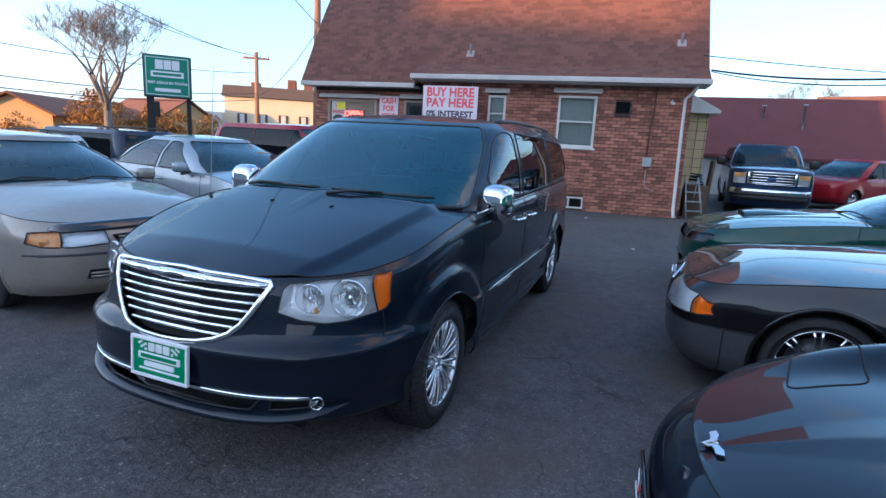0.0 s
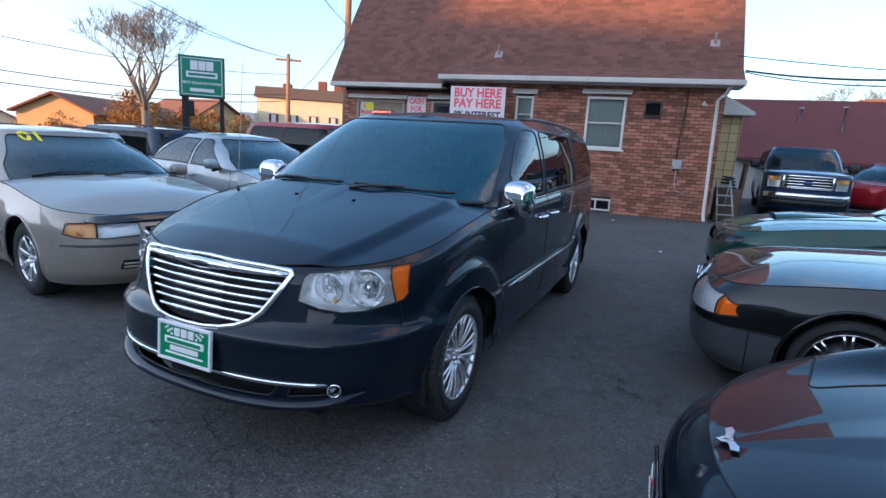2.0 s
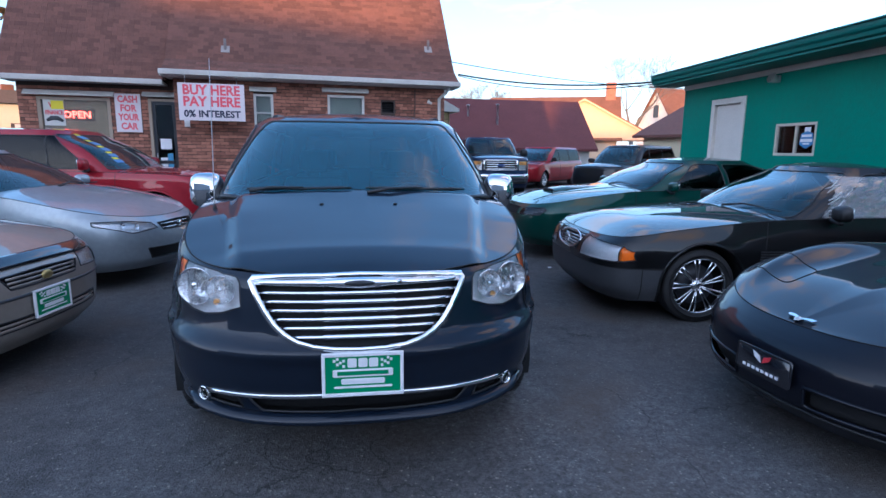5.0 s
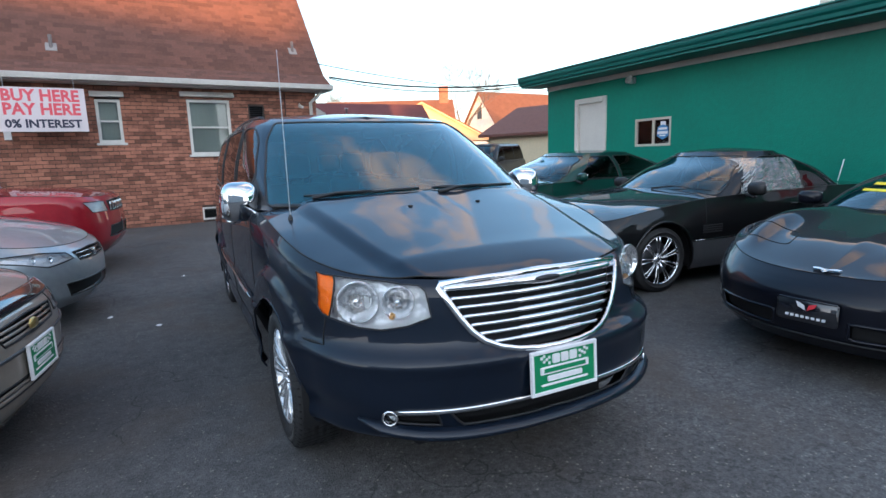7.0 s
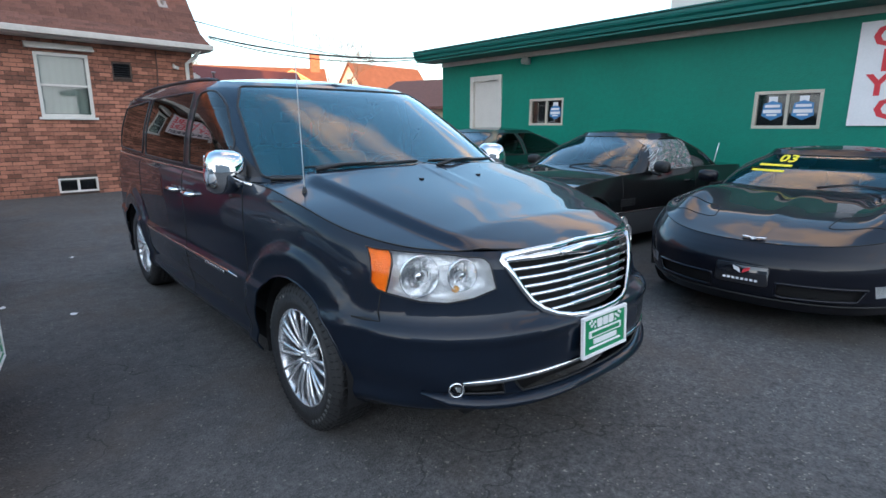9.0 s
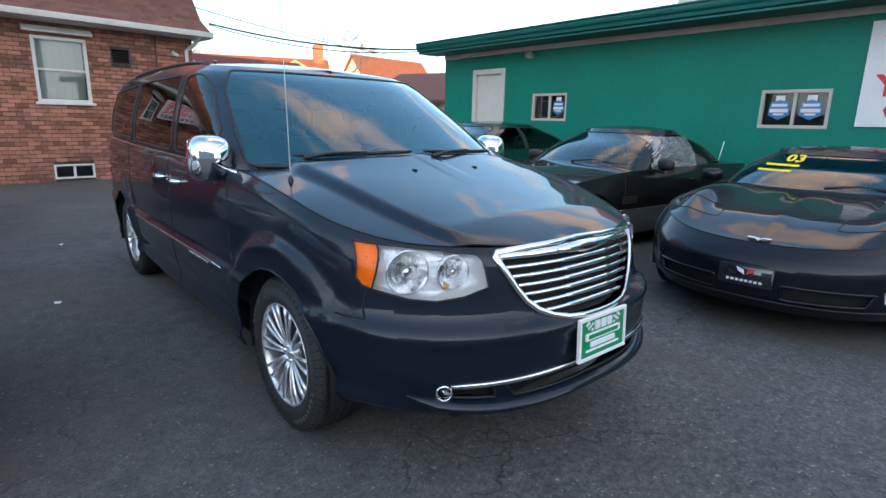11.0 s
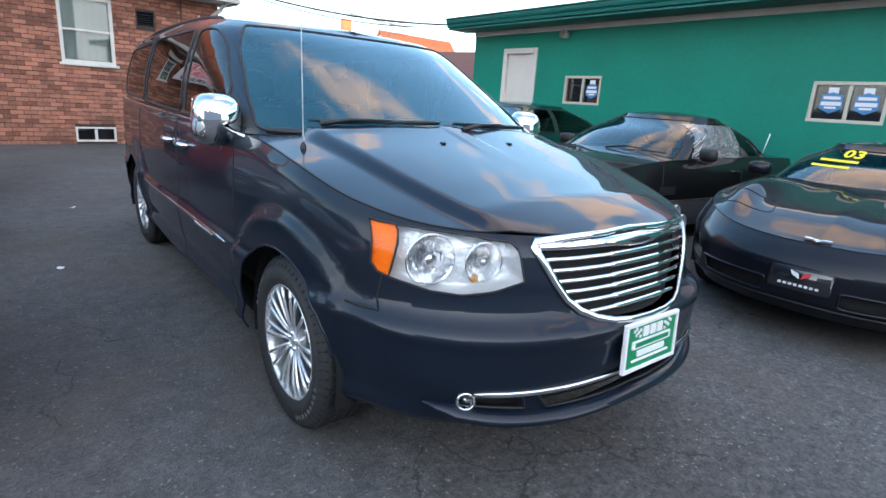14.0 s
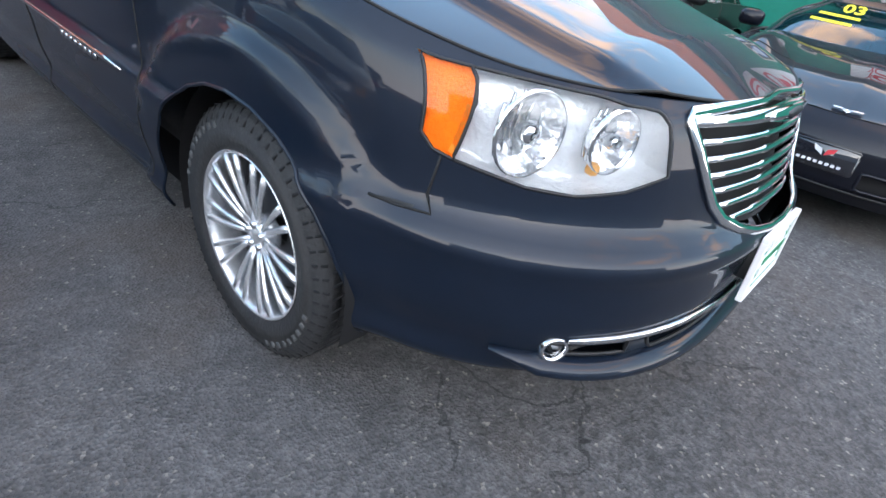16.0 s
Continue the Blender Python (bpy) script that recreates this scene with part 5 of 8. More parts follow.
    part("washer_jet", box(q.x - 0.010, q.y - 0.012, q.z - 0.003, q.x + 0.010, q.y + 0.012, q.z + 0.007, 0.003), M_BLACK, van)
part("cowl_panel", tube([(x, 0.11 + 0.30 * abs(x / 0.80) ** 2.6, 1.135) for x in np.linspace(-0.80, 0.80, 21)], 0.045, 6, flat=0.35, up=(0, 0, 1)), M_BLACK, van)
q = vs.top(-0.785, 0.10, 0)
ant = part("aerial", tube([q, q + Vector((0, 0, 0.03)), q + Vector((0.003, 0.02, 0.36)), q + Vector((0.006, 0.045, 0.80))], [0.0045, 0.0030, 0.0024, 0.0016], 6), M_STEEL, van, "thin grey whip aerial")
part("aerial_base", lathe([(-0.01, 0.013), (0.010, 0.011), (0.024, 0.006), (0.026, 0.001)], 14, axis="z", m=Matrix.Translation(q)), M_BLACK, ant)
q = vs.top(0, 2.0, 0)
part("interior_mirror", box(-0.11, 0.93, 1.50, 0.11, 0.95, 1.57, 0.012), M_BLACK, van)
gk = Skin(van_made["glass"])
for s in (1, -1):
    seam = [vs.front(s * x, z, 0.0005) for x, z in ((0.800, 0.766), (0.806, 0.72), (0.812, 0.685), (0.818, 0.655))]
    seam += [vs.flank(y, z, s, 0.0005) for y, z in ((-0.47, 0.652), (-0.44, 0.655), (-0.415, 0.658))]
    part("bumper_seam", tube(seam, 0.003, 5), M_SEAM, van)
for x0, x1, z0, z1 in ((0.66, 0.04, 1.186, 1.200), (-0.04, -0.66, 1.200, 1.186)):
    run = [gk.front(x0 + (x1 - x0) * t, z0 + (z1 - z0) * t, 0.008) for t in np.linspace(0, 1, 9)]
    blade = part("wiper_blade", tube(run, [0.005] + [0.009] * 7 + [0.004], 6), M_BLACK, van)
    mid = gk.front(x0 + (x1 - x0) * 0.45, 1.200, 0.024)
    base = gk.front(x0 + (x1 - x0) * (0.98 if x0 > 0 else 0.95), 1.176, 0.030)
    part("wiper_arm", tube([base, base.lerp(mid, 0.4) + Vector((0, -0.008, 0.012)), mid], [0.012, 0.009, 0.006], 6), M_BLACK, van)
lip = [vs.front(x, 0.342 + 0.050 * (abs(x) / 0.74) ** 5, 0.014) for x in np.linspace(-0.74, 0.74, 41)]
part("chin_lip", tube(lip, [0.008, 0.020] + [0.036] * 37 + [0.020, 0.008], 12, flat=0.55, up=(0, -0.40, 0.92)), P_VAN, van)


def sedan(L=4.78, W=0.89, wb=2.68, over=0.93, R=0.315, H=1.42, hood_f=0.70, hood_c=0.98, belt=0.93, deck_h=0.98, cowl=0.42, roof_f=1.25, roof_r=2.35, back=3.05, corner=0.55, n=2.6, rim_r=0.19, style=None, tumble=0.62, cuts=None, **kw):
    """Numbers for a saloon or coupe from its main measures."""
    yf, yr = -over, L - over
    rows = [(0.19, 0.93, 0.10, 0.08), (0.30, 0.975, 0.015, 0.01), (0.48, 0.99, 0.0, 0.0), (hood_f * 0.80 + 0.05, 1.0, 0.02, 0.02)]
    low = [dict(z=z, W=W * w, yf=yf + f, yr=yr - r, lf=corner, lr=0.45, n=n, nb=2.8) for z, w, f, r in rows]
    low.append(dict(z=[(yf, hood_f - 0.03), (0, belt - 0.20), (wb, belt - 0.12), (yr, deck_h - 0.20)], W=W * 0.985, yf=yf + 0.06, yr=yr - 0.04, lf=corner, lr=0.45, n=n, nb=2.8))
    low.append(dict(z=[(yf, hood_f), (0, belt - 0.07), (cowl, belt - 0.01), (wb, belt + 0.02), (yr, deck_h - 0.04)], W=W * 0.945, yf=yf + 0.12, yr=yr - 0.08, lf=corner, lr=0.45, n=n, nb=2.8))
    tw = W * tumble
    gh = [dict(z=[(cowl, belt - 0.02), (wb, belt)], W=W * 0.93, yf=cowl - 0.12, yr=back, lf=0.5, lr=0.45, n=2.6, nb=2.6),
          dict(z=[(cowl, (belt + H) / 2 - 0.03), (wb, (belt + H) / 2 - 0.01)], W=(W * 0.93 + tw) / 2 + 0.04, yf=(cowl + roof_f) / 2 - 0.10, yr=(back + roof_r) / 2 + 0.10, lf=0.5, lr=0.45, n=2.6, nb=2.6),
          dict(z=[(roof_f, H - 0.085), (roof_r, H - 0.08)], W=tw + 0.035, yf=roof_f - 0.06, yr=roof_r + 0.08, lf=0.45, lr=0.4, n=2.7, nb=2.7),
          dict(z=[(roof_f, H - 0.045), (roof_r, H - 0.045)], W=tw, yf=roof_f, yr=roof_r, lf=0.4, lr=0.35, n=2.7, nb=2.7)]
    zs0, zs1 = belt + 0.02, H - 0.10
    f = lambda z: (z - belt) / (H - belt)
    fa = lambda z: cowl + 0.42 + (roof_f - cowl - 0.16) * f(z)
    ra = lambda z: back - 0.30 - (back - roof_r) * f(z)
    bp = kw.pop("bpillar", 1.62)
    wins = [("front_side_window", "house", "x", "side", rounded([(fa(zs0), zs0), (bp - 0.02, zs0), (bp - 0.04, zs1), (fa(zs1) + 0.02, zs1)], [0.02, 0.02, 0.03, 0.08]), M_GLASS_SIDE, dict(thru=True, rim=(0.008, M_BLACK, "window_seal"))),
            ("rear_side_window", "house", "x", "side", rounded([(bp + 0.05, zs0), (ra(zs0), zs0), (ra(zs1) - 0.02, zs1), (bp + 0.03, zs1)], [0.02, 0.03, 0.1, 0.03]), kw.get("rear_glass", M_GLASS_SIDE), dict(thru=True, rim=(0.008, M_BLACK, "window_seal"))),
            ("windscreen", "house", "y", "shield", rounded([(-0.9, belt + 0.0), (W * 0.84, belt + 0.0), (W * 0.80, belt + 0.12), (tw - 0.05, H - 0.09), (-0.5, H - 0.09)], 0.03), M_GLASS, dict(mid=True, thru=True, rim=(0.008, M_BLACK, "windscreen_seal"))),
            ("rear_window", "house", "y", "back", rounded([(-0.6, belt + 0.06), (W * 0.74, belt + 0.06), (tw - 0.06, H - 0.10), (-0.5, H - 0.10)], 0.04), M_GLASS_SIDE, dict(mid=True, thru=True))]
    if not kw.pop("rear_win", True):
        wins = [w for w in wins if w[0] != "rear_side_window"]
    doors = [("front_door", "body", "x", "side", [(0.50, 0.30), (bp, 0.28), (bp + 0.02, 1.1), (0.58, 1.1)], None, dict(rim=(0.004, M_SEAM, "door_gap")))]
    if kw.pop("four", True):
        doors.append(("rear_door", "body", "x", "side", [(bp + 0.008, 0.28), (wb - 0.35, 0.30), (wb + 0.12, 0.72), (wb + 0.10, 1.1), (bp + 0.03, 1.1)], None, dict(rim=(0.004, M_SEAM, "door_gap"))))
    S = dict(wb=wb, R=R, W=W, track=2 * W - 0.26, rim=rim_r, tw=0.20, low=low, arch=R + 0.055, flare=0.014, cowl=(cowl + 0.12, cowl), hood_z=[(yf + 0.1, hood_f + 0.01), (-0.3, (hood_f + hood_c) / 2 + 0.04), (cowl, hood_c)],
             deck=(back - 0.35, back - 0.1), deck_z=[(back - 0.1, deck_h), (yr, deck_h - 0.02)], gh=gh, roof_z=[(roof_f, H - 0.035), ((roof_f + roof_r) / 2, H), (roof_r, H - 0.03)], shield_to=roof_f + 0.25, back_from=roof_r - 0.1,
             cabin=dict(dash=cowl + 0.35, dz=belt + 0.02, end=back - 0.2, rows=[cowl + 1.05, cowl + 1.9], sz=0.34, sb=0.56, sx=W * 0.42), mirror=(W + 0.08, cowl + 0.42, belt + 0.06, 0.20, 0.13, M_BLACK),
             style=style or dict(n=7, kind="one", w0=0.028, w1=0.024, flat=0.4), cuts=(cuts or []) + wins + doors, front_to=-0.25)
    S.update(kw)
    return S


def parked(name, spec, x, y, turn, skin, label, category="car", mirror_mat=None):
    for c in range(len(spec["cuts"])):
        t = spec["cuts"][c]
        if t[5] is None:
            spec["cuts"][c] = (*t[:5], skin, t[6])
    if mirror_mat:
        spec["mirror"] = (*spec["mirror"][:5], mirror_mat)
    return vehicle(name, spec, pose(x, y, 0, 0, 0, turn), skin, label, category)


def lamp(poly, material=M_LENS, back=M_REFLECT, deep=0.05, name="headlamp_lens"):
    return (name, "body", "y", "front", poly, material, dict(thru=material is M_LENS, rim=(0.005, M_BLACK, "headlamp_seal"), back=(deep, back, "headlamp_bowl")))


def opening(name, poly, push=0.04, rimmed=(0.006, M_BLACK, "grille_edge"), material=M_VOID):
    return (name, "body", "y", "front", poly, material, dict(mid=True, push=push, rim=rimmed))


P_TAN = paint("tan", (0.30, 0.262, 0.222), metal=0.35, rough=0.4)
tan_spec = sedan(L=4.76, W=0.885, wb=2.67, over=0.93, R=0.315, H=1.385, hood_f=0.725, hood_c=0.97, belt=0.92, cuts=[
    lamp([(0.36, 0.595), (0.60, 0.580), (0.655, 0.582), (0.64, 0.700), (0.37, 0.690)], M_LENS, M_LAMPWHITE), lamp([(0.66, 0.582), (0.76, 0.588), (0.83, 0.615), (0.80, 0.692), (0.645, 0.700)], M_LENS, M_AMBER_BACK, 0.03),
    opening("grille_backing", [(-0.02, 0.575), (0.28, 0.58), (0.33, 0.655), (-0.02, 0.665)]),
    opening("lower_intake", [(-0.02, 0.33), (0.52, 0.335), (0.50, 0.40), (-0.02, 0.39)])])
tan_car, tan_made = parked("tan_saloon", tan_spec, -2.89, 0.83, 81, P_TAN, "tan metallic four-door saloon with a dark bonnet guard", mirror_mat=P_TAN)

P_SILVER = paint("silver", (0.315, 0.350, 0.375), metal=0.5, rough=0.38)
silver_spec = sedan(L=4.81, W=0.91, wb=2.74, over=0.96, R=0.315, H=1.42, hood_f=0.68, hood_c=1.0, belt=0.95, corner=0.7, n=2.3, cuts=[
    lamp([(0.36, 0.60), (0.62, 0.57), (0.84, 0.66), (0.83, 0.70), (0.60, 0.69), (0.40, 0.655)]), opening("grille_backing", [(-0.02, 0.56), (0.29, 0.57), (0.33, 0.645), (-0.02, 0.655)]),
    opening("lower_intake", [(-0.02, 0.28), (0.45, 0.29), (0.50, 0.40), (-0.02, 0.39)])])
silver_car, silver_made = parked("silver_saloon", silver_spec, -2.91, 3.51, 79, P_SILVER, "silver metallic four-door saloon", mirror_mat=P_SILVER)

P_GREEN = paint("green", (0.004, 0.044, 0.033), metal=0.35)
coupe_spec = sedan(L=4.65, W=0.925, wb=2.57, over=0.98, R=0.325, H=1.385, hood_f=0.70, hood_c=0.98, belt=0.93, deck_h=1.00, cowl=0.62, roof_f=1.40, roof_r=2.55, back=3.50, four=False, bpillar=1.95, rim_r=0.215, cuts=[
    lamp([(0.46, 0.585), (0.80, 0.60), (0.84, 0.67), (0.80, 0.70), (0.48, 0.675)], M_LENS, M_ALLOY_DARK), opening("grille_backing", [(-0.02, 0.575), (0.36, 0.58), (0.40, 0.68), (-0.02, 0.69)]),
    opening("lower_intake", [(-0.02, 0.27), (0.40, 0.28), (0.45, 0.38), (-0.02, 0.38)])])
coupe_spec["cabin"]["rows"] = [1.67]
coupe_car, coupe_made = parked("green_coupe", coupe_spec, 3.11, 4.64, -88.7, P_GREEN, "dark green two-door coupe with a bonnet scoop", mirror_mat=P_GREEN)

P_BLACK = paint("black", (0.004, 0.004, 0.0045), metal=0.05, dust=0.015)
M_CLAD = mat("grey_cladding", (0.045, 0.047, 0.052), rough=0.5, coat=0.3, vary=0.15, scale=4)
convert_spec = sedan(L=4.47, W=0.906, wb=2.515, over=0.89, R=0.318, H=1.36, hood_f=0.69, hood_c=0.93, belt=0.89, deck_h=0.93, cowl=0.70, roof_f=1.42, roof_r=2.10, back=2.95, four=False, bpillar=2.0, corner=0.42, n=3.3, rim_r=0.235, style=dict(n=9, kind="pair", split=5.5, inner=0.9, r0=0.2, w0=0.006, w1=0.010, metal=M_CHROME, spoke_metal=M_CHROME), cuts=[
    lamp([(0.36, 0.515), (0.850, 0.528), (0.838, 0.660), (0.38, 0.688)], M_LENS, M_LAMPWHITE), lamp([(0.850, 0.528), (0.875, 0.535), (0.898, 0.550), (0.896, 0.62), (0.838, 0.660)], M_AMBER, M_AMBER_BACK, 0.03, "indicator_lens"),
    opening("grille_backing", [(-0.02, 0.53), (0.28, 0.54), (0.33, 0.68), (-0.02, 0.69)]),
    ("side_cladding", "body", "x", "side", [(-0.52, 0.1), (5, 0.1), (5, 0.47), (-0.52, 0.47)], M_CLAD, dict(rim=(0.004, M_SEAM, "cladding_gap"))),
    ("front_bumper", "body", "y", "front", [(-0.02, 0.1), (1.0, 0.1), (1.0, 0.475), (-0.02, 0.475)], M_CLAD, dict(mid=True, rim=(0.004, M_SEAM, "bumper_gap"))),
    ("rear_bumper", "body", "y", "rear", [(-0.02, 0.1), (1.0, 0.1), (1.0, 0.475), (-0.02, 0.475)], M_CLAD, dict(mid=True))])
convert_spec["cabin"]["rows"] = [1.75]
convert_car, convert_made = parked("black_convertible", convert_spec, 2.90, 1.90, -94, P_BLACK, "black convertible with grey lower cladding and a plastic-sheeted window", mirror_mat=M_BLACK)



def sports_hood(x, y, s):
    """Fender swells over the wheels with a lower middle."""
    ax = np.abs(x)
    along = np.exp(-((y - 0.05) / 0.55) ** 2)
    return along * (0.085 * np.exp(-((ax - 0.66) / 0.13) ** 2) - 0.016 * np.exp(-(ax / 0.3) ** 2)) * np.clip((1 - s) * 6, 0, 1) * np.clip(s * 5, 0, 1)


P_SPORTS = paint("navy_black", (0.0026, 0.0036, 0.0085), metal=0.05, dust=0.006, ior=1.37, coat=0.82)
sports_spec = sedan(L=4.56, W=0.935, wb=2.654, over=0.96, R=0.325, H=1.21, hood_f=0.60, hood_c=0.86, belt=0.83, deck_h=0.93, cowl=0.72, roof_f=1.48, roof_r=2.1, back=2.9, four=False, bpillar=2.05, corner=0.95, n=2.3, rim_r=0.225, rear_win=False, cuts=[
    ("nose_intake", "body", "y", "front", [(0.20, 0.29), (0.62, 0.30), (0.66, 0.385), (0.20, 0.385)], M_VOID, dict(push=0.04, rim=(0.010, P_SPORTS, "intake_edge"))),
    ("indicator_lens", "body", "y", "front", [(0.70, 0.33), (0.86, 0.35), (0.84, 0.42), (0.69, 0.41)], M_LENS, dict(thru=True, back=(0.03, M_REFLECT, "indicator_bowl"))),
    ("headlamp_lid", "hood", "z", "all", rounded([(0.36, -0.52), (0.70, -0.42), (0.76, -0.20), (0.40, -0.26)], 0.06), P_SPORTS, dict(rim=(0.004, M_SEAM, "lid_gap")))], hood_shape=sports_hood, hood_power=2.6, hood_rows=40, nf=30, dense=36)
sports_spec["cabin"]["rows"] = [1.75]
sports, sports_made = parked("sports_car", sports_spec, 2.90, -0.75, -86, P_SPORTS, "glossy blue-black sports car with a folded soft top", "sports car", mirror_mat=P_SPORTS)


def suv(L=4.82, W=0.97, wb=2.915, over=0.90, R=0.37, H=1.74, hood_f=0.98, hood_c=1.13, belt=1.08, cowl=0.35, roof_f=1.05, back=3.85, cuts=None, **kw):
    yf, yr = -over, L - over
    rows = [(0.28, 0.93, 0.10, 0.05), (0.42, 0.98, 0.01, 0.0), (0.60, 1.0, 0.0, 0.0), (0.80, 1.0, 0.02, 0.02)]
    low = [dict(z=z, W=W * w, yf=yf + f, yr=yr - r, lf=0.5, lr=0.3, n=2.8, nb=3.2) for z, w, f, r in rows]
    low.append(dict(z=[(yf, hood_f - 0.05), (0, belt - 0.12), (yr, belt - 0.1)], W=W * 0.99, yf=yf + 0.05, yr=yr - 0.05, lf=0.5, lr=0.3, n=2.8, nb=3.2))
    low.append(dict(z=[(yf, hood_f), (0, belt - 0.03), (yr, belt + 0.03)], W=W * 0.95, yf=yf + 0.10, yr=yr - 0.07, lf=0.5, lr=0.3, n=2.8, nb=3.2))
    gh = [dict(z=[(cowl, belt - 0.02), (yr, belt + 0.02)], W=W * 0.94, yf=cowl - 0.1, yr=yr - 0.09, lf=0.5, lr=0.35, n=2.7, nb=3),
          dict(z=(belt + H) / 2, W=W * 0.87, yf=(cowl + roof_f) / 2 - 0.1, yr=yr - 0.16, lf=0.5, lr=0.35, n=2.7, nb=3),
          dict(z=H - 0.09, W=W * 0.78, yf=roof_f - 0.06, yr=yr - 0.27, lf=0.45, lr=0.35, n=2.8, nb=3),
          dict(z=H - 0.045, W=W * 0.73, yf=roof_f, yr=yr - 0.32, lf=0.4, lr=0.3, n=2.8, nb=3)]
    zs0, zs1 = belt + 0.03, H - 0.13
    rg = kw.pop("rear_glass", M_GLASS_TINT)
    wins = [("front_side_window", "house", "x", "side", rounded([(cowl + 0.40, zs0), (1.475, zs0), (1.455, zs1), (roof_f + 0.16, zs1)], [0.02, 0.02, 0.03, 0.08]), kw.pop("front_glass", M_GLASS_TINT), dict(thru=True, rim=(0.008, kw.get("trim", M_BLACK), "window_seal"))),
            ("rear_side_window", "house", "x", "side", rounded([(1.50, zs0), (2.49, zs0), (2.47, zs1), (1.48, zs1)], 0.02), rg, dict(thru=True, rim=(0.008, kw.get("trim", M_BLACK), "window_seal"))),
            ("cargo_window", "house", "x", "side", rounded([(2.52, zs0), (yr - 0.45, zs0 + 0.02), (yr - 0.55, zs1), (2.50, zs1)], [0.03, 0.1, 0.06, 0.03]), rg, dict(thru=True, rim=(0.008, kw.get("trim", M_BLACK), "window_seal"))),
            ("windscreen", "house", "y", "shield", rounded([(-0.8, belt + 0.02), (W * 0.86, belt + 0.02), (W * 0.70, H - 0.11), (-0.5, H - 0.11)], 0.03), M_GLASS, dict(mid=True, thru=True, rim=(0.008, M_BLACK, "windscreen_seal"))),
            ("rear_window", "house", "y", "back", rounded([(-0.6, belt + 0.1), (W * 0.78, belt + 0.1), (W * 0.68, H - 0.14), (-0.5, H - 0.14)], 0.04), M_GLASS_DARK, dict(mid=True, thru=True, rim=(0.008, M_BLACK, "window_seal")))]
    kw.pop("trim", None)
    doors = [("front_door", "body", "x", "side", [(0.52, 0.42), (1.46, 0.40), (1.48, 1.3), (0.55, 1.3)], None, dict(rim=(0.004, M_SEAM, "door_gap"))),
             ("rear_door", "body", "x", "side", [(1.47, 0.40), (2.25, 0.42), (2.50, 0.85), (2.52, 1.3), (1.49, 1.3)], None, dict(rim=(0.004, M_SEAM, "door_gap"))),
             ("tail_lamp", "body", "x", "side", [(yr - 0.22, 0.85), (yr + 0.1, 0.85), (yr + 0.1, 1.08), (yr - 0.18, 1.08)], M_RED_LENS, dict())]
    S = dict(wb=wb, R=R, W=W, track=2 * W - 0.30, rim=R * 0.66, tw=0.24, low=low, arch=R + 0.07, flare=0.02, cowl=(cowl + 0.12, cowl), hood_z=[(yf + 0.1, hood_f + 0.02), (-0.3, hood_f + 0.11), (cowl, hood_c)],
             gh=gh, roof_z=[(roof_f, H - 0.035), (2, H), (yr - 0.32, H - 0.04)], shield_to=roof_f + 0.25, back_from=yr - 0.6,
             cabin=dict(dash=cowl + 0.35, dz=belt + 0.02, end=yr - 0.4, rows=[cowl + 1.0, cowl + 1.95], sz=0.5, sb=0.6, sx=0.38), mirror=(W + 0.09, cowl + 0.42, belt + 0.10, 0.24, 0.17, M_BLACK),
             style=dict(n=5, kind="pair", split=9, w0=0.02, w1=0.018), cuts=(cuts or []) + wins + doors, front_to=-0.25)
    S.update(kw)
    return S


P_RED = paint("red", (0.27, 0.007, 0.016), metal=0.25)
redsuv_spec = suv(cowl=0.50, roof_f=1.42, H=1.71, cuts=[lamp([(0.50, 0.80), (0.80, 0.80), (0.86, 0.93), (0.52, 0.93)]), opening("grille_backing", [(-0.02, 0.78), (0.42, 0.79), (0.44, 0.92), (-0.02, 0.93)]), opening("lower_intake", [(-0.02, 0.45), (0.55, 0.46), (0.5, 0.6), (-0.02, 0.6)])])
redsuv, redsuv_made = parked("red_suv", redsuv_spec, -2.84, 6.34, 84, P_RED, "deep red sport utility car parked by the house", "suv", mirror_mat=P_RED)

P_TRUCK = paint("truck_blue", (0.014, 0.028, 0.075), metal=0.3)
truck_spec = suv(L=6.2, W=1.01, wb=3.9, over=0.98, R=0.40, H=1.98, hood_f=1.24, hood_c=1.36, belt=1.32, cowl=0.35, roof_f=0.95, front_glass=M_GLASS_SIDE, cuts=[
    lamp([(0.60, 0.86), (0.88, 0.86), (0.90, 1.16), (0.60, 1.16)]), opening("grille_backing", [(-0.02, 0.86), (0.57, 0.86), (0.57, 1.17), (-0.02, 1.18)])])
truck_spec["mirror"] = (1.18, 0.75, 1.42, 0.26, 0.24, M_BLACK)
truck, truck_made = parked("pickup_truck", truck_spec, 4.55, 14.95, -2.4, P_TRUCK, "dark blue heavy pickup truck with a chrome grille", "truck")

P_RED2 = paint("red_van", (0.28, 0.008, 0.015), metal=0.25)
redvan_spec = suv(L=5.1, W=0.98, wb=3.07, over=0.95, R=0.335, H=1.72, hood_f=0.92, hood_c=1.10, belt=1.07, cowl=0.2, roof_f=1.15)
parked("red_minivan", redvan_spec, 6.9, 19.2, -45, P_RED2, "red minivan parked beside the garage", "minivan")
P_DKSUV = paint("charcoal", (0.012, 0.013, 0.016), metal=0.3)
dk_spec = suv(L=4.8, W=0.92, wb=2.83, over=0.88, R=0.36, H=1.76, hood_f=1.0, hood_c=1.12)
parked("charcoal_suv", dk_spec, 8.28, 14.45, -55, P_DKSUV, "charcoal sport utility car with clear headlamps", "suv")
P_WHITE = paint("white", (0.62, 0.62, 0.62), metal=0.0)
ws_spec = suv(L=4.9, W=0.95, wb=2.9, R=0.35, H=1.68, belt=1.04, hood_f=0.92, hood_c=1.07)
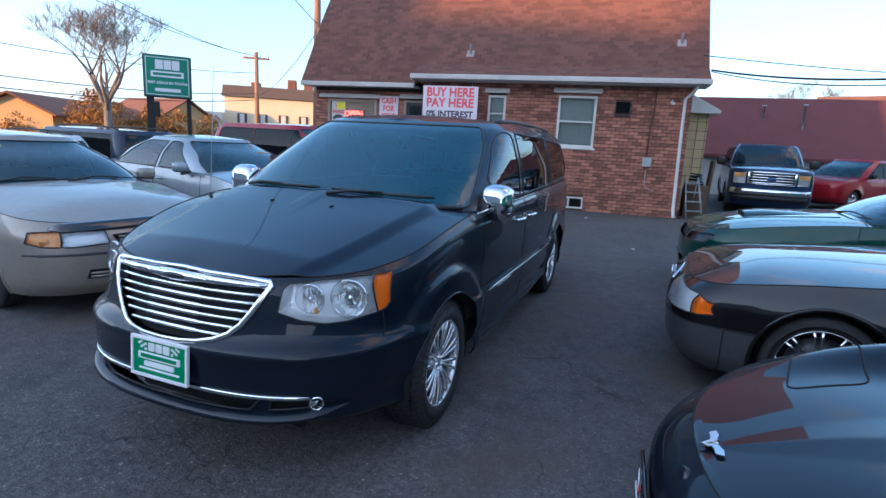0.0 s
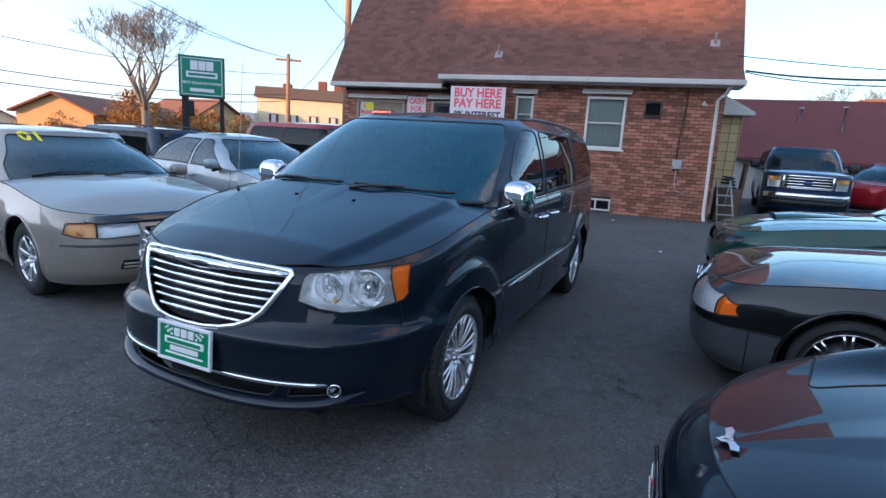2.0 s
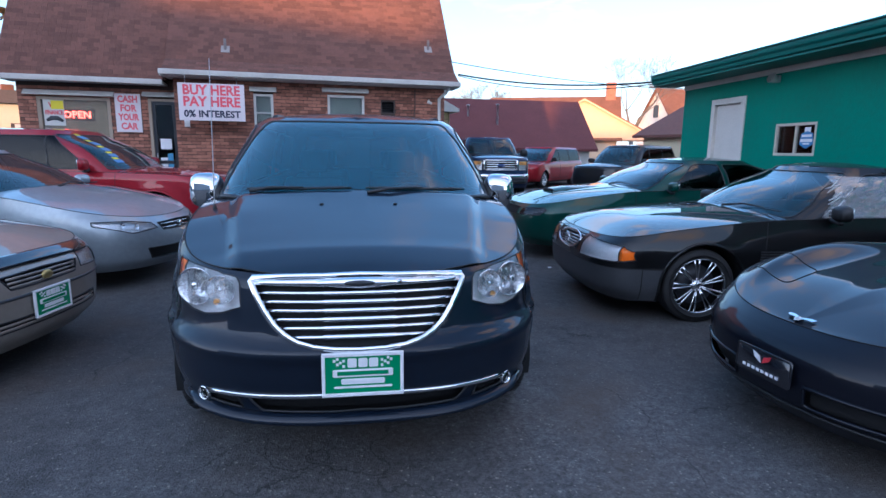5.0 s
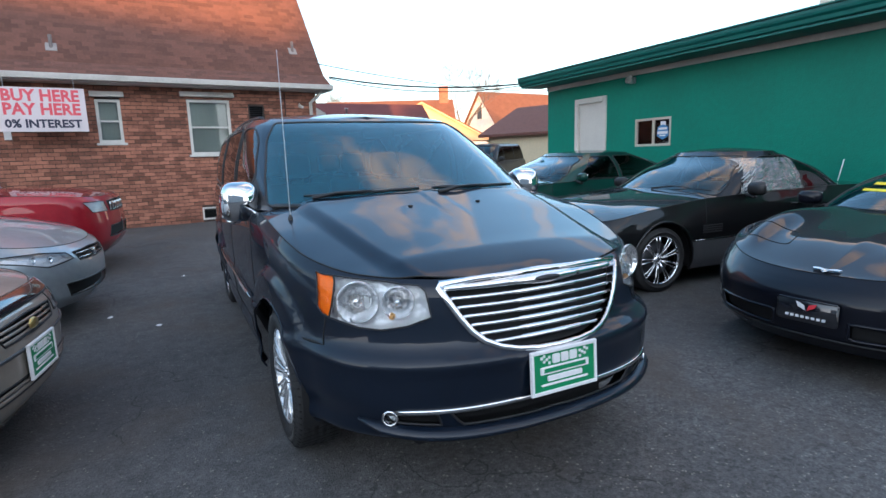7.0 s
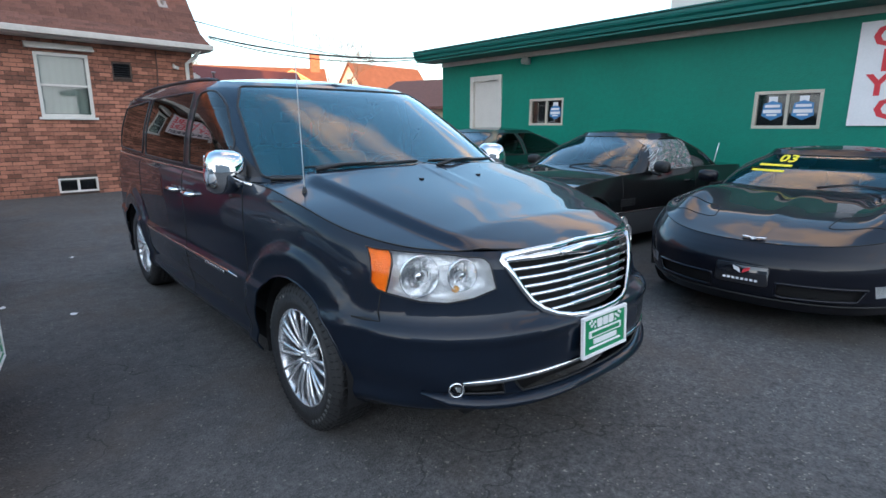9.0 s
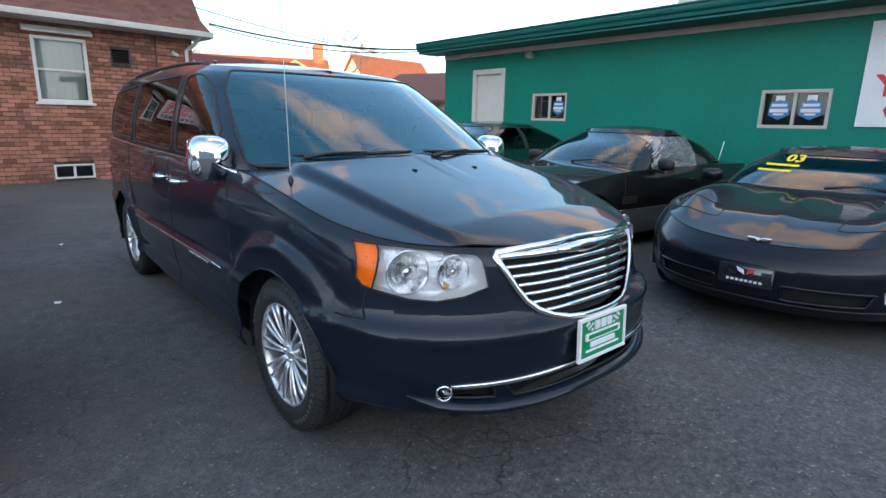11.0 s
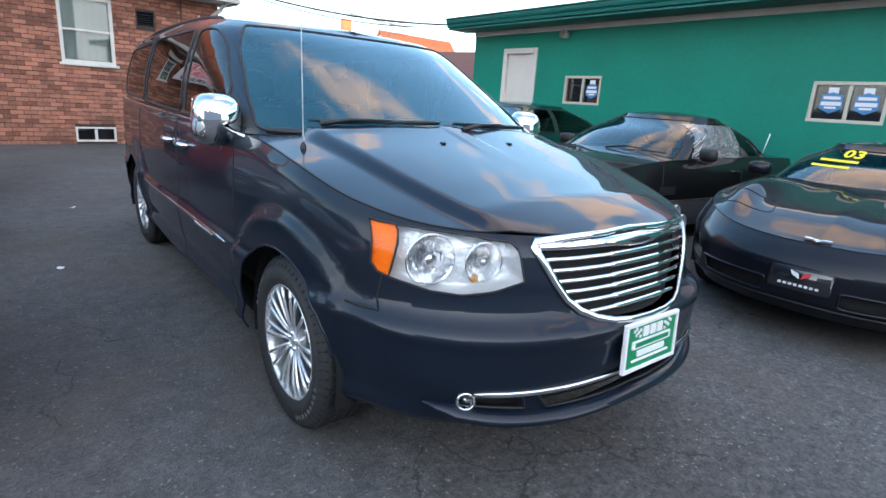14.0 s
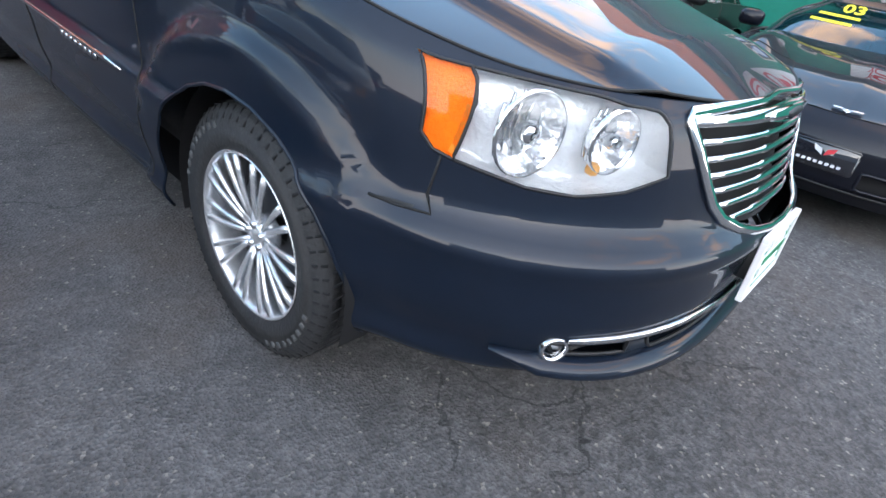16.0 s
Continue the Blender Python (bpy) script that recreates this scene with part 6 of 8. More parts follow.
bs_spec = suv(L=4.9, W=0.95, wb=2.9, R=0.36, H=1.80, belt=1.08)
gs_spec = suv(L=4.8, W=0.94, wb=2.85, R=0.35, H=1.70, belt=1.04, hood_f=0.92, hood_c=1.07)
P_BLUE = paint("blue", (0.018, 0.028, 0.055), metal=0.4)
P_GREYSUV = paint("slate", (0.035, 0.045, 0.065), metal=0.4)
for nm, sp, x, y, pt, lab in (("white_suv", ws_spec, -11.6, 3.60, P_WHITE, "white sport utility car with tinted rear glass"), ("blue_suv", bs_spec, -12.3, 6.25, P_BLUE, "dark blue sport utility car with roof rails"), ("grey_suv", gs_spec, -11.4, 1.35, P_GREYSUV, "slate grey sport utility car with roof rails")):
    for c in range(len(sp["cuts"])):
        t_ = sp["cuts"][c]
        if t_[5] is None:
            sp["cuts"][c] = (*t_[:5], pt, t_[6])
    ob, _ = vehicle(nm, sp, pose(x, y, -0.36, 0, 0, -90), pt, lab, "suv")
    for s_ in (1, -1):
        rr = [(s_ * 0.60, 1.45 + 2.0 * (t + 1) / 2, sp["roof_z"][1][1] + 0.02 - 0.05 * t ** 4) for t in np.linspace(-1, 1, 11)]
        part("roof_rail", tube(rr, 0.016, 6), M_BLACK, ob)


# ---------------------------------------------------------------- vehicles: trim and small parts
def glass_text(root, glass_skin, words, size, cx, cz, ink, turn=0.0, squash=1.0):
    """Lettering painted on a windscreen, laid on to its curve."""
    bmx = text_bm(words, size, 0.0, size * 0.03)
    bmx.transform(pose(0, 0, 0, 0, turn, 0))
    for v in bmx.verts:
        x, z = v.co.x + cx, v.co.z * squash + cz
        v.co = glass_skin.front(x, z, 0.006)
    return part("windscreen_writing", bmx, ink, root, "", False)


def glass_bar(root, glass_skin, x0, x1, z0, z1, ink):
    n = 6
    bmx = bmesh.new()
    lo = [bmx.verts.new(glass_skin.front(x0 + (x1 - x0) * i / n, z0, 0.006)) for i in range(n + 1)]
    hi = [bmx.verts.new(glass_skin.front(x0 + (x1 - x0) * i / n, z1, 0.006)) for i in range(n + 1)]
    for i in range(n):
        bmx.faces.new((lo[i], lo[i + 1], hi[i + 1], hi[i]))
    return part("windscreen_mark", bmx, ink, root, "", False)


def front_bars(root, sk, zs, half, material, r=0.007, back=-0.01, name="grille_bar"):
    for z in zs:
        w = half(z) if callable(half) else half
        pts = [sk.front(x, z, back) for x in np.linspace(-w, w, 9)]
        part(name, tube(pts, r, 6, flat=0.6, up=(0, -1, 0)), material, root)


def flank_strip(root, sk, y0, y1, z, r, material, name="side_strip", out=0.004, flat=0.4):
    for s in (1, -1):
        pts = [sk.flank(y, z, s, out) for y in np.linspace(y0, y1, 14)]
        part(name, tube(pts, r, 6, flat=flat, up=(s, 0, 0)), material, root)


def handles(root, sk, ys, z, material):
    for s in (1, -1):
        for y in ys:
            p = sk.flank(y, z, s)
            part("door_handle", tube([p + Vector((-s * 0.01, -0.08, 0)), p + Vector((s * 0.022, -0.06, 0)), p + Vector((s * 0.024, 0.06, 0)), p + Vector((-s * 0.01, 0.08, 0))], 0.012, 6), material, root)


M_GUARD = mat("smoked_plastic", (0.012, 0.013, 0.018), rough=0.12, coat=1.0)
# tan saloon
sk, gk = Skin(tan_made["tree_f"]), Skin(tan_made["glass"])
pts = [sk.front(x, 0.680, 0.008) + Vector((0, 0.04, 0.055 - 0.02 * (x / 0.7) ** 2)) for x in np.linspace(-0.70, 0.70, 19)]
part("bonnet_guard", tube(pts, [0.01] + [0.045] * 17 + [0.01], 8, flat=0.18, up=(0, -0.75, 0.65)), M_GUARD, tan_car, "dark smoked bonnet guard")
front_bars(tan_car, sk, (0.590, 0.615, 0.640), 0.29, P_TAN, 0.008, 0.0)
part("grille_emblem", lathe([(-0.012, 0.001), (-0.012, 0.03), (0.0, 0.036)], 16, axis="y", m=Matrix.Translation(sk.front(0, 0.617, 0.012)) @ Matrix.Diagonal((1.3, 1, 0.8, 1))), mat("gold_badge", (0.55, 0.42, 0.16), rough=0.3, metal=0.8), tan_car)
dealer_plate(tan_car, Matrix.Translation(sk.front(0, 0.455, 0.02)))
front_bars(tan_car, sk, (0.345, 0.372), 0.50, P_TAN, 0.010, 0.0, "intake_bar")
pts = [sk.front(x, 0.525, 0.004) for x in np.linspace(-0.84, 0.84, 25)]
part("bumper_strip", tube(pts, 0.010, 6, flat=0.6, up=(0, -1, 0)), M_CLAD, tan_car)
flank_strip(tan_car, sk, 0.40, 2.28, 0.50, 0.020, P_TAN, "door_moulding", 0.006)
flank_strip(tan_car, sk, 0.38, 2.30, 0.22, 0.018, M_CLAD, "sill_moulding", 0.0)
handles(tan_car, sk, (1.48, 2.35), 0.80, P_TAN)
for s in (1, -1):
    q = sk.front(s * 0.735, 0.625, -0.022)
    part("amber_bulb", lathe([(0.01, 0.030), (-0.006, 0.030), (-0.012, 0.001)], 14, axis="y", m=Matrix.Translation(q) @ pose(0, 0, 0, 0, 0, s * 30)), M_AMBER_BACK, tan_car)
glass_text(tan_car, gk, "01", 0.19, -0.34, 1.285, M_YELLOW, 0, 0.62)
wiper(tan_car, (-0.05, 0.36, 0.965), (0.46, 0.46, 0.985), 0)
wiper(tan_car, (-0.60, 0.50, 0.96), (-0.12, 0.44, 0.99), 0)
# silver saloon
sk = Skin(silver_made["tree_f"])
front_bars(silver_car, sk, (0.585, 0.625), 0.29, M_DULLCHROME, 0.008, -0.005)
part("grille_emblem", box(-0.045, -0.006, -0.035, 0.045, 0.006, 0.035, 0.008, m=Matrix.Translation(sk.front(0, 0.605, 0.012))), M_CHROME, silver_car)
handles(silver_car, sk, (1.48, 2.38), 0.82, P_SILVER)
wiper(silver_car, (-0.05, 0.36, 0.99), (0.46, 0.46, 1.01), 0)
for s in (1, -1):
    for x, z, r in ((0.55, 0.625, 0.034), (0.66, 0.645, 0.034)):
        part("lamp_reflector", lathe([(0.03, 0.004), (0.01, r * 0.8), (-0.006, r)], 18, axis="y", m=Matrix.Translation(sk.front(s * x, z, -0.03))), M_CHROME, silver_car)
# red suv
sk, gk = Skin(redsuv_made["tree_f"]), Skin(redsuv_made["glass"])
for x in np.linspace(-0.36, 0.36, 7):
    p = sk.front(x, 0.855, 0.0)
    part("grille_slot", box(-0.035, -0.012, -0.055, 0.035, 0.006, 0.055, 0.012, m=Matrix.Translation(p)), M_CHROME, redsuv)
M_STICK = mat("blue_windscreen_sticker", (0.10, 0.22, 0.45), rough=0.6)
for i in range(5):
    x0, z0 = -0.62 + 0.045 * i, 1.20 + 0.085 * i
    glass_bar(redsuv, gk, x0, x0 + 0.13, z0, z0 + 0.045, M_STICK)
    glass_bar(redsuv, gk, x0 + 0.02, x0 + 0.11, z0 + 0.05, z0 + 0.075, M_YELLOW)
flank_strip(redsuv, sk, -0.35, 2.5, 0.44, 0.02, M_BLACK, "sill_moulding", 0.0)
handles(redsuv, sk, (1.30, 2.28), 0.98, P_RED)
# pickup truck
sk = Skin(truck_made["tree_f"])
bm = tube([sk.front(x, 0.66, 0.05) for x in np.linspace(-0.93, 0.93, 15)], 0.082, 10, flat=0.45, up=(0, -1, 0))
part("chrome_bumper", bm, M_CHROME, truck)
part("bumper_valance", tube([sk.front(x, 0.50, 0.03) for x in np.linspace(-0.88, 0.88, 15)], 0.07, 8, flat=0.4, up=(0, -1, 0)), M_BLACK, truck)
front_bars(truck, sk, (0.90, 0.97, 1.04, 1.11), 0.54, M_CHROME, 0.020, 0.0)
for a in ((-0.57, 0.86, -0.51, 1.18), (0.51, 0.86, 0.57, 1.18), (-0.51, 1.15, 0.51, 1.20), (-0.51, 0.85, 0.51, 0.88)):
    p = sk.front((a[0] + a[2]) / 2, (a[1] + a[3]) / 2, 0.02)
    part("grille_surround", box(a[0], p.y - 0.02, a[1], a[2], p.y + 0.02, a[3], 0.01), M_CHROME, truck)
part("grille_emblem", lathe([(-0.02, 0.001), (-0.02, 0.09), (0, 0.10)], 20, axis="y", m=Matrix.Translation(sk.front(0, 1.01, 0.02)) @ Matrix.Diagonal((1.3, 1, 0.5, 1))), mat("blue_badge", (0.03, 0.06, 0.2), rough=0.3), truck)
for s in (1, -1):
    q = sk.front(s * 0.74, 1.08, -0.02)
    part("lamp_amber", box(-0.13, -0.005, -0.05, 0.13, 0.01, 0.06, 0.01, m=Matrix.Translation(q)), M_AMBER_BACK, truck)
# green coupe
sk = Skin(coupe_made["tree_f"])
sc = [sk.top(x, -0.35 + 0.10 * (x / 0.2) ** 2, 0.02) for x in np.linspace(-0.20, 0.20, 9)]
bm = bmesh.new()
rows = []
for k, (dy, hz) in enumerate(((0.0, 0.045), (0.2, 0.042), (0.5, 0.02), (0.75, -0.004))):
    rows.append([bm.verts.new(sk.top(x, -0.35 + dy, hz * (1 - (x / 0.24) ** 4))) for x in np.linspace(-0.22, 0.22, 11)])
for a_, b_ in zip(rows, rows[1:]):
    for i in range(10):
        bm.faces.new((a_[i], a_[i + 1], b_[i + 1], b_[i]))
part("bonnet_scoop", bm, P_GREEN, coupe_car)
part("scoop_mouth", box(-0.19, -0.004, -0.02, 0.19, 0.004, 0.018, 0.0, m=Matrix.Translation(sk.top(0, -0.355, 0.02))), M_VOID, coupe_car)
for s in (1, -1):
    part("scoop_line", tube([sk.top(s * (0.34 + 0.1 * t), -0.7 + 1.2 * t, 0.002) for t in np.linspace(0, 1, 8)], 0.008, 6, flat=0.6, up=(0, 0, 1)), P_GREEN, coupe_car)
handles(coupe_car, sk, (1.75,), 0.80, P_GREEN)
wiper(coupe_car, (0.05, 0.58, 0.985), (0.5, 0.68, 1.0), 0)
flank_strip(coupe_car, sk, 0.45, 2.1, 0.40, 0.018, P_GREEN, "door_moulding", 0.004)
# black convertible
sk, gk = Skin(convert_made["tree_f"]), Skin(convert_made["glass"])
front_bars(convert_car, sk, np.linspace(0.55, 0.67, 6), lambda z: 0.27 + 0.35 * (z - 0.54), M_CHROME, 0.006, -0.005)
c0 = sk.front(0, 0.61, 0.015)
part("star_badge", tube([c0 + Vector((0.055 * math.cos(a), 0, 0.055 * math.sin(a))) for a in np.linspace(0, 2 * math.pi, 25)[:-1]], 0.006, 6, closed=True), M_CHROME, convert_car)
for a in (90, 210, 330):
    part("badge_spoke", rod(c0, c0 + Vector((0.055 * math.cos(math.radians(a)), 0, 0.055 * math.sin(math.radians(a)))), 0.006, 6), M_CHROME, convert_car)
part("grille_surround", tube([sk.front(0.30 * math.cos(a) * (1.05 if math.sin(a) > 0 else 0.95), 0.61 + 0.075 * math.sin(a), 0.004) for a in np.linspace(0, 2 * math.pi, 33)[:-1]], 0.010, 6, closed=True), M_CHROME, convert_car)
flank_strip(convert_car, sk, 0.40, 2.12, 0.475, 0.007, M_DULLCHROME, "cladding_strip", 0.003)
handles(convert_car, sk, (1.85,), 0.76, P_BLACK)
for s in (1, -1):
    for i in range(4):
        p = sk.flank(0.62, 0.55 + 0.022 * i, s, 0.003)
        part("fender_vent", box(-0.006, -0.13, -0.006, 0.006, 0.13, 0.006, 0.002, m=Matrix.Translation(p)), M_BLACK, convert_car, "", False)
wiper(convert_car, (0.05, 0.64, 0.935), (0.5, 0.76, 0.955), 0)
M_SHEET = glass("plastic_sheet", (0.80, 0.84, 0.84), 2.2, 0.14, veil=0.22, veil_colour=(0.75, 0.78, 0.78))
rnd = random.Random(9)
bm = bmesh.new()
nn = 14
grid_ = []
for j in range(nn + 1):
    z = 0.87 + 0.37 * j / nn
    row = []
    for i in range(nn + 1):
        y = 1.02 + 0.34 * j / nn + (0.98 - 0.34 * j / nn) * i / nn
        h = gk.hit((4, y, z), (-1, 0, 0))
        x = h[0].x if h else 0.72
        row.append(bm.verts.new((x + 0.008 + rnd.uniform(0, 0.022), y, z)))
    grid_.append(row)
for a_, b_ in zip(grid_, grid_[1:]):
    for i in range(nn):
        bm.faces.new((a_[i], a_[i + 1], b_[i + 1], b_[i]))
part("plastic_sheet", bm, M_SHEET, convert_car, "crumpled clear plastic taped over a window", False)
M_TAPE = mat("white_tape", (0.6, 0.6, 0.6), rough=0.4)
for k in range(9):
    y, z = 1.06 + 0.1 * rnd.random() + 0.025 * k, 0.92 + 0.03 * k
    h = gk.hit((4, y, z), (-1, 0, 0))
    x = (h[0].x if h else 0.72) + 0.03
    part("tape_strip", tube([(x, y - 0.05, z - 0.03), (x + 0.006, y, z + rnd.uniform(-0.03, 0.03)), (x, y + 0.06, z + 0.04)], 0.007, 4, flat=0.2, up=(1, 0, 0)), M_TAPE, convert_car)
part("aerial", tube([(0.62, 2.95, 0.93), (0.64, 3.0, 1.18)], 0.006, 6), M_SIGNWHITE, convert_car)
# sports car
sk, gk = Skin(sports_made["tree_f"]), Skin(sports_made["glass"])
pl = part("nose_plate", box(-0.165, -0.012, -0.068, 0.165, 0.0, 0.068, 0.012, m=Matrix.Translation(sk.front(0, 0.42, 0.012))), M_GUARD, sports, "black show plate with a winged flag shape")
c0 = sk.front(0, 0.445, 0.027)
for s, mm in ((-1, M_SIGNWHITE), (1, M_RED_INK)):
    part("flag_shape", prism([(s * 0.004, -0.02), (s * 0.012, 0.012), (s * 0.055, 0.028), (s * 0.045, 0.002)], -0.003, 0.0, "y", bm=None), mm, pl, "", False, Matrix.Translation(c0))
for i in range(8):
    part("lettering_bar", box(-0.11 + 0.028 * i, -0.003, -0.066, -0.092 + 0.028 * i, 0, -0.052), M_SIGNWHITE, pl, "", False, Matrix.Translation(c0))
c0 = sk.top(0, -0.80, 0.006)
badge = part("nose_badge", lathe([(-0.002, 0.001), (-0.002, 0.020), (0.003, 0.022)], 18, axis="z"), M_DULLCHROME, sports, "silver badge with two crossed flags", True, Matrix.Translation(c0) @ pose(0, 0, 0.002, 12))
for s in (-1, 1):
    part("badge_flag", prism([(s * 0.006, -0.004), (s * 0.018, 0.020), (s * 0.048, 0.030), (s * 0.078, 0.026), (s * 0.066, 0.004), (s * 0.036, 0.004)], 0.002, 0.006, "z"), M_DULLCHROME, badge, "", False)
    part("badge_staff", rod((0, -0.030, 0.003), (s * 0.020, 0.024, 0.003), 0.003, 6), M_DULLCHROME, badge)
glass_text(sports, gk, "03", 0.17, -0.34, 1.085, M_YELLOW, 0, 0.5)
for i in range(2):
    glass_bar(sports, gk, -0.56 - 0.03 * i, -0.26 - 0.03 * i, 1.02 - 0.045 * i, 1.037 - 0.045 * i, M_YELLOW)
wiper(sports, (0.05, 0.66, 0.88), (0.5, 0.78, 0.90), 0)
pts = [sk.front(x, 0.265, 0.004) for x in np.linspace(-0.78, 0.78, 19)]
part("chin_strip", tube(pts, 0.009, 6, flat=0.7, up=(0, 0, 1)), M_BLACK, sports)


# ---------------------------------------------------------------- house: fittings
def window_set(name, m, w, h, label, bars=1, frame_m=M_WHITE, t=0.06, sill=True, curtain=None, pane_m=None):
    """A framed window, outer face towards -y, origin at the lower left corner."""
    root = empty(name, m, label, "window", kind="structure")
    bm = bmesh.new()
    for a in ((0, 0, w, t), (0, h - t, w, h), (0, t, t, h - t), (w - t, t, w, h - t)):
        box(a[0], -0.03, a[1], a[2], 0.05, a[3], 0.004, bm)
    part("window_frame", bm, frame_m, root, "", False)
    if bars == 1:
        part("meeting_rail", box(t, -0.015, h * 0.5 - 0.02, w - t, 0.04, h * 0.5 + 0.02, 0.003), frame_m, root, "", False)
        panes = [(t, t, w - t, h * 0.5 - 0.02), (t, h * 0.5 + 0.02, w - t, h - t)]
    elif bars == 2:
        part("mullion", box(w / 2 - 0.022, -0.015, t, w / 2 + 0.022, 0.04, h - t, 0.003), frame_m, root, "", False)
        panes = [(t, t, w / 2 - 0.022, h - t), (w / 2 + 0.022, t, w - t, h - t)]
    else:
        panes = [(t, t, w - t, h - t)]
    for p in panes:
        part("pane", box(p[0], 0.012, p[1], p[2], 0.016, p[3]), pane_m or M_WINDOW, root, "", False)
    if sill:
        part("window_sill", box(-0.05, -0.08, -0.05, w + 0.05, 0.05, 0.0, 0.006), frame_m, root, "", False)
    if curtain:
        bm = bmesh.new()
        n = 24
        top = [bm.verts.new((t + (w - 2 * t) * i / n, 0.10 + 0.004 * math.sin(i * 1.7), h - t)) for i in range(n + 1)]
        bot = [bm.verts.new((t + (w - 2 * t) * i / n, 0.10 + 0.004 * math.sin(i * 1.7), h * curtain)) for i in range(n + 1)]
        for i in range(n):
            bm.faces.new((top[i], top[i + 1], bot[i + 1], bot[i]))
        part("blind", bm, mat("window_blind", (0.74, 0.71, 0.63), rough=0.8, vary=0.06, scale=8), root)
    return root


def on_front(x, z, y=0.0):
    return HOUSE @ pose(x, y, z)


window_set("window_1", on_front(W3[0], W3[1], 0.03), W3[2] - W3[0], W3[3] - W3[1], "white sash window in the brick wall", 1, curtain=0.06)
window_set("window_2", on_front(W2[0], W2[1], 0.03), W2[2] - W2[0], W2[3] - W2[1], "narrow white sash window in the brick wall", 1, curtain=0.08)
window_set("window_3", on_front(BASE[0], BASE[1], 0.02), BASE[2] - BASE[0], BASE[3] - BASE[1], "small white cellar window near the ground", 2, t=0.035, sill=False)
shop = window_set("window_4", on_front(SHOP[0], SHOP[1], 0.38), SHOP[2] - SHOP[0], SHOP[3] - SHOP[1], "large shop window with stickers and a lit sign", 0, mat("tan_frame", (0.36, 0.29, 0.22), rough=0.6, vary=0.1), t=0.07, curtain=0.03, pane_m=M_SHOPGLASS)
hood_w = -SHOP[0] + SHOP[2]
for x0, x1, z, y, nm in ((W3[0] - 0.13, W3[2] + 0.10, W3[3] + 0.06, 0.0, "window_hood"), (W2[0] - 0.08, W2[2] + 0.08, W2[3] + 0.05, 0.0, "window_hood"), (SHOP[0] - 0.22, SHOP[2] + 0.10, SHOP[3] + 0.03, 0.35, "shop_window_hood"), (DOOR[0] - 0.10, DOOR[2] + 0.06, DOOR[3] + 0.04, 0.35, "door_hood")):
    bm = prism([(0.02, 0.0), (-0.13, 0.0), (-0.13, 0.02), (-0.02, 0.115), (0.02, 0.115)], 0, x1 - x0, "x")
    thing(nm, bm, M_WHITE, "white metal hood over an opening", "trim", kind="structure", m=on_front(x0, z, y))
# square vent
vent = empty("wall_vent", on_front(VENT[0], VENT[1], 0.02), "dark square ventilator in the brick wall", "vent")
vw = VENT[2] - VENT[0]
bm = bmesh.new()
for a in ((0, 0, vw, 0.03), (0, 0.30, vw, 0.33), (0, 0.03, 0.03, 0.30), (vw - 0.03, 0.03, vw, 0.30)):
    box(a[0], -0.03, a[1], a[2], 0.04, a[3], 0.003, bm)
part("frame", bm, mat("vent_brown", (0.055, 0.040, 0.034), rough=0.7, vary=0.2), vent, "", False)
part("backing", box(0.02, 0.05, 0.02, vw - 0.02, 0.06, 0.31), M_VOID, vent, "", False)
for i in range(6):
    part("slat", box(0.03, -0.006, -0.003, vw - 0.03, 0.035, 0.003, 0, m=pose(0, 0.012, 0.055 + i * 0.045, 35)), M_ALLOY_DARK, vent, "", False)
# electric box with conduit
eb = empty("meter_box", on_front(-0.83, 1.30, -0.0), "grey electrical box with conduit on the brick wall", "electrical box")
part("box", box(-0.10, -0.10, -0.11, 0.10, 0.0, 0.11, 0.012), M_STEEL, eb, "", False)
part("conduit", tube([(-0.02, -0.04, 0.10), (-0.02, -0.035, 0.7), (0.03, -0.03, 1.3), (0.03, -0.03, 1.7)], 0.016, 8), mat("brown_conduit", (0.09, 0.045, 0.035), rough=0.7), eb)
part("lead", tube([(0.0, -0.04, -0.11), (0.0, -0.03, -0.45), (0.05, -0.03, -0.62), (0.25, -0.025, -0.68)], 0.008, 6), M_STEEL, eb)
cm = empty("security_camera", on_front(-0.43, 2.70, 0.0), "small white security camera under the eave", "camera")
part("bracket", rod((0, 0.01, 0.05), (0, -0.05, 0.02), 0.02, 8), M_WHITE, cm)
part("housing", lathe([(-0.12, 0.001), (-0.12, 0.034), (0.03, 0.038), (0.04, 0.001)], 16, axis="y", m=pose(0, -0.04, -0.01, 14, 0, 15)), M_WHITE, cm)
# downpipe
dp = tube([(0.02, -0.40, 3.06), (-0.02, -0.20, 2.92), (-0.16, -0.06, 2.78), (-0.14, -0.05, 1.5), (-0.11, -0.05, 0.22), (-0.10, -0.10, 0.08), (-0.10, -0.20, 0.05)], 0.042, 8, flat=0.75)
thing("downpipe", dp, M_WHITE, "white downpipe at the corner of the brick house", "downpipe", smooth=True, m=HOUSE)
# roof stacks
for x, d in ((-5.4, 0.72), (-0.33, 0.95)):
    r = empty("roof_stack", HOUSE @ pose(x, -OV + d, roof_z(d) + 0.02), "grey vent stack on the shingle roof", "vent pipe")
    part("pipe", lathe([(-0.25, 0.033), (0.24, 0.033), (0.24, 0.026), (0.1, 0.026)], 14, axis="z"), mat("weathered_pipe", (0.16, 0.13, 0.12), rough=0.7, vary=0.2, scale=12), r)
    part("flashing", box(-0.10, -0.11, -0.010, 0.10, 0.11, 0.010, 0.006, m=pose(0, 0, 0, 52)), mat("pale_flashing", (0.30, 0.27, 0.25), rough=0.6, vary=0.15), r, "", False)
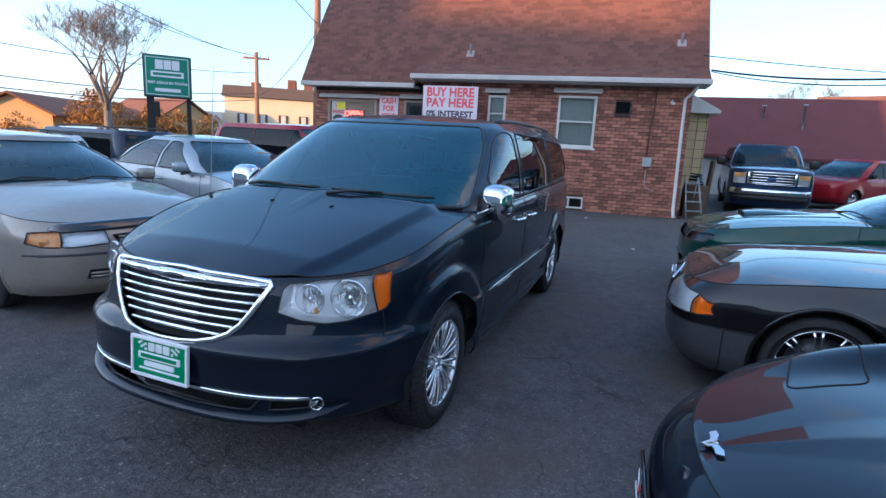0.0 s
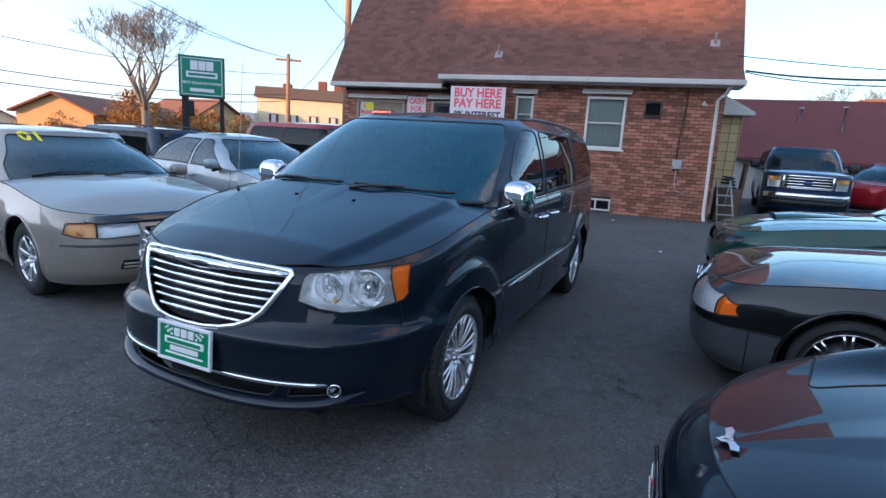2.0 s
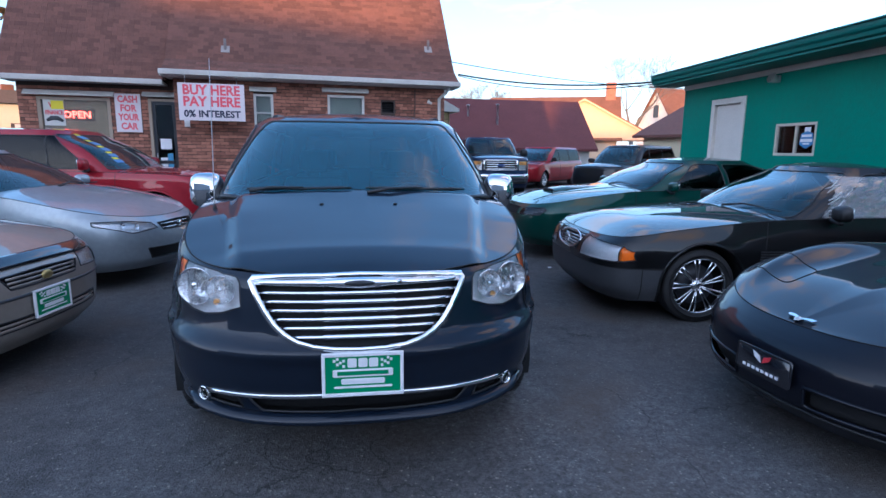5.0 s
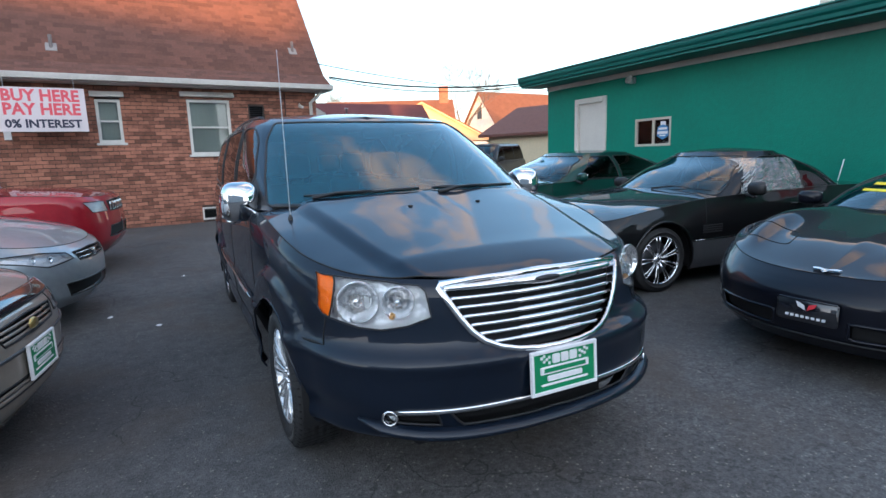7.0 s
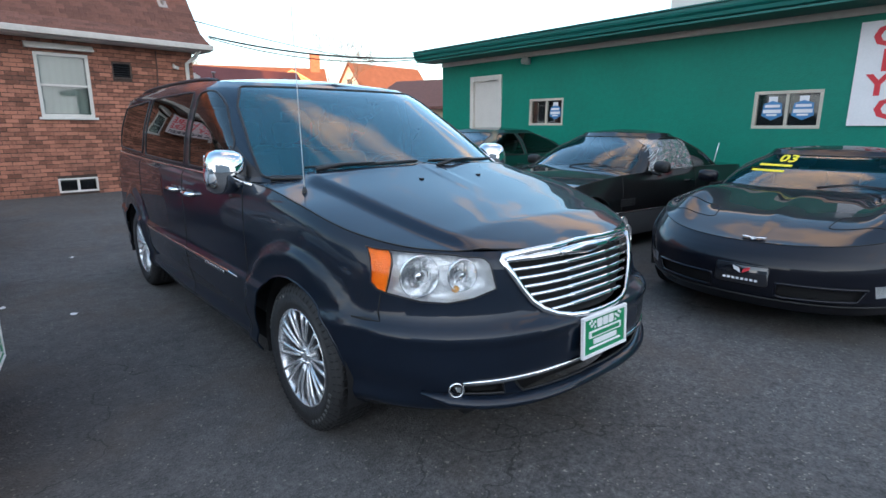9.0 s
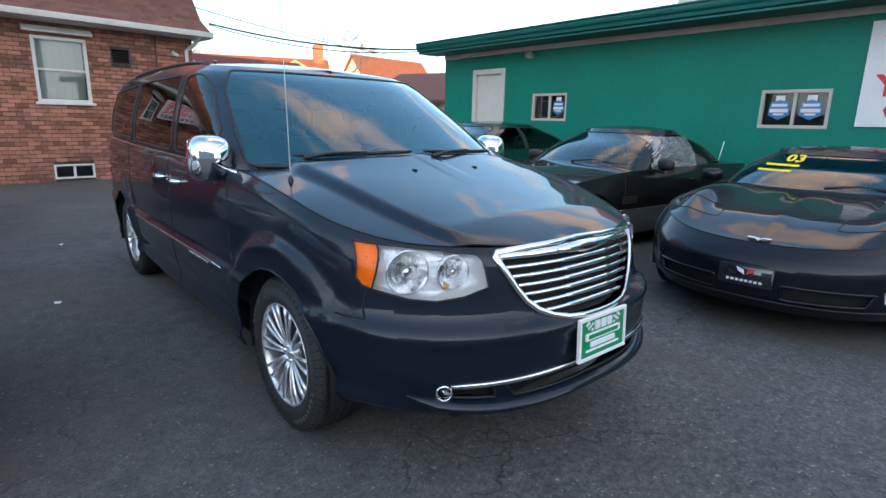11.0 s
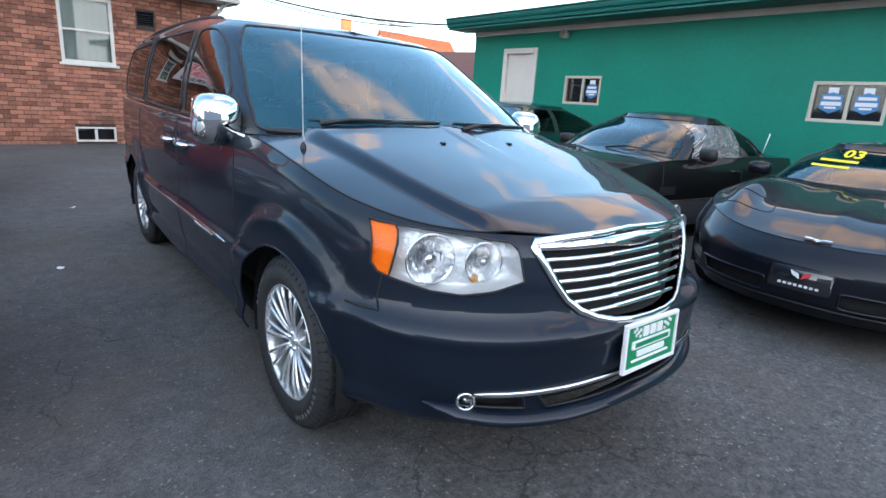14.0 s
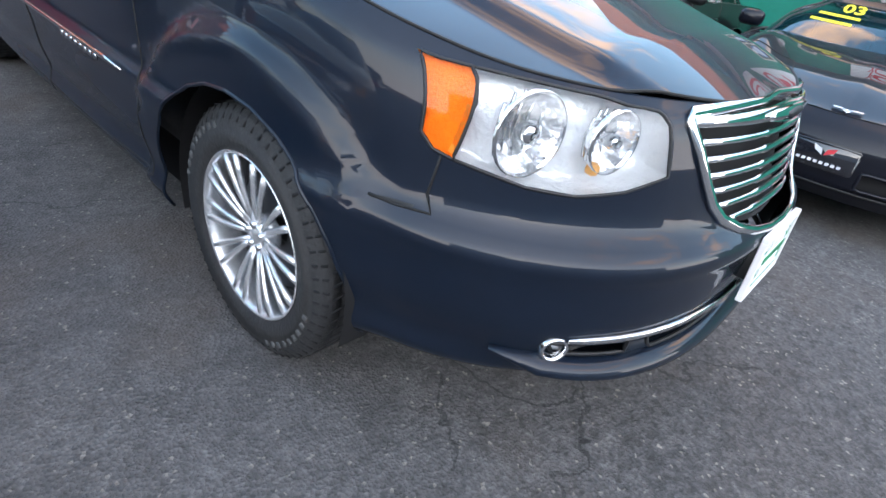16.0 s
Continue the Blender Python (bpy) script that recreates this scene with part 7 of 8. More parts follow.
# door
dr = empty("door_1", on_front(DOOR[0], DOOR[1], 0.40), "dark glazed shop door with pale notices", "door", kind="structure")
dw, dh = DOOR[2] - DOOR[0], DOOR[3] - DOOR[1]
bm = bmesh.new()
for a in ((0, 0, 0.07, dh), (dw - 0.05, 0, dw, dh), (0.07, dh - 0.06, dw - 0.05, dh)):
    box(a[0], -0.06, a[1], a[2], 0.04, a[3], 0.004, bm)
part("door_frame", bm, mat("tan_frame", (0.36, 0.29, 0.22)), dr, "", False)
bm = bmesh.new()
for a in ((0.07, 0, 0.15, dh - 0.06), (dw - 0.13, 0, dw - 0.05, dh - 0.06), (0.15, dh - 0.14, dw - 0.13, dh - 0.06), (0.15, 0, dw - 0.13, 0.22), (0.15, 1.0, dw - 0.13, 1.08)):
    box(a[0], -0.02, a[1], a[2], 0.02, a[3], 0.003, bm)
leaf = part("door_leaf", bm, M_ALLOY_DARK, dr, "", False)
part("pane", box(0.15, -0.003, 0.22, dw - 0.13, 0.003, dh - 0.14), M_WINDOW, leaf, "", False)
part("door_handle", tube([(0.13, -0.02, 1.0), (0.13, -0.07, 1.0), (0.13, -0.07, 1.25), (0.13, -0.02, 1.25)], 0.01, 6), M_STEEL, leaf)
M_NOTICE = mat("blue_notice", (0.10, 0.30, 0.50), rough=0.6, vary=0.2, scale=20)
for a, mm in (((0.18, 0.75, 0.33, 1.15), M_SIGNWHITE), ((0.34, 0.85, 0.46, 1.25), M_NOTICE), ((0.2, 1.35, 0.45, 1.6), M_SIGNWHITE), ((0.36, 0.6, 0.46, 0.8), M_SIGNWHITE)):
    part("notice", box(a[0], -0.010, a[1], a[2], -0.006, a[3]), mm, leaf, "", False)
# doorbell plate
thing("door_notice", box(-0.06, -0.012, -0.10, 0.06, 0.0, 0.10, 0.003), M_SIGNWHITE, "small white notice beside the shop door", "notice", m=on_front(-6.30, 2.03, -0.02))


M_SIGNPINK = mat("faded_sign_white", (0.70, 0.62, 0.63), rough=0.6, vary=0.06, scale=4)


def board_sign(name, m, w, h, lines, label, back=M_SIGNWHITE, y_out=0.0):
    """A flat board with lettering; lines: (words, z, size, ink)."""
    r = empty(name, m, label, "sign")
    part("board", box(-w / 2, 0, -h / 2, w / 2, 0.018, h / 2, 0.003), back, r, "", False)
    for words, z, size, ink, room in lines:
        bmx = text_bm(words, size, 0.002, size * 0.035)
        xs_ = [v.co.x for v in bmx.verts]
        k = room / (max(xs_) - min(xs_))
        for v in bmx.verts:
            v.co.x *= k
        part("lettering", bmx, ink, r, "", False, pose(0, -0.003, z))
    return r


board_sign("buy_here_sign", on_front(-5.66, 2.475, -OV - 0.10), 1.42, 0.83, (("BUY HERE", 0.255, 0.30, M_PINK_INK, 1.22), ("PAY HERE", 0.0, 0.30, M_PINK_INK, 1.22), ("0% INTEREST", -0.27, 0.21, M_NAVY_INK, 1.22)), "white banner BUY HERE PAY HERE hung under the eave", M_SIGNPINK)
board_sign("cash_sign", on_front(-7.62, 2.23, 0.295), 0.55, 0.88, (("CASH", 0.31, 0.21, M_PINK_INK, 0.42), ("FOR", 0.105, 0.21, M_PINK_INK, 0.34), ("YOUR", -0.10, 0.21, M_PINK_INK, 0.44), ("CAR", -0.31, 0.21, M_PINK_INK, 0.36)), "pale sign CASH FOR YOUR CAR on the shopfront", M_SIGNPINK)
for s in (-0.55, 0.55):
    hg = [o for o in bpy.data.objects if o.name == "buy_here_sign"][0]
    part("hanger", tube([(s, 0.016, 0.36), (s, 0.02, 0.60), (s, 0.05, 0.66)], 0.008, 6), M_STEEL, hg)
# lit window sign
M_NEON = mat("neon_red", (0.9, 0.05, 0.03), emit=(1.0, 0.06, 0.03, 5.0))
op = empty("open_sign", on_front(-8.72, 2.16, 0.41), "red lit OPEN sign in the shop window", "sign")
part("tray", box(-0.36, 0.0, -0.13, 0.36, 0.02, 0.13, 0.01), mat("sign_blue_tray", (0.06, 0.05, 0.12), rough=0.5), op, "", False)
bmx = text_bm("OPEN", 0.22, 0.004, 0.002)
part("lettering", bmx, M_NEON, op, "", False, pose(0, -0.01, 0))
st = board_sign("finance_sticker", on_front(-9.18, 2.20, 0.385), 0.42, 0.58, (("WE", 0.17, 0.15, M_RED_INK, 0.2), ("FINANCE", 0.0, 0.13, M_RED_INK, 0.36)), "white and red sticker on the shop window", mat("sticker_white", (0.62, 0.60, 0.56), rough=0.6, vary=0.1))
part("yellow_panel", box(-0.05, -0.006, 0.08, 0.2, -0.002, 0.27), M_YELLOW, st, "", False)
bm = tube([(-0.16, -0.008, -0.18), (-0.06, -0.008, -0.12), (0.06, -0.008, -0.12), (0.17, -0.008, -0.19)], [0.03, 0.05, 0.05, 0.03], 8, flat=0.12, up=(0, -1, 0))
part("car_drawing", bm, M_CABIN, st)
# cream side porch behind the corner
bm = box(0.02, 2.2, 0.0, 0.75, 5.0, 2.62)
porch = thing("wall_porch", bm, M_CREAM, "cream tiled side porch of the brick house", "wall", kind="structure", m=HOUSE)
bm = bmesh.new()
for i in range(11):
    box(0.0, 2.185, 0.24 * i + 0.0, 0.76, 2.2, 0.24 * i + 0.012, 0, bm)
for i in range(4):
    box(0.05 + 0.22 * i, 2.186, 0, 0.062 + 0.22 * i, 2.2, 2.62, 0, bm)
thing("porch_joint", bm, M_WOOD, "dark joints between cream tiles", "trim", kind="structure", m=HOUSE)
bm = prism([(0.0, 2.62), (0.98, 2.62), (0.98, 2.70), (0.0, 3.22)], 1.9, 5.2, "y")
thing("roof_porch", bm, M_WHITE, "white boarded porch roof at the house corner", "roof", kind="structure", m=HOUSE)
# ladder and boards beside the corner
ld = empty("step_ladder", HOUSE @ pose(0.32, 0.35, 0, 0, 0, 20), "old metal step ladder leaning by the house corner", "ladder")
for s in (-0.2, 0.2):
    part("rail", tube([(s, -0.25, 0), (s * 0.8, 0.1, 1.0)], 0.018, 6), M_STEEL, ld)
    part("rail", tube([(s, 0.35, 0), (s * 0.8, 0.1, 1.0)], 0.014, 6), M_STEEL, ld)
for i in range(4):
    k = 0.2 + 0.22 * i
    part("tread", box(-0.19, -0.07, -0.012, 0.19, 0.07, 0.012, 0.004, m=pose(0, -0.25 + 0.35 * k, k)), M_STEEL, ld, "", False)
thing("bundled_hose", tube([(0.18 * math.cos(a) * (1 - a / 60), 0.16 * math.sin(a), 0.06 + a * 0.012) for a in np.linspace(0, 22, 90)], 0.022, 6), M_BLACK, "coil of dark hose on the ground", "hose", smooth=True, m=HOUSE @ pose(0.45, 0.9, 0.75))
thing("hose_crate", box(0.2, 0.65, 0.0, 0.72, 1.15, 0.79, 0.01), M_WOOD, "dark wooden crate under the hose", "crate", m=HOUSE)
thing("leaning_board", box(0.75, 1.1, 0.02, 0.81, 1.5, 1.45, 0.006, m=pose(0, 0, 0, 0, 3, 0)), M_WOOD, "weathered board standing by the house corner", "board", m=HOUSE)

# ---------------------------------------------------------------- green building: fittings


def on_green(y, z, x=0.0):
    """Frame with +x along the wall towards the camera's right (decreasing y), outside towards -y of the frame."""
    return GREEN @ pose(x, y, z, 0, 0, -90)


gd = empty("door_2", on_green(G_DOOR[2], G_DOOR[1], 0.04), "off-white panel door in the green wall", "door", kind="structure")
dw, dh = G_DOOR[2] - G_DOOR[0], G_DOOR[3] - G_DOOR[1]
M_OFFWHITE = mat("offwhite_door", (0.60, 0.57, 0.52), rough=0.6, vary=0.08, scale=3, bump=0.05)
bm = bmesh.new()
for a in ((-0.05, 0, 0.06, dh + 0.05), (dw - 0.06, 0, dw + 0.05, dh + 0.05), (0.06, dh - 0.06, dw - 0.06, dh + 0.05)):
    box(a[0], -0.07, a[1], a[2], 0.04, a[3], 0.006, bm)
part("door_frame", bm, M_OFFWHITE, gd, "", False)
leaf = part("door_leaf", box(0.06, -0.0, 0.0, dw - 0.06, 0.04, dh - 0.06, 0.004), M_OFFWHITE, gd, "", False)
part("door_handle", lathe([(-0.06, 0.001), (-0.06, 0.025), (-0.02, 0.02), (0.0, 0.012)], 12, axis="y", m=pose(0.13, 0, 1.0)), M_STEEL, leaf)
M_SHIELD = mat("blue_sticker", (0.06, 0.20, 0.42), rough=0.5, vary=0.15, scale=30)
M_BEIGE = mat("beige_frame", (0.50, 0.46, 0.38), rough=0.6, vary=0.1, scale=5)
for nm, g, xs_ in (("window_5", G_W1, (0.66,)), ("window_6", G_W2, (0.25, 0.65))):
    w_, h_ = g[2] - g[0], g[3] - g[1]
    wd = window_set(nm, on_green(g[2], g[1], 0.03), w_, h_, "small beige framed window with blue shop stickers", 2, M_BEIGE, t=0.045, sill=False)
    part("dark_backing", box(0.03, 0.10, 0.03, w_ - 0.03, 0.11, h_ - 0.03), M_CABIN, wd, "", False)
    for k, x in enumerate(xs_):
        pts = [(x - 0.14, -0.08), (x - 0.12, 0.09), (x, 0.13), (x + 0.12, 0.09), (x + 0.14, -0.08), (x, -0.15)]
        pts = [(p, q + h_ / 2) for p, q in pts]
        ob = part("sticker", prism(pts, 0.004, 0.008, "y"), M_SHIELD, wd, "", False)
        for z0, z1, ww in ((0.035, 0.075, 0.10), (-0.045, 0.005, 0.12), (-0.085, -0.06, 0.07)):
            part("lettering_bar", box(x - ww, 0.001, h_ / 2 + z0, x + ww, 0.003, h_ / 2 + z1), M_SIGNWHITE, wd, "", False)
        part("paper", box(x - 0.06, 0.009, h_ / 2 + 0.10, x + 0.06, 0.011, h_ / 2 + 0.19), M_SIGNWHITE, wd, "", False)
lt = empty("floodlight", on_green(-2.77, 2.70, 0), "small white floodlight on the green wall", "lamp")
part("head", lathe([(-0.13, 0.085), (-0.12, 0.09), (-0.02, 0.05), (0.0, 0.03)], 18, axis="y", m=pose(0, -0.04, -0.02, -25)), M_WHITE, lt)
part("lamp_glass", lathe([(-0.125, 0.001), (-0.125, 0.08)], 18, axis="y", m=pose(0, -0.04, -0.02, -25)), M_LENS, lt)
part("base", box(-0.05, -0.04, -0.05, 0.05, 0.0, 0.07, 0.01), M_STEEL, lt, "", False)
thing("trim_band", box(-0.03, -GL, 2.80, 0.0, 0.0, 2.93, 0.004), mat("cream_trim", (0.56, 0.53, 0.47), rough=0.6, vary=0.12, scale=2, stain=(1.5, 0.3, (0.35, 0.32, 0.28))), "cream board under the eave of the green building", "trim", kind="structure", m=GREEN)
thing("soffit_green", box(-0.60, -GL - 0.2, 2.895, -0.03, 0.28, 2.925), M_TEAL, "teal boarded soffit of the green building", "soffit", kind="structure", m=GREEN)
thing("vent_goose", tube([(0.9, -5.2, 3.1), (0.9, -5.2, 3.28), (0.9, -5.25, 3.32), (0.9, -5.3, 3.28)], 0.022, 8), M_ALLOY_DARK, "dark goose-neck vent on the green building's roof", "vent pipe", smooth=True, m=GREEN)
board_sign("yard_sign", on_green(-9.10, 2.06, -0.03), 1.36, 1.30, (("CASH", 0.45, 0.36, M_RED_INK, 1.05), ("FOR", 0.15, 0.36, M_RED_INK, 0.85), ("YOUR", -0.15, 0.36, M_RED_INK, 1.1), ("CAR", -0.45, 0.36, M_RED_INK, 0.85)), "white board CASH FOR YOUR CAR on the green wall")
# ---------------------------------------------------------------- far buildings, trees, poles


def simple_house(name, m, w, d, wall, ridge, wall_m, roof_m, label, windows=(), over=0.35, gable_window=None, group="houses"):
    """A house with a gable roof; ridge along local x, origin at the middle of the front wall (towards -y)."""
    r = empty(name, m, label, "house", group)
    bm = box(-w / 2, 0, -0.5, w / 2, d, wall)
    part("wall", bm, wall_m, r, "", False)
    bm = prism([(0.0, wall), (d, wall), (d / 2, ridge - 0.05)], -w / 2, w / 2, "x")
    part("gable", bm, wall_m, r, "", False)
    k = (ridge - wall) / (d / 2)
    for s in (1, -1):
        y0, y1 = (-over, d / 2) if s > 0 else (d + over, d / 2)
        bm = prism([(y0, wall - over * k), (y1, ridge), (y1, ridge + 0.12), (y0, wall - over * k + 0.12)], -w / 2 - over, w / 2 + over, "x")
        part("roof", bm, roof_m, r, "", False)
    for x, z, ww, hh in windows:
        f = part("window", box(x - ww / 2 - 0.07, -0.05, z - hh / 2 - 0.07, x + ww / 2 + 0.07, 0.0, z + hh / 2 + 0.07, 0.01), M_WHITE, r, "", False)
        part("pane", box(x - ww / 2, -0.06, z - hh / 2, x + ww / 2, -0.045, z + hh / 2), mat("far_pane", (0.05, 0.06, 0.07), rough=0.1), f, "", False)
    if gable_window:
        s, z, ww, hh = gable_window
        f = part("window", box(-0.05, d / 2 - ww / 2 - 0.08, z - hh / 2 - 0.08, 0.0, d / 2 + ww / 2 + 0.08, z + hh / 2 + 0.08, 0.01, m=pose(s * w / 2, 0, 0) if s < 0 else pose(w / 2 + 0.05, 0, 0)), M_WHITE, r, "", False)
        part("pane", box(-0.06, d / 2 - ww / 2, z - hh / 2, -0.045, d / 2 + ww / 2, z + hh / 2, m=pose(s * w / 2, 0, 0) if s < 0 else pose(w / 2 + 0.11, 0, 0)), mat("far_pane", (0.05, 0.06, 0.07)), f, "", False)
    return r


M_ROOF_MAROON = mat("maroon_roof", (0.125, 0.040, 0.040), rough=0.9, vary=0.16, scale=1.2, bump=0.3, bump_scale=60, stain=(0.5, 0.3, (0.085, 0.032, 0.032)))
M_ROOF_BROWN = mat("brown_roof", (0.17, 0.075, 0.045), rough=0.9, vary=0.25, scale=1.5, bump=0.3, bump_scale=50)
M_PEACH = mat("peach_siding", (0.62, 0.42, 0.27), rough=0.75, vary=0.06, scale=2)
M_OCHRE = mat("ochre_siding", (0.52, 0.34, 0.16), rough=0.8, vary=0.1, scale=1)
M_PALEY = mat("pale_yellow_siding", (0.66, 0.56, 0.38), rough=0.75, vary=0.08, scale=1)
M_GREYWALL = mat("pale_wall", (0.48, 0.47, 0.45), rough=0.8, vary=0.12, scale=1.5)

simple_house("garage", pose(5.7, 22.6, 0, 0, 0, 1), 11.2, 4.8, 1.80, 4.0, M_GREYWALL, M_ROOF_MAROON, "long low garage with a maroon roof and pale wall", over=0.3)
for x, y, z, hh in ((5.4, 24.0, 3.35, 0.32), (6.8, 23.6, 2.95, 0.75)):
    thing("garage_flue", lathe([(-0.4, 0.05), (hh, 0.05), (hh, 0.09), (hh + 0.06, 0.09), (hh + 0.06, 0.001)], 12, axis="z"), M_STEEL, "grey flue on the garage roof", "vent pipe", smooth=True, m=pose(x, y, z))
# cross-gabled house behind
gx = simple_house("peach_house", pose(14.05, 36.3, 0, 0, 0, -22.8), 9.6, 8.0, 2.6, 5.75, M_PEACH, M_ROOF_BROWN, "peach house with a brown roof and brick chimney")
gab = prism([(-5.3, 2.4), (5.3, 2.4), (0, 5.30)], -0.2, 3.0, "y")
part("front_gable", gab, M_PEACH, gx, "", False, pose(2.4, 0, 0))
for s in (1, -1):
    bm = prism([(0, 5.32), (s * 5.5, 2.28), (s * 5.5, 2.40), (0, 5.44)], -0.35, 3.2, "y")
    part("roof", bm, M_ROOF_BROWN, gx, "", False, pose(2.4, 0, 0))
    bm = prism([(0, 5.20), (s * 5.52, 2.15), (s * 5.52, 2.28), (0, 5.33)], -0.40, -0.30, "y")
    part("bargeboard", bm, M_PEACH, gx, "", False, pose(2.4, 0, 0))
f = part("window", box(1.15, -0.28, 3.1, 2.05, -0.20, 4.0, 0.01), M_WHITE, gx, "", False)
part("pane", box(1.22, -0.295, 3.17, 1.98, -0.28, 3.93), mat("far_pane", (0.05, 0.06, 0.07)), f, "", False)
part("chimney", box(4.0, 3.6, 4.6, 4.75, 4.4, 6.9, 0.02), M_BRICK, gx, "", False)
simple_house("white_house", pose(40.40, 54.64, 0, 0, 0, 5.0), 11.0, 7.0, 4.84, 8.92, M_WHITE, M_ROOF_BROWN, "white gabled house with a brown roof", gable_window=(-1, 6.4, 1.0, 1.4))
simple_house("brown_garage", pose(13.6, 17.6, 0, 0, 0, -72), 5.5, 5.5, 2.3, 3.55, M_PALEY, mat("dark_brown_roof", (0.135, 0.060, 0.046), rough=0.9, vary=0.2), "small garage with a dark brown roof")
simple_house("tall_white_house", pose(16.9, 2.75, 0, 0, 0, -90), 10.0, 8.0, 6.4, 9.2, M_WHITE, M_ROOF_BROWN, "tall white house standing behind the green building", windows=((-2.1, 5.7, 1.3, 1.5), (2.0, 5.7, 1.3, 1.5)))
# across the road, to the far left
simple_house("ochre_house", pose(-36.4, 26.2, -0.4, 0, 0, 121), 16.0, 4.4, 2.35, 3.40, M_OCHRE, M_ROOF_BROWN, "long low ochre house in evening sun", windows=((-5, 1.6, 1.0, 0.9), (0, 1.6, 1.0, 0.9), (5, 1.6, 1.0, 0.9)))
simple_house("cream_house", pose(-53.29, 26.25, -0.4, 0, 0, 154.5), 8.0, 8.0, 1.5, 3.59, M_PALEY, M_ROOF_BROWN, "cream gabled house in evening sun", gable_window=(-1, 2.5, 0.8, 1.0))
simple_house("tan_house", pose(-40.1, 30.2, -0.4, 0, 0, -5.5), 7.5, 6.0, 2.5, 4.25, M_OCHRE, M_ROOF_BROWN, "ochre gabled house behind brown bushes")
ab = empty("apartment_building", pose(-30.0, 40.0, 0, 0, 0, 33), "pale yellow apartment building with a dark mansard roof", "building")
part("wall", box(-6.5, 0, -0.5, 6.5, 9, 4.6), M_PALEY, ab, "", False)
bm = prism([(-0.3, 4.6), (9.3, 4.6), (8.6, 5.6), (0.5, 5.6)], -6.7, 6.7, "x")
part("roof", bm, mat("mansard", (0.10, 0.072, 0.055), rough=0.9, vary=0.2), ab, "", False)
for x, hh in ((-4.5, 0.9), (-1.2, 1.7), (0.3, 1.2), (2.8, 0.7), (5.0, 1.0)):
    part("roof_unit", box(x, 2, 5.6, x + 0.8, 3, 5.6 + hh * 0.55, 0.05), M_ROOF_BROWN, ab, "", False)
part("annex", box(-10.5, -1.2, -0.5, -6.5, 7, 3.1), M_WHITE, ab, "", False)
for x in (-5.0, -3.2, -1.4, 0.4, 2.2, 4.0, 5.6):
    f = part("window", box(x - 0.42, -0.06, 2.05, x + 0.42, 0.0, 3.15), mat("dark_shutter", (0.06, 0.05, 0.05), rough=0.8), ab, "", False)
    part("pane", box(x - 0.2, -0.075, 2.1, x + 0.2, -0.05, 3.1), M_OFFWHITE, f, "", False)
for x in (-8.9, -7.6):
    f = part("window", box(x - 0.4, -1.26, 1.5, x + 0.4, -1.2, 2.6), M_OCHRE, ab, "", False)


def bare_tree(name, m, height, seed, label, spread=0.55, depth=6, trunk=0.16, lean=0.1, fine=0.0065, limbs_n=3, fork_at=0.30):
    """A leafless tree: tapered trunk, limbs and many fine twigs."""
    rnd = random.Random(seed)
    root = empty(name, m, label, "tree", "bare trees")
    limbs, twigs = bmesh.new(), bmesh.new()

    def grow(p, d, length, r, k, bm_):
        q, pts, rad = Vector(p), [Vector(p)], [r]
        dd = Vector(d)
        for i in range(3):
            dd = (dd + Vector((rnd.uniform(-1, 1), rnd.uniform(-1, 1), rnd.uniform(-0.3, 0.8))) * 0.16).normalized()
            q = q + dd * length / 3
            pts.append(q.copy())
            rad.append(r * (1 - 0.14 * (i + 1)))
        rad = [max(q_, fine) for q_ in rad]
        tube(pts, rad, 7 if k > 3 else 4 if k > 1 else 3, bm_)
        if k == 0:
            return
        n = 3 if k > 1 else 4
        for j in range(n):
            side = Vector((rnd.uniform(-1, 1), rnd.uniform(-1, 1), rnd.uniform(-0.15, 0.5))).normalized()
            nd = (dd * (1 - spread * 0.6) + side * spread * (0.75 + 0.5 * rnd.random())).normalized()
            at_ = pts[-1] if j < 2 else pts[2].lerp(pts[3], rnd.random())
            grow(at_, nd, length * rnd.uniform(0.62, 0.80), rad[-1] * (0.72 if j == 0 else 0.55), k - 1, limbs if k > 3 else twigs)
    tb = bmesh.new()
    base = Vector((0, 0, -0.2))
    fork = Vector((lean * 0.5, 0, height * fork_at))
    tube([base, Vector((0, 0, 0.15)), fork * 0.5, fork], [trunk * 1.5, trunk * 1.1, trunk, trunk * 0.9], 10, tb)
    for j in range(limbs_n):
        a = 2 * math.pi * (j + rnd.random() * 0.5) / limbs_n
        out = 0.42 if j % 3 < 2 else 0.85
        grow(fork - Vector((0, 0, 0.1 * j)), Vector((math.cos(a) * out, math.sin(a) * out, 1)).normalized(), height * 0.26, trunk * 0.65, depth - 1, limbs)
    part("trunk", tb, M_BARK, root)
    part("limb", limbs, M_BARK, root)
    tagged(part("twig", twigs, M_BARK, root), kind="stuff")
    return root


bare_tree("bare_tree", pose(-28.6, 20.1, -0.4), 7.8, 17, "leafless street tree with a broad crown in evening light", 0.60, 6, 0.22, fine=0.009, limbs_n=6, fork_at=0.40)
bare_tree("bare_tree", pose(-26.5, 8.0, -0.4, 0, 0, 60), 9.5, 11, "tall leafless tree at the roadside", 0.6, 6, 0.22)
bare_tree("bare_tree", pose(23.5, 42.0, 0), 9.5, 3, "leafless tree behind the white house", 0.6, 6, 0.2)
bare_tree("bare_tree", pose(11.0, 46.0, 0), 8.0, 8, "leafless tree behind the garage roof", 0.65, 6, 0.2)
bare_tree("bare_tree", pose(-22.0, 47.0, -0.38), 8.0, 21, "leafless tree behind the apartment building", 0.65, 6, 0.2)


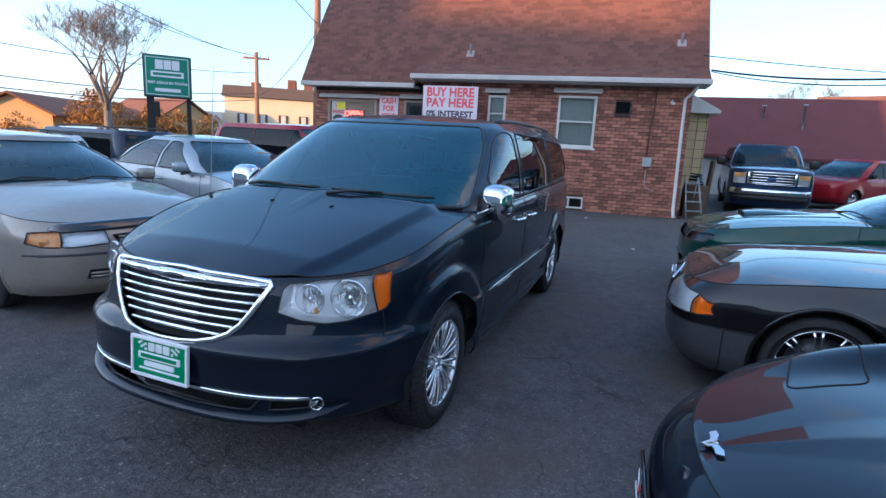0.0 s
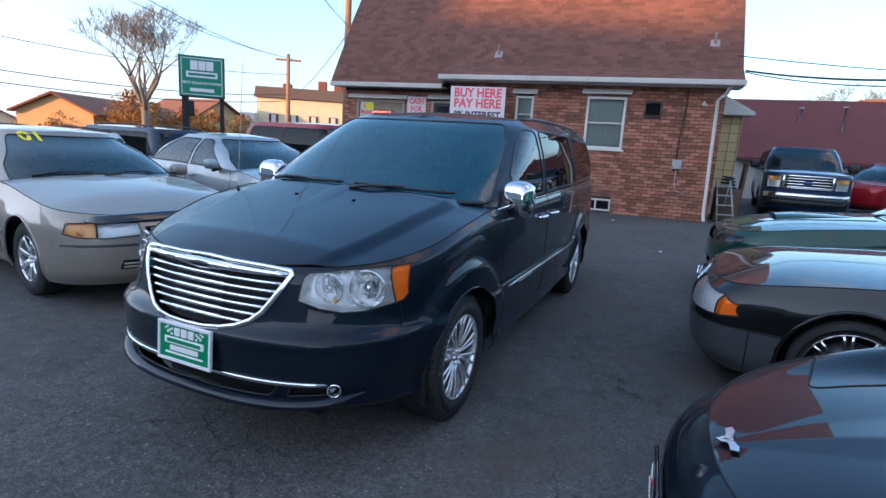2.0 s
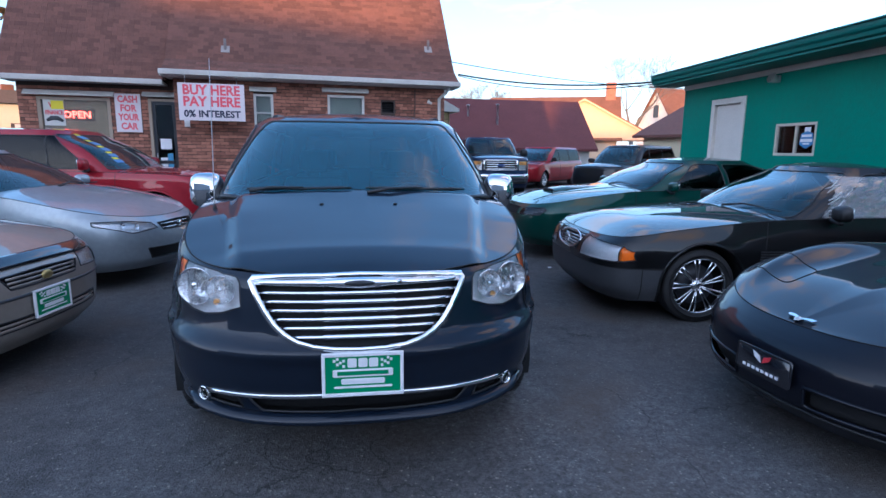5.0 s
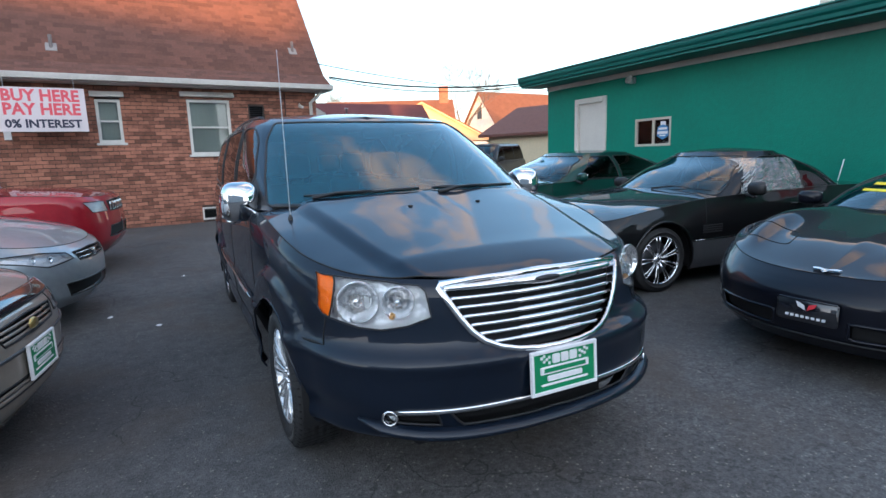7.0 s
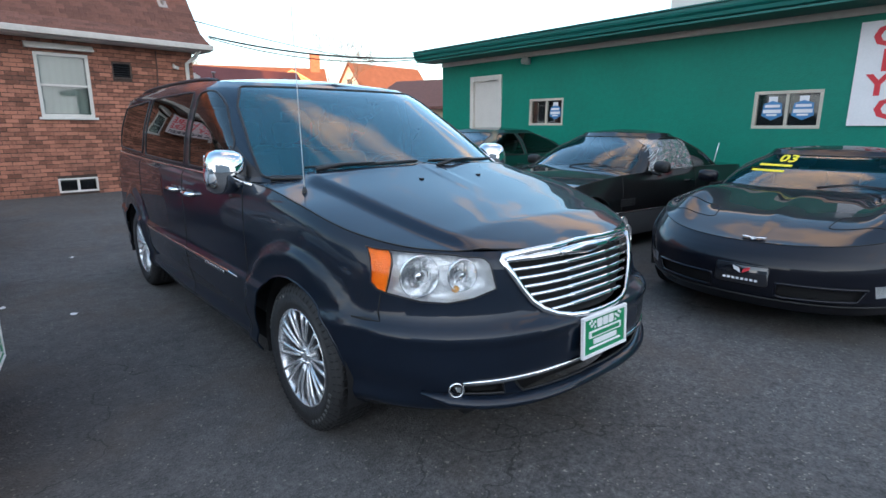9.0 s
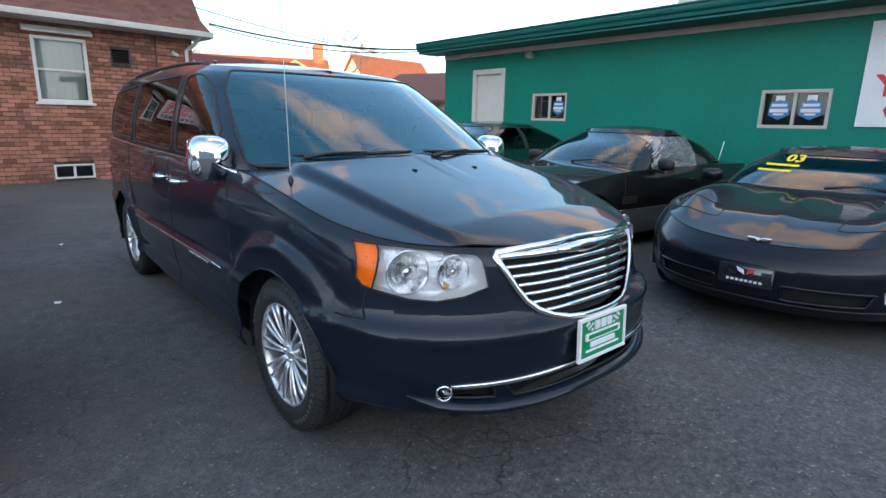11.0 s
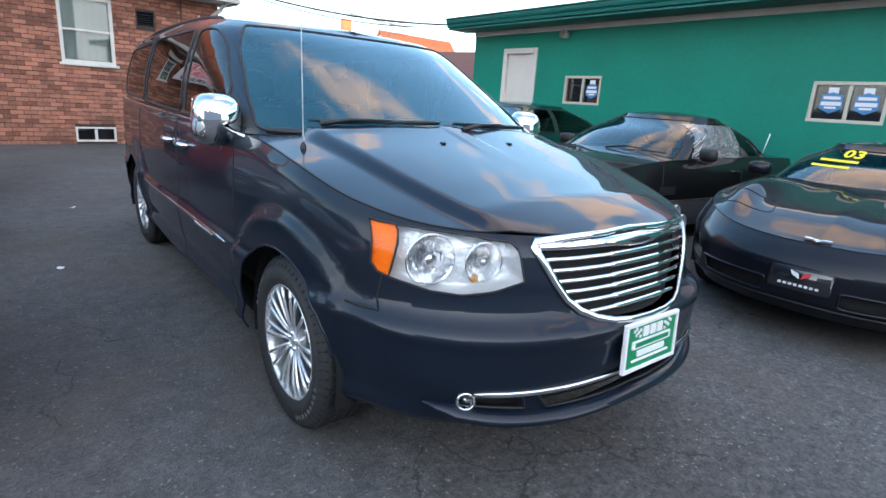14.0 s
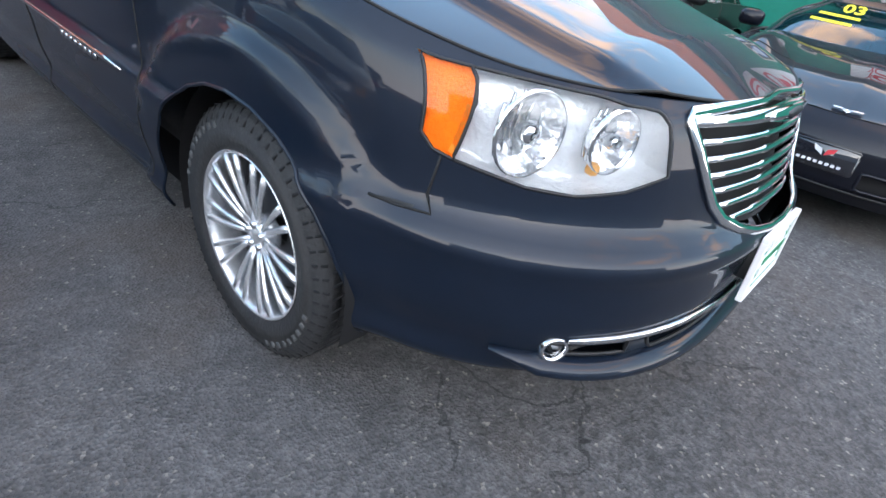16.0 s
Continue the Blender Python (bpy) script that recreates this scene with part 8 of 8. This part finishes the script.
def shrub(name, m, w, d, h, n, colour, label, seed):
    rnd = random.Random(seed)
    bm = bmesh.new()
    blobs = [(rnd.uniform(-w / 2, w / 2), rnd.uniform(-d / 2, d / 2), rnd.uniform(0.45, 1.0)) for _ in range(9)]
    for i in range(n):
        cx, cy, ch = rnd.choice(blobs)
        a, el, rr = rnd.uniform(0, 6.28), rnd.uniform(-0.2, 1.5), rnd.uniform(0.6, 1.0)
        p = Vector((cx + rr * w * 0.2 * math.cos(a) * math.cos(el), cy + rr * d * 0.3 * math.sin(a) * math.cos(el), max(0.02, h * ch * (0.45 + 0.5 * rr * math.sin(el)))))
        s = rnd.uniform(0.05, 0.12)
        u, v = Vector((rnd.uniform(-1, 1), rnd.uniform(-1, 1), rnd.uniform(-1, 1))).normalized(), Vector((rnd.uniform(-1, 1), rnd.uniform(-1, 1), rnd.uniform(-1, 1))).normalized()
        bm.faces.new([bm.verts.new(p + u * s), bm.verts.new(p + v * s * 0.6), bm.verts.new(p - u * s), bm.verts.new(p - v * s * 0.6)])
    thing(name, bm, mat("shrub_" + name, colour, rough=0.9, vary=0.35, scale=4, island=True), label, "shrub", kind="stuff", m=m)


shrub("rust_shrubs", pose(-32.3, 20.0, -0.38, 0, 0, 34), 8.5, 2.4, 4.3, 12000, (0.34, 0.18, 0.05), "rust-brown winter shrubs along the ochre house", 1)
shrub("brown_shrubs", pose(-29.9, 24.9, -0.38, 0, 0, 48), 6.4, 2.2, 4.2, 9000, (0.32, 0.17, 0.05), "brown winter shrubs by the road", 2)

# street sign on two posts
sg = empty("pylon_sign", pose(-9.65, 7.65, 0, 0, 0, 46), "green and white lit-box dealer sign on two dark posts", "sign")
part("cabinet", box(-0.53, -0.02, 2.22, 0.53, 0.24, 3.22, 0.015), mat("sign_cabinet", (0.02, 0.03, 0.035), rough=0.5, vary=0.2), sg, "", False)
part("face", box(-0.50, -0.030, 2.25, 0.50, -0.018, 3.19, 0.004), M_SIGN_GREEN, sg, "", False)
bm = bmesh.new()
for a in ((-0.47, 2.28, 0.47, 2.295), (-0.47, 3.145, 0.47, 3.16), (-0.47, 2.295, -0.455, 3.145), (0.455, 2.295, 0.47, 3.145)):
    box(a[0], -0.036, a[1], a[2], -0.028, a[3], 0, bm)
part("border", bm, M_SIGNWHITE, sg, "", False)
for a in ((-0.26, 2.88, -0.09, 3.10), (-0.075, 2.88, 0.085, 3.10), (0.10, 2.88, 0.27, 3.10), (-0.36, 2.70, 0.36, 2.84), (-0.28, 2.36, 0.28, 2.44)):
    part("lettering_bar", box(a[0], -0.038, a[1], a[2], -0.028, a[3], 0.01), M_SIGNWHITE, sg, "", False)
part("lettering_bar", box(-0.31, -0.042, 2.74, 0.31, -0.036, 2.80), M_SIGN_GREEN, sg, "", False)
bmx = text_bm("BEST DEALS IN TOWN!", 0.085, 0.002, 0.002)
part("lettering", bmx, M_SIGNWHITE, sg, "", False, pose(0, -0.032, 2.565))
part("post", box(-0.48, 0.04, -0.45, -0.32, 0.18, 2.25, 0.01), M_CABLE, sg, "", False)
part("post", box(0.40, 0.07, -0.45, 0.50, 0.17, 2.25, 0.01), M_CABLE, sg, "", False)
part("control_box", box(-0.34, -0.02, 1.75, -0.20, 0.12, 2.12, 0.02), M_CABLE, sg, "", False)
# poles
M_POLE = mat("pole_wood", (0.26, 0.16, 0.10), rough=0.9, vary=0.25, scale=4, bump=0.3, bump_scale=30)
p1 = empty("utility_pole", pose(-12.65, 18.1, 0), "tall wooden utility pole with a lamp and boxes", "utility pole", "utility poles")
part("mast", tube([(0, 0, -0.6), (0, 0, 5), (0, 0, 10.5)], [0.17, 0.15, 0.12], 10), M_POLE, p1)
part("transformer", box(0.12, -0.2, 5.55, 0.55, 0.2, 6.0, 0.03), mat("rust_box", (0.45, 0.24, 0.12), rough=0.7, vary=0.2), p1, "", False)
part("floodlight", lathe([(-0.3, 0.2), (0.0, 0.1), (0.1, 0.05)], 14, axis="y", m=pose(0.95, 0, 5.75, 0, 0, 40)), M_OCHRE, p1)
part("arm", rod((0, 0, 5.45), (0.95, 0, 5.6), 0.03, 6), M_CABLE, p1)
p2 = empty("utility_pole", pose(-29.5, 33.8, 0, 0, 0, 35), "wooden utility pole with a crossarm", "utility pole", "utility poles")
part("mast", tube([(0, 0, -0.6), (0, 0, 4), (0, 0, 7.8)], [0.2, 0.18, 0.15], 10), M_POLE, p2)
part("crossarm", box(-1.0, -0.07, 7.25, 1.0, 0.07, 7.4, 0.01), M_POLE, p2, "", False)
for x in (-0.9, -0.3, 0.3, 0.9):
    part("insulator", lathe([(7.4, 0.03), (7.5, 0.05), (7.58, 0.02)], 8, axis="z", m=pose(x, 0, 0)), M_STEEL, p2)


def cable(a, b, sag, r, label="black overhead cable strung between poles"):
    a, b = Vector(a), Vector(b)
    pts = [a.lerp(b, t) - Vector((0, 0, sag * 4 * t * (1 - t))) for t in np.linspace(0, 1, 22)]
    thing("overhead_cable", tube(pts, r, 5), M_CABLE, label, "cable", "overhead cables", smooth=True)


def far(eye, way, d):
    return Vector(eye) + Vector(way) * d


CORNER = HOUSE @ Vector((0.25, -0.40, 3.38))
cable(CORNER, GREEN @ Vector((-0.5, 0.25, 3.02)), 0.16, 0.021, "thick black service cable from the house corner")
cable(CORNER + Vector((0, 0.02, -0.03)), GREEN @ Vector((-0.4, 0.25, 3.0)), 0.24, 0.012, "black service cable from the house corner")
cable(HOUSE @ Vector((0.1, 0.0, 3.75)), (26.0, 22.0, 6.0), 0.9, 0.012, "thin cable from the house over the yard")
cable((-29.5, 33.8, 7.5), (-19.5, 3.5, 10.0), 1.3, 0.02)
cable((-29.5, 33.8, 7.5), (-24.0, 2.0, 11.0), 1.3, 0.018)
cable((-29.5, 33.8, 6.2), (-33.0, 5.0, 6.4), 0.9, 0.02)
cable((-29.5, 33.8, 4.6), (-30.0, 6.0, 4.1), 0.7, 0.025)
cable((-29.5, 33.8, 4.1), (-29.0, 6.0, 3.4), 0.7, 0.025)
cable((-12.65, 18.1, 6.2), (-7.0, 4.5, 7.6), 0.35, 0.016)
cable((-12.65, 18.1, 5.9), (-29.5, 33.8, 4.4), 0.5, 0.016)
# litter on the asphalt
rnd = random.Random(4)
for x, y in ((-1.50, 2.55), (-1.9, 3.05), (1.6, 8.6), (0.35, 9.9), (-1.25, 4.7), (2.35, 3.3), (1.55, 6.4)):
    bm = bmesh.new()
    k = 7
    cs = [bm.verts.new((0.05 * math.cos(6.28 * i / k) * rnd.uniform(0.5, 1.3), 0.025 * math.sin(6.28 * i / k) * rnd.uniform(0.5, 1.3), rnd.uniform(0.003, 0.012))) for i in range(k)]
    bm.faces.new(cs)
    thing("paper_scrap", bm, M_SIGNWHITE, "scrap of pale paper on the asphalt", "litter", "litter", m=pose(x, y, 0.002, 0, 0, rnd.uniform(0, 180)))

# ---------------------------------------------------------------- bricks and shingles


def pieces(name, parent_ob, spots, size, material_part, material_rest, chosen, rest_name, frame_m=None):
    """spots: (matrix, scale along x); those chosen become objects on shared meshes, the rest one joined mesh."""
    sx, sy, sz = size
    bmx = box(-sx / 2, -sy, -sz / 2, sx / 2, 0.0, sz / 2, min(sy, sz) * 0.22)
    shared = bpy.data.meshes.new(name)
    bmx.to_mesh(shared)
    bmx.free()
    shared.materials.append(material_part)
    verts, faces, count = [], [], 0
    for m, kx in spots:
        if chosen(m) and count < 300:
            ob = new(name, shared)
            ob.parent = parent_ob
            ob.matrix_basis = m @ Matrix.Diagonal((kx, 1, 1, 1))
            count += 1
            continue
        b0 = len(verts)
        for x in (-sx / 2 * kx, sx / 2 * kx):
            for y in (-sy, 0.0):
                for z in (-sz / 2, sz / 2):
                    verts.append((m @ Vector((x, y, z)))[:])
        faces += [(b0, b0 + 4, b0 + 5, b0 + 1), (b0, b0 + 1, b0 + 3, b0 + 2), (b0 + 4, b0 + 6, b0 + 7, b0 + 5), (b0 + 1, b0 + 5, b0 + 7, b0 + 3), (b0, b0 + 2, b0 + 6, b0 + 4)]
    me = bpy.data.meshes.new(rest_name)
    me.from_pydata(verts, [], faces)
    me.materials.append(material_rest)
    ob = new(rest_name, me)
    ob.parent = parent_ob
    tagged(ob, kind="stuff")


def brick_spots(x0, x1, z0, z1, holes, seed):
    rnd = random.Random(seed)
    out, zc, row = [], z0 + 0.035, 0
    while zc < z1 - 0.03:
        x = x0 - (0.105 if row % 2 else 0.0)
        while x < x1:
            a, b = max(x, x0), min(x + 0.20, x1)
            x += 0.21
            spans = [(a, b)]
            for h in holes:
                if h[1] - 0.03 < zc < h[3] + 0.03:
                    nxt = []
                    for p, q in spans:
                        if q <= h[0] or p >= h[2]:
                            nxt.append((p, q))
                        else:
                            if p < h[0]:
                                nxt.append((p, h[0]))
                            if q > h[2]:
                                nxt.append((h[2], q))
                    spans = nxt
            for p, q in spans:
                if q - p > 0.03:
                    out.append((pose((p + q) / 2, 0.002 - rnd.uniform(0, 0.006), zc + rnd.uniform(-0.004, 0.004), rnd.uniform(-4.0, 4.0), rnd.uniform(-1.2, 1.2), rnd.uniform(-1.2, 1.2)), (q - p) / 0.20))
        zc += 0.0800
        row += 1
    return out


pieces("brick", house_wall, brick_spots(-HL, 0.0, 0.0, EAVE, holes_r, 1), (0.20, 0.014, 0.067), M_BRICK_PART, M_BRICK, lambda m: m.translation.x > -2.0 and m.translation.z < 2.4, "brick_courses")
pieces("brick", wall_l, brick_spots(XL, -HL, 0.0, EAVE - 0.2, holes_l, 2), (0.20, 0.014, 0.067), M_BRICK_PART, M_BRICK, lambda m: m.translation.x > -8.0 and m.translation.z < 1.9, "brick_courses")


LOW_RUN = math.hypot(1.5 - 0.34, roof_z(1.5) - roof_z(0) + 0.17)


def shingle_spots(x0, x1, dy, d0, d1, seed):
    rnd = random.Random(seed)
    out, s, row = [], 0.0, 0
    foot = math.atan(0.62)
    while s < d1:
        flat = 0.5 / math.cos(foot)
        if s < flat:
            d, ang = s * math.cos(foot), foot
        else:
            d, ang = 0.5 + (s - flat) * math.cos(PITCH), PITCH
        y, z = -OV + d, roof_z(d)
        if dy:
            # the lower wing runs straight down to its own eave
            k = min(1.0, s / LOW_RUN)
            d = 1.5 * k + max(0.0, s - LOW_RUN) * math.cos(PITCH)
            y, z = -OV + dy * (1 - k) + d, roof_z(d) if k == 1 else (roof_z(0) - 0.17) * (1 - k) + roof_z(1.5) * k
            ang = math.atan2(roof_z(1.5) - roof_z(0) + 0.17, 1.5 - dy) if k < 1 else PITCH
        x = x0 + (0.115 if row % 2 else 0.0) - 0.115
        while x < x1:
            a, b = max(x, x0), min(x + 0.225, x1)
            if b - a > 0.05:
                m = pose((a + b) / 2, y, z + 0.006 + rnd.uniform(0, 0.005)) @ pose(0, 0, 0, math.degrees(ang) - 90 + 2.2)
                out.append((m, (b - a) / 0.225))
            x += 0.23
        s += 0.122
        row += 1
    return out


SH = (0.225, 0.009, 0.15)
pieces("shingle", roof, shingle_spots(-HL - 0.15, 0.28, 0.0, 0, 7.4, 3), SH, M_SHINGLE_PART, M_SHINGLE, lambda m: m.translation.x > -3.2 and m.translation.z < EAVE + 1.35, "shingle_courses")
pieces("shingle", roof, shingle_spots(XL - 0.22, -HL - 0.15, 0.34, 0, 7.4, 4), SH, M_SHINGLE_PART, M_SHINGLE, lambda m: False, "shingle_courses_left")
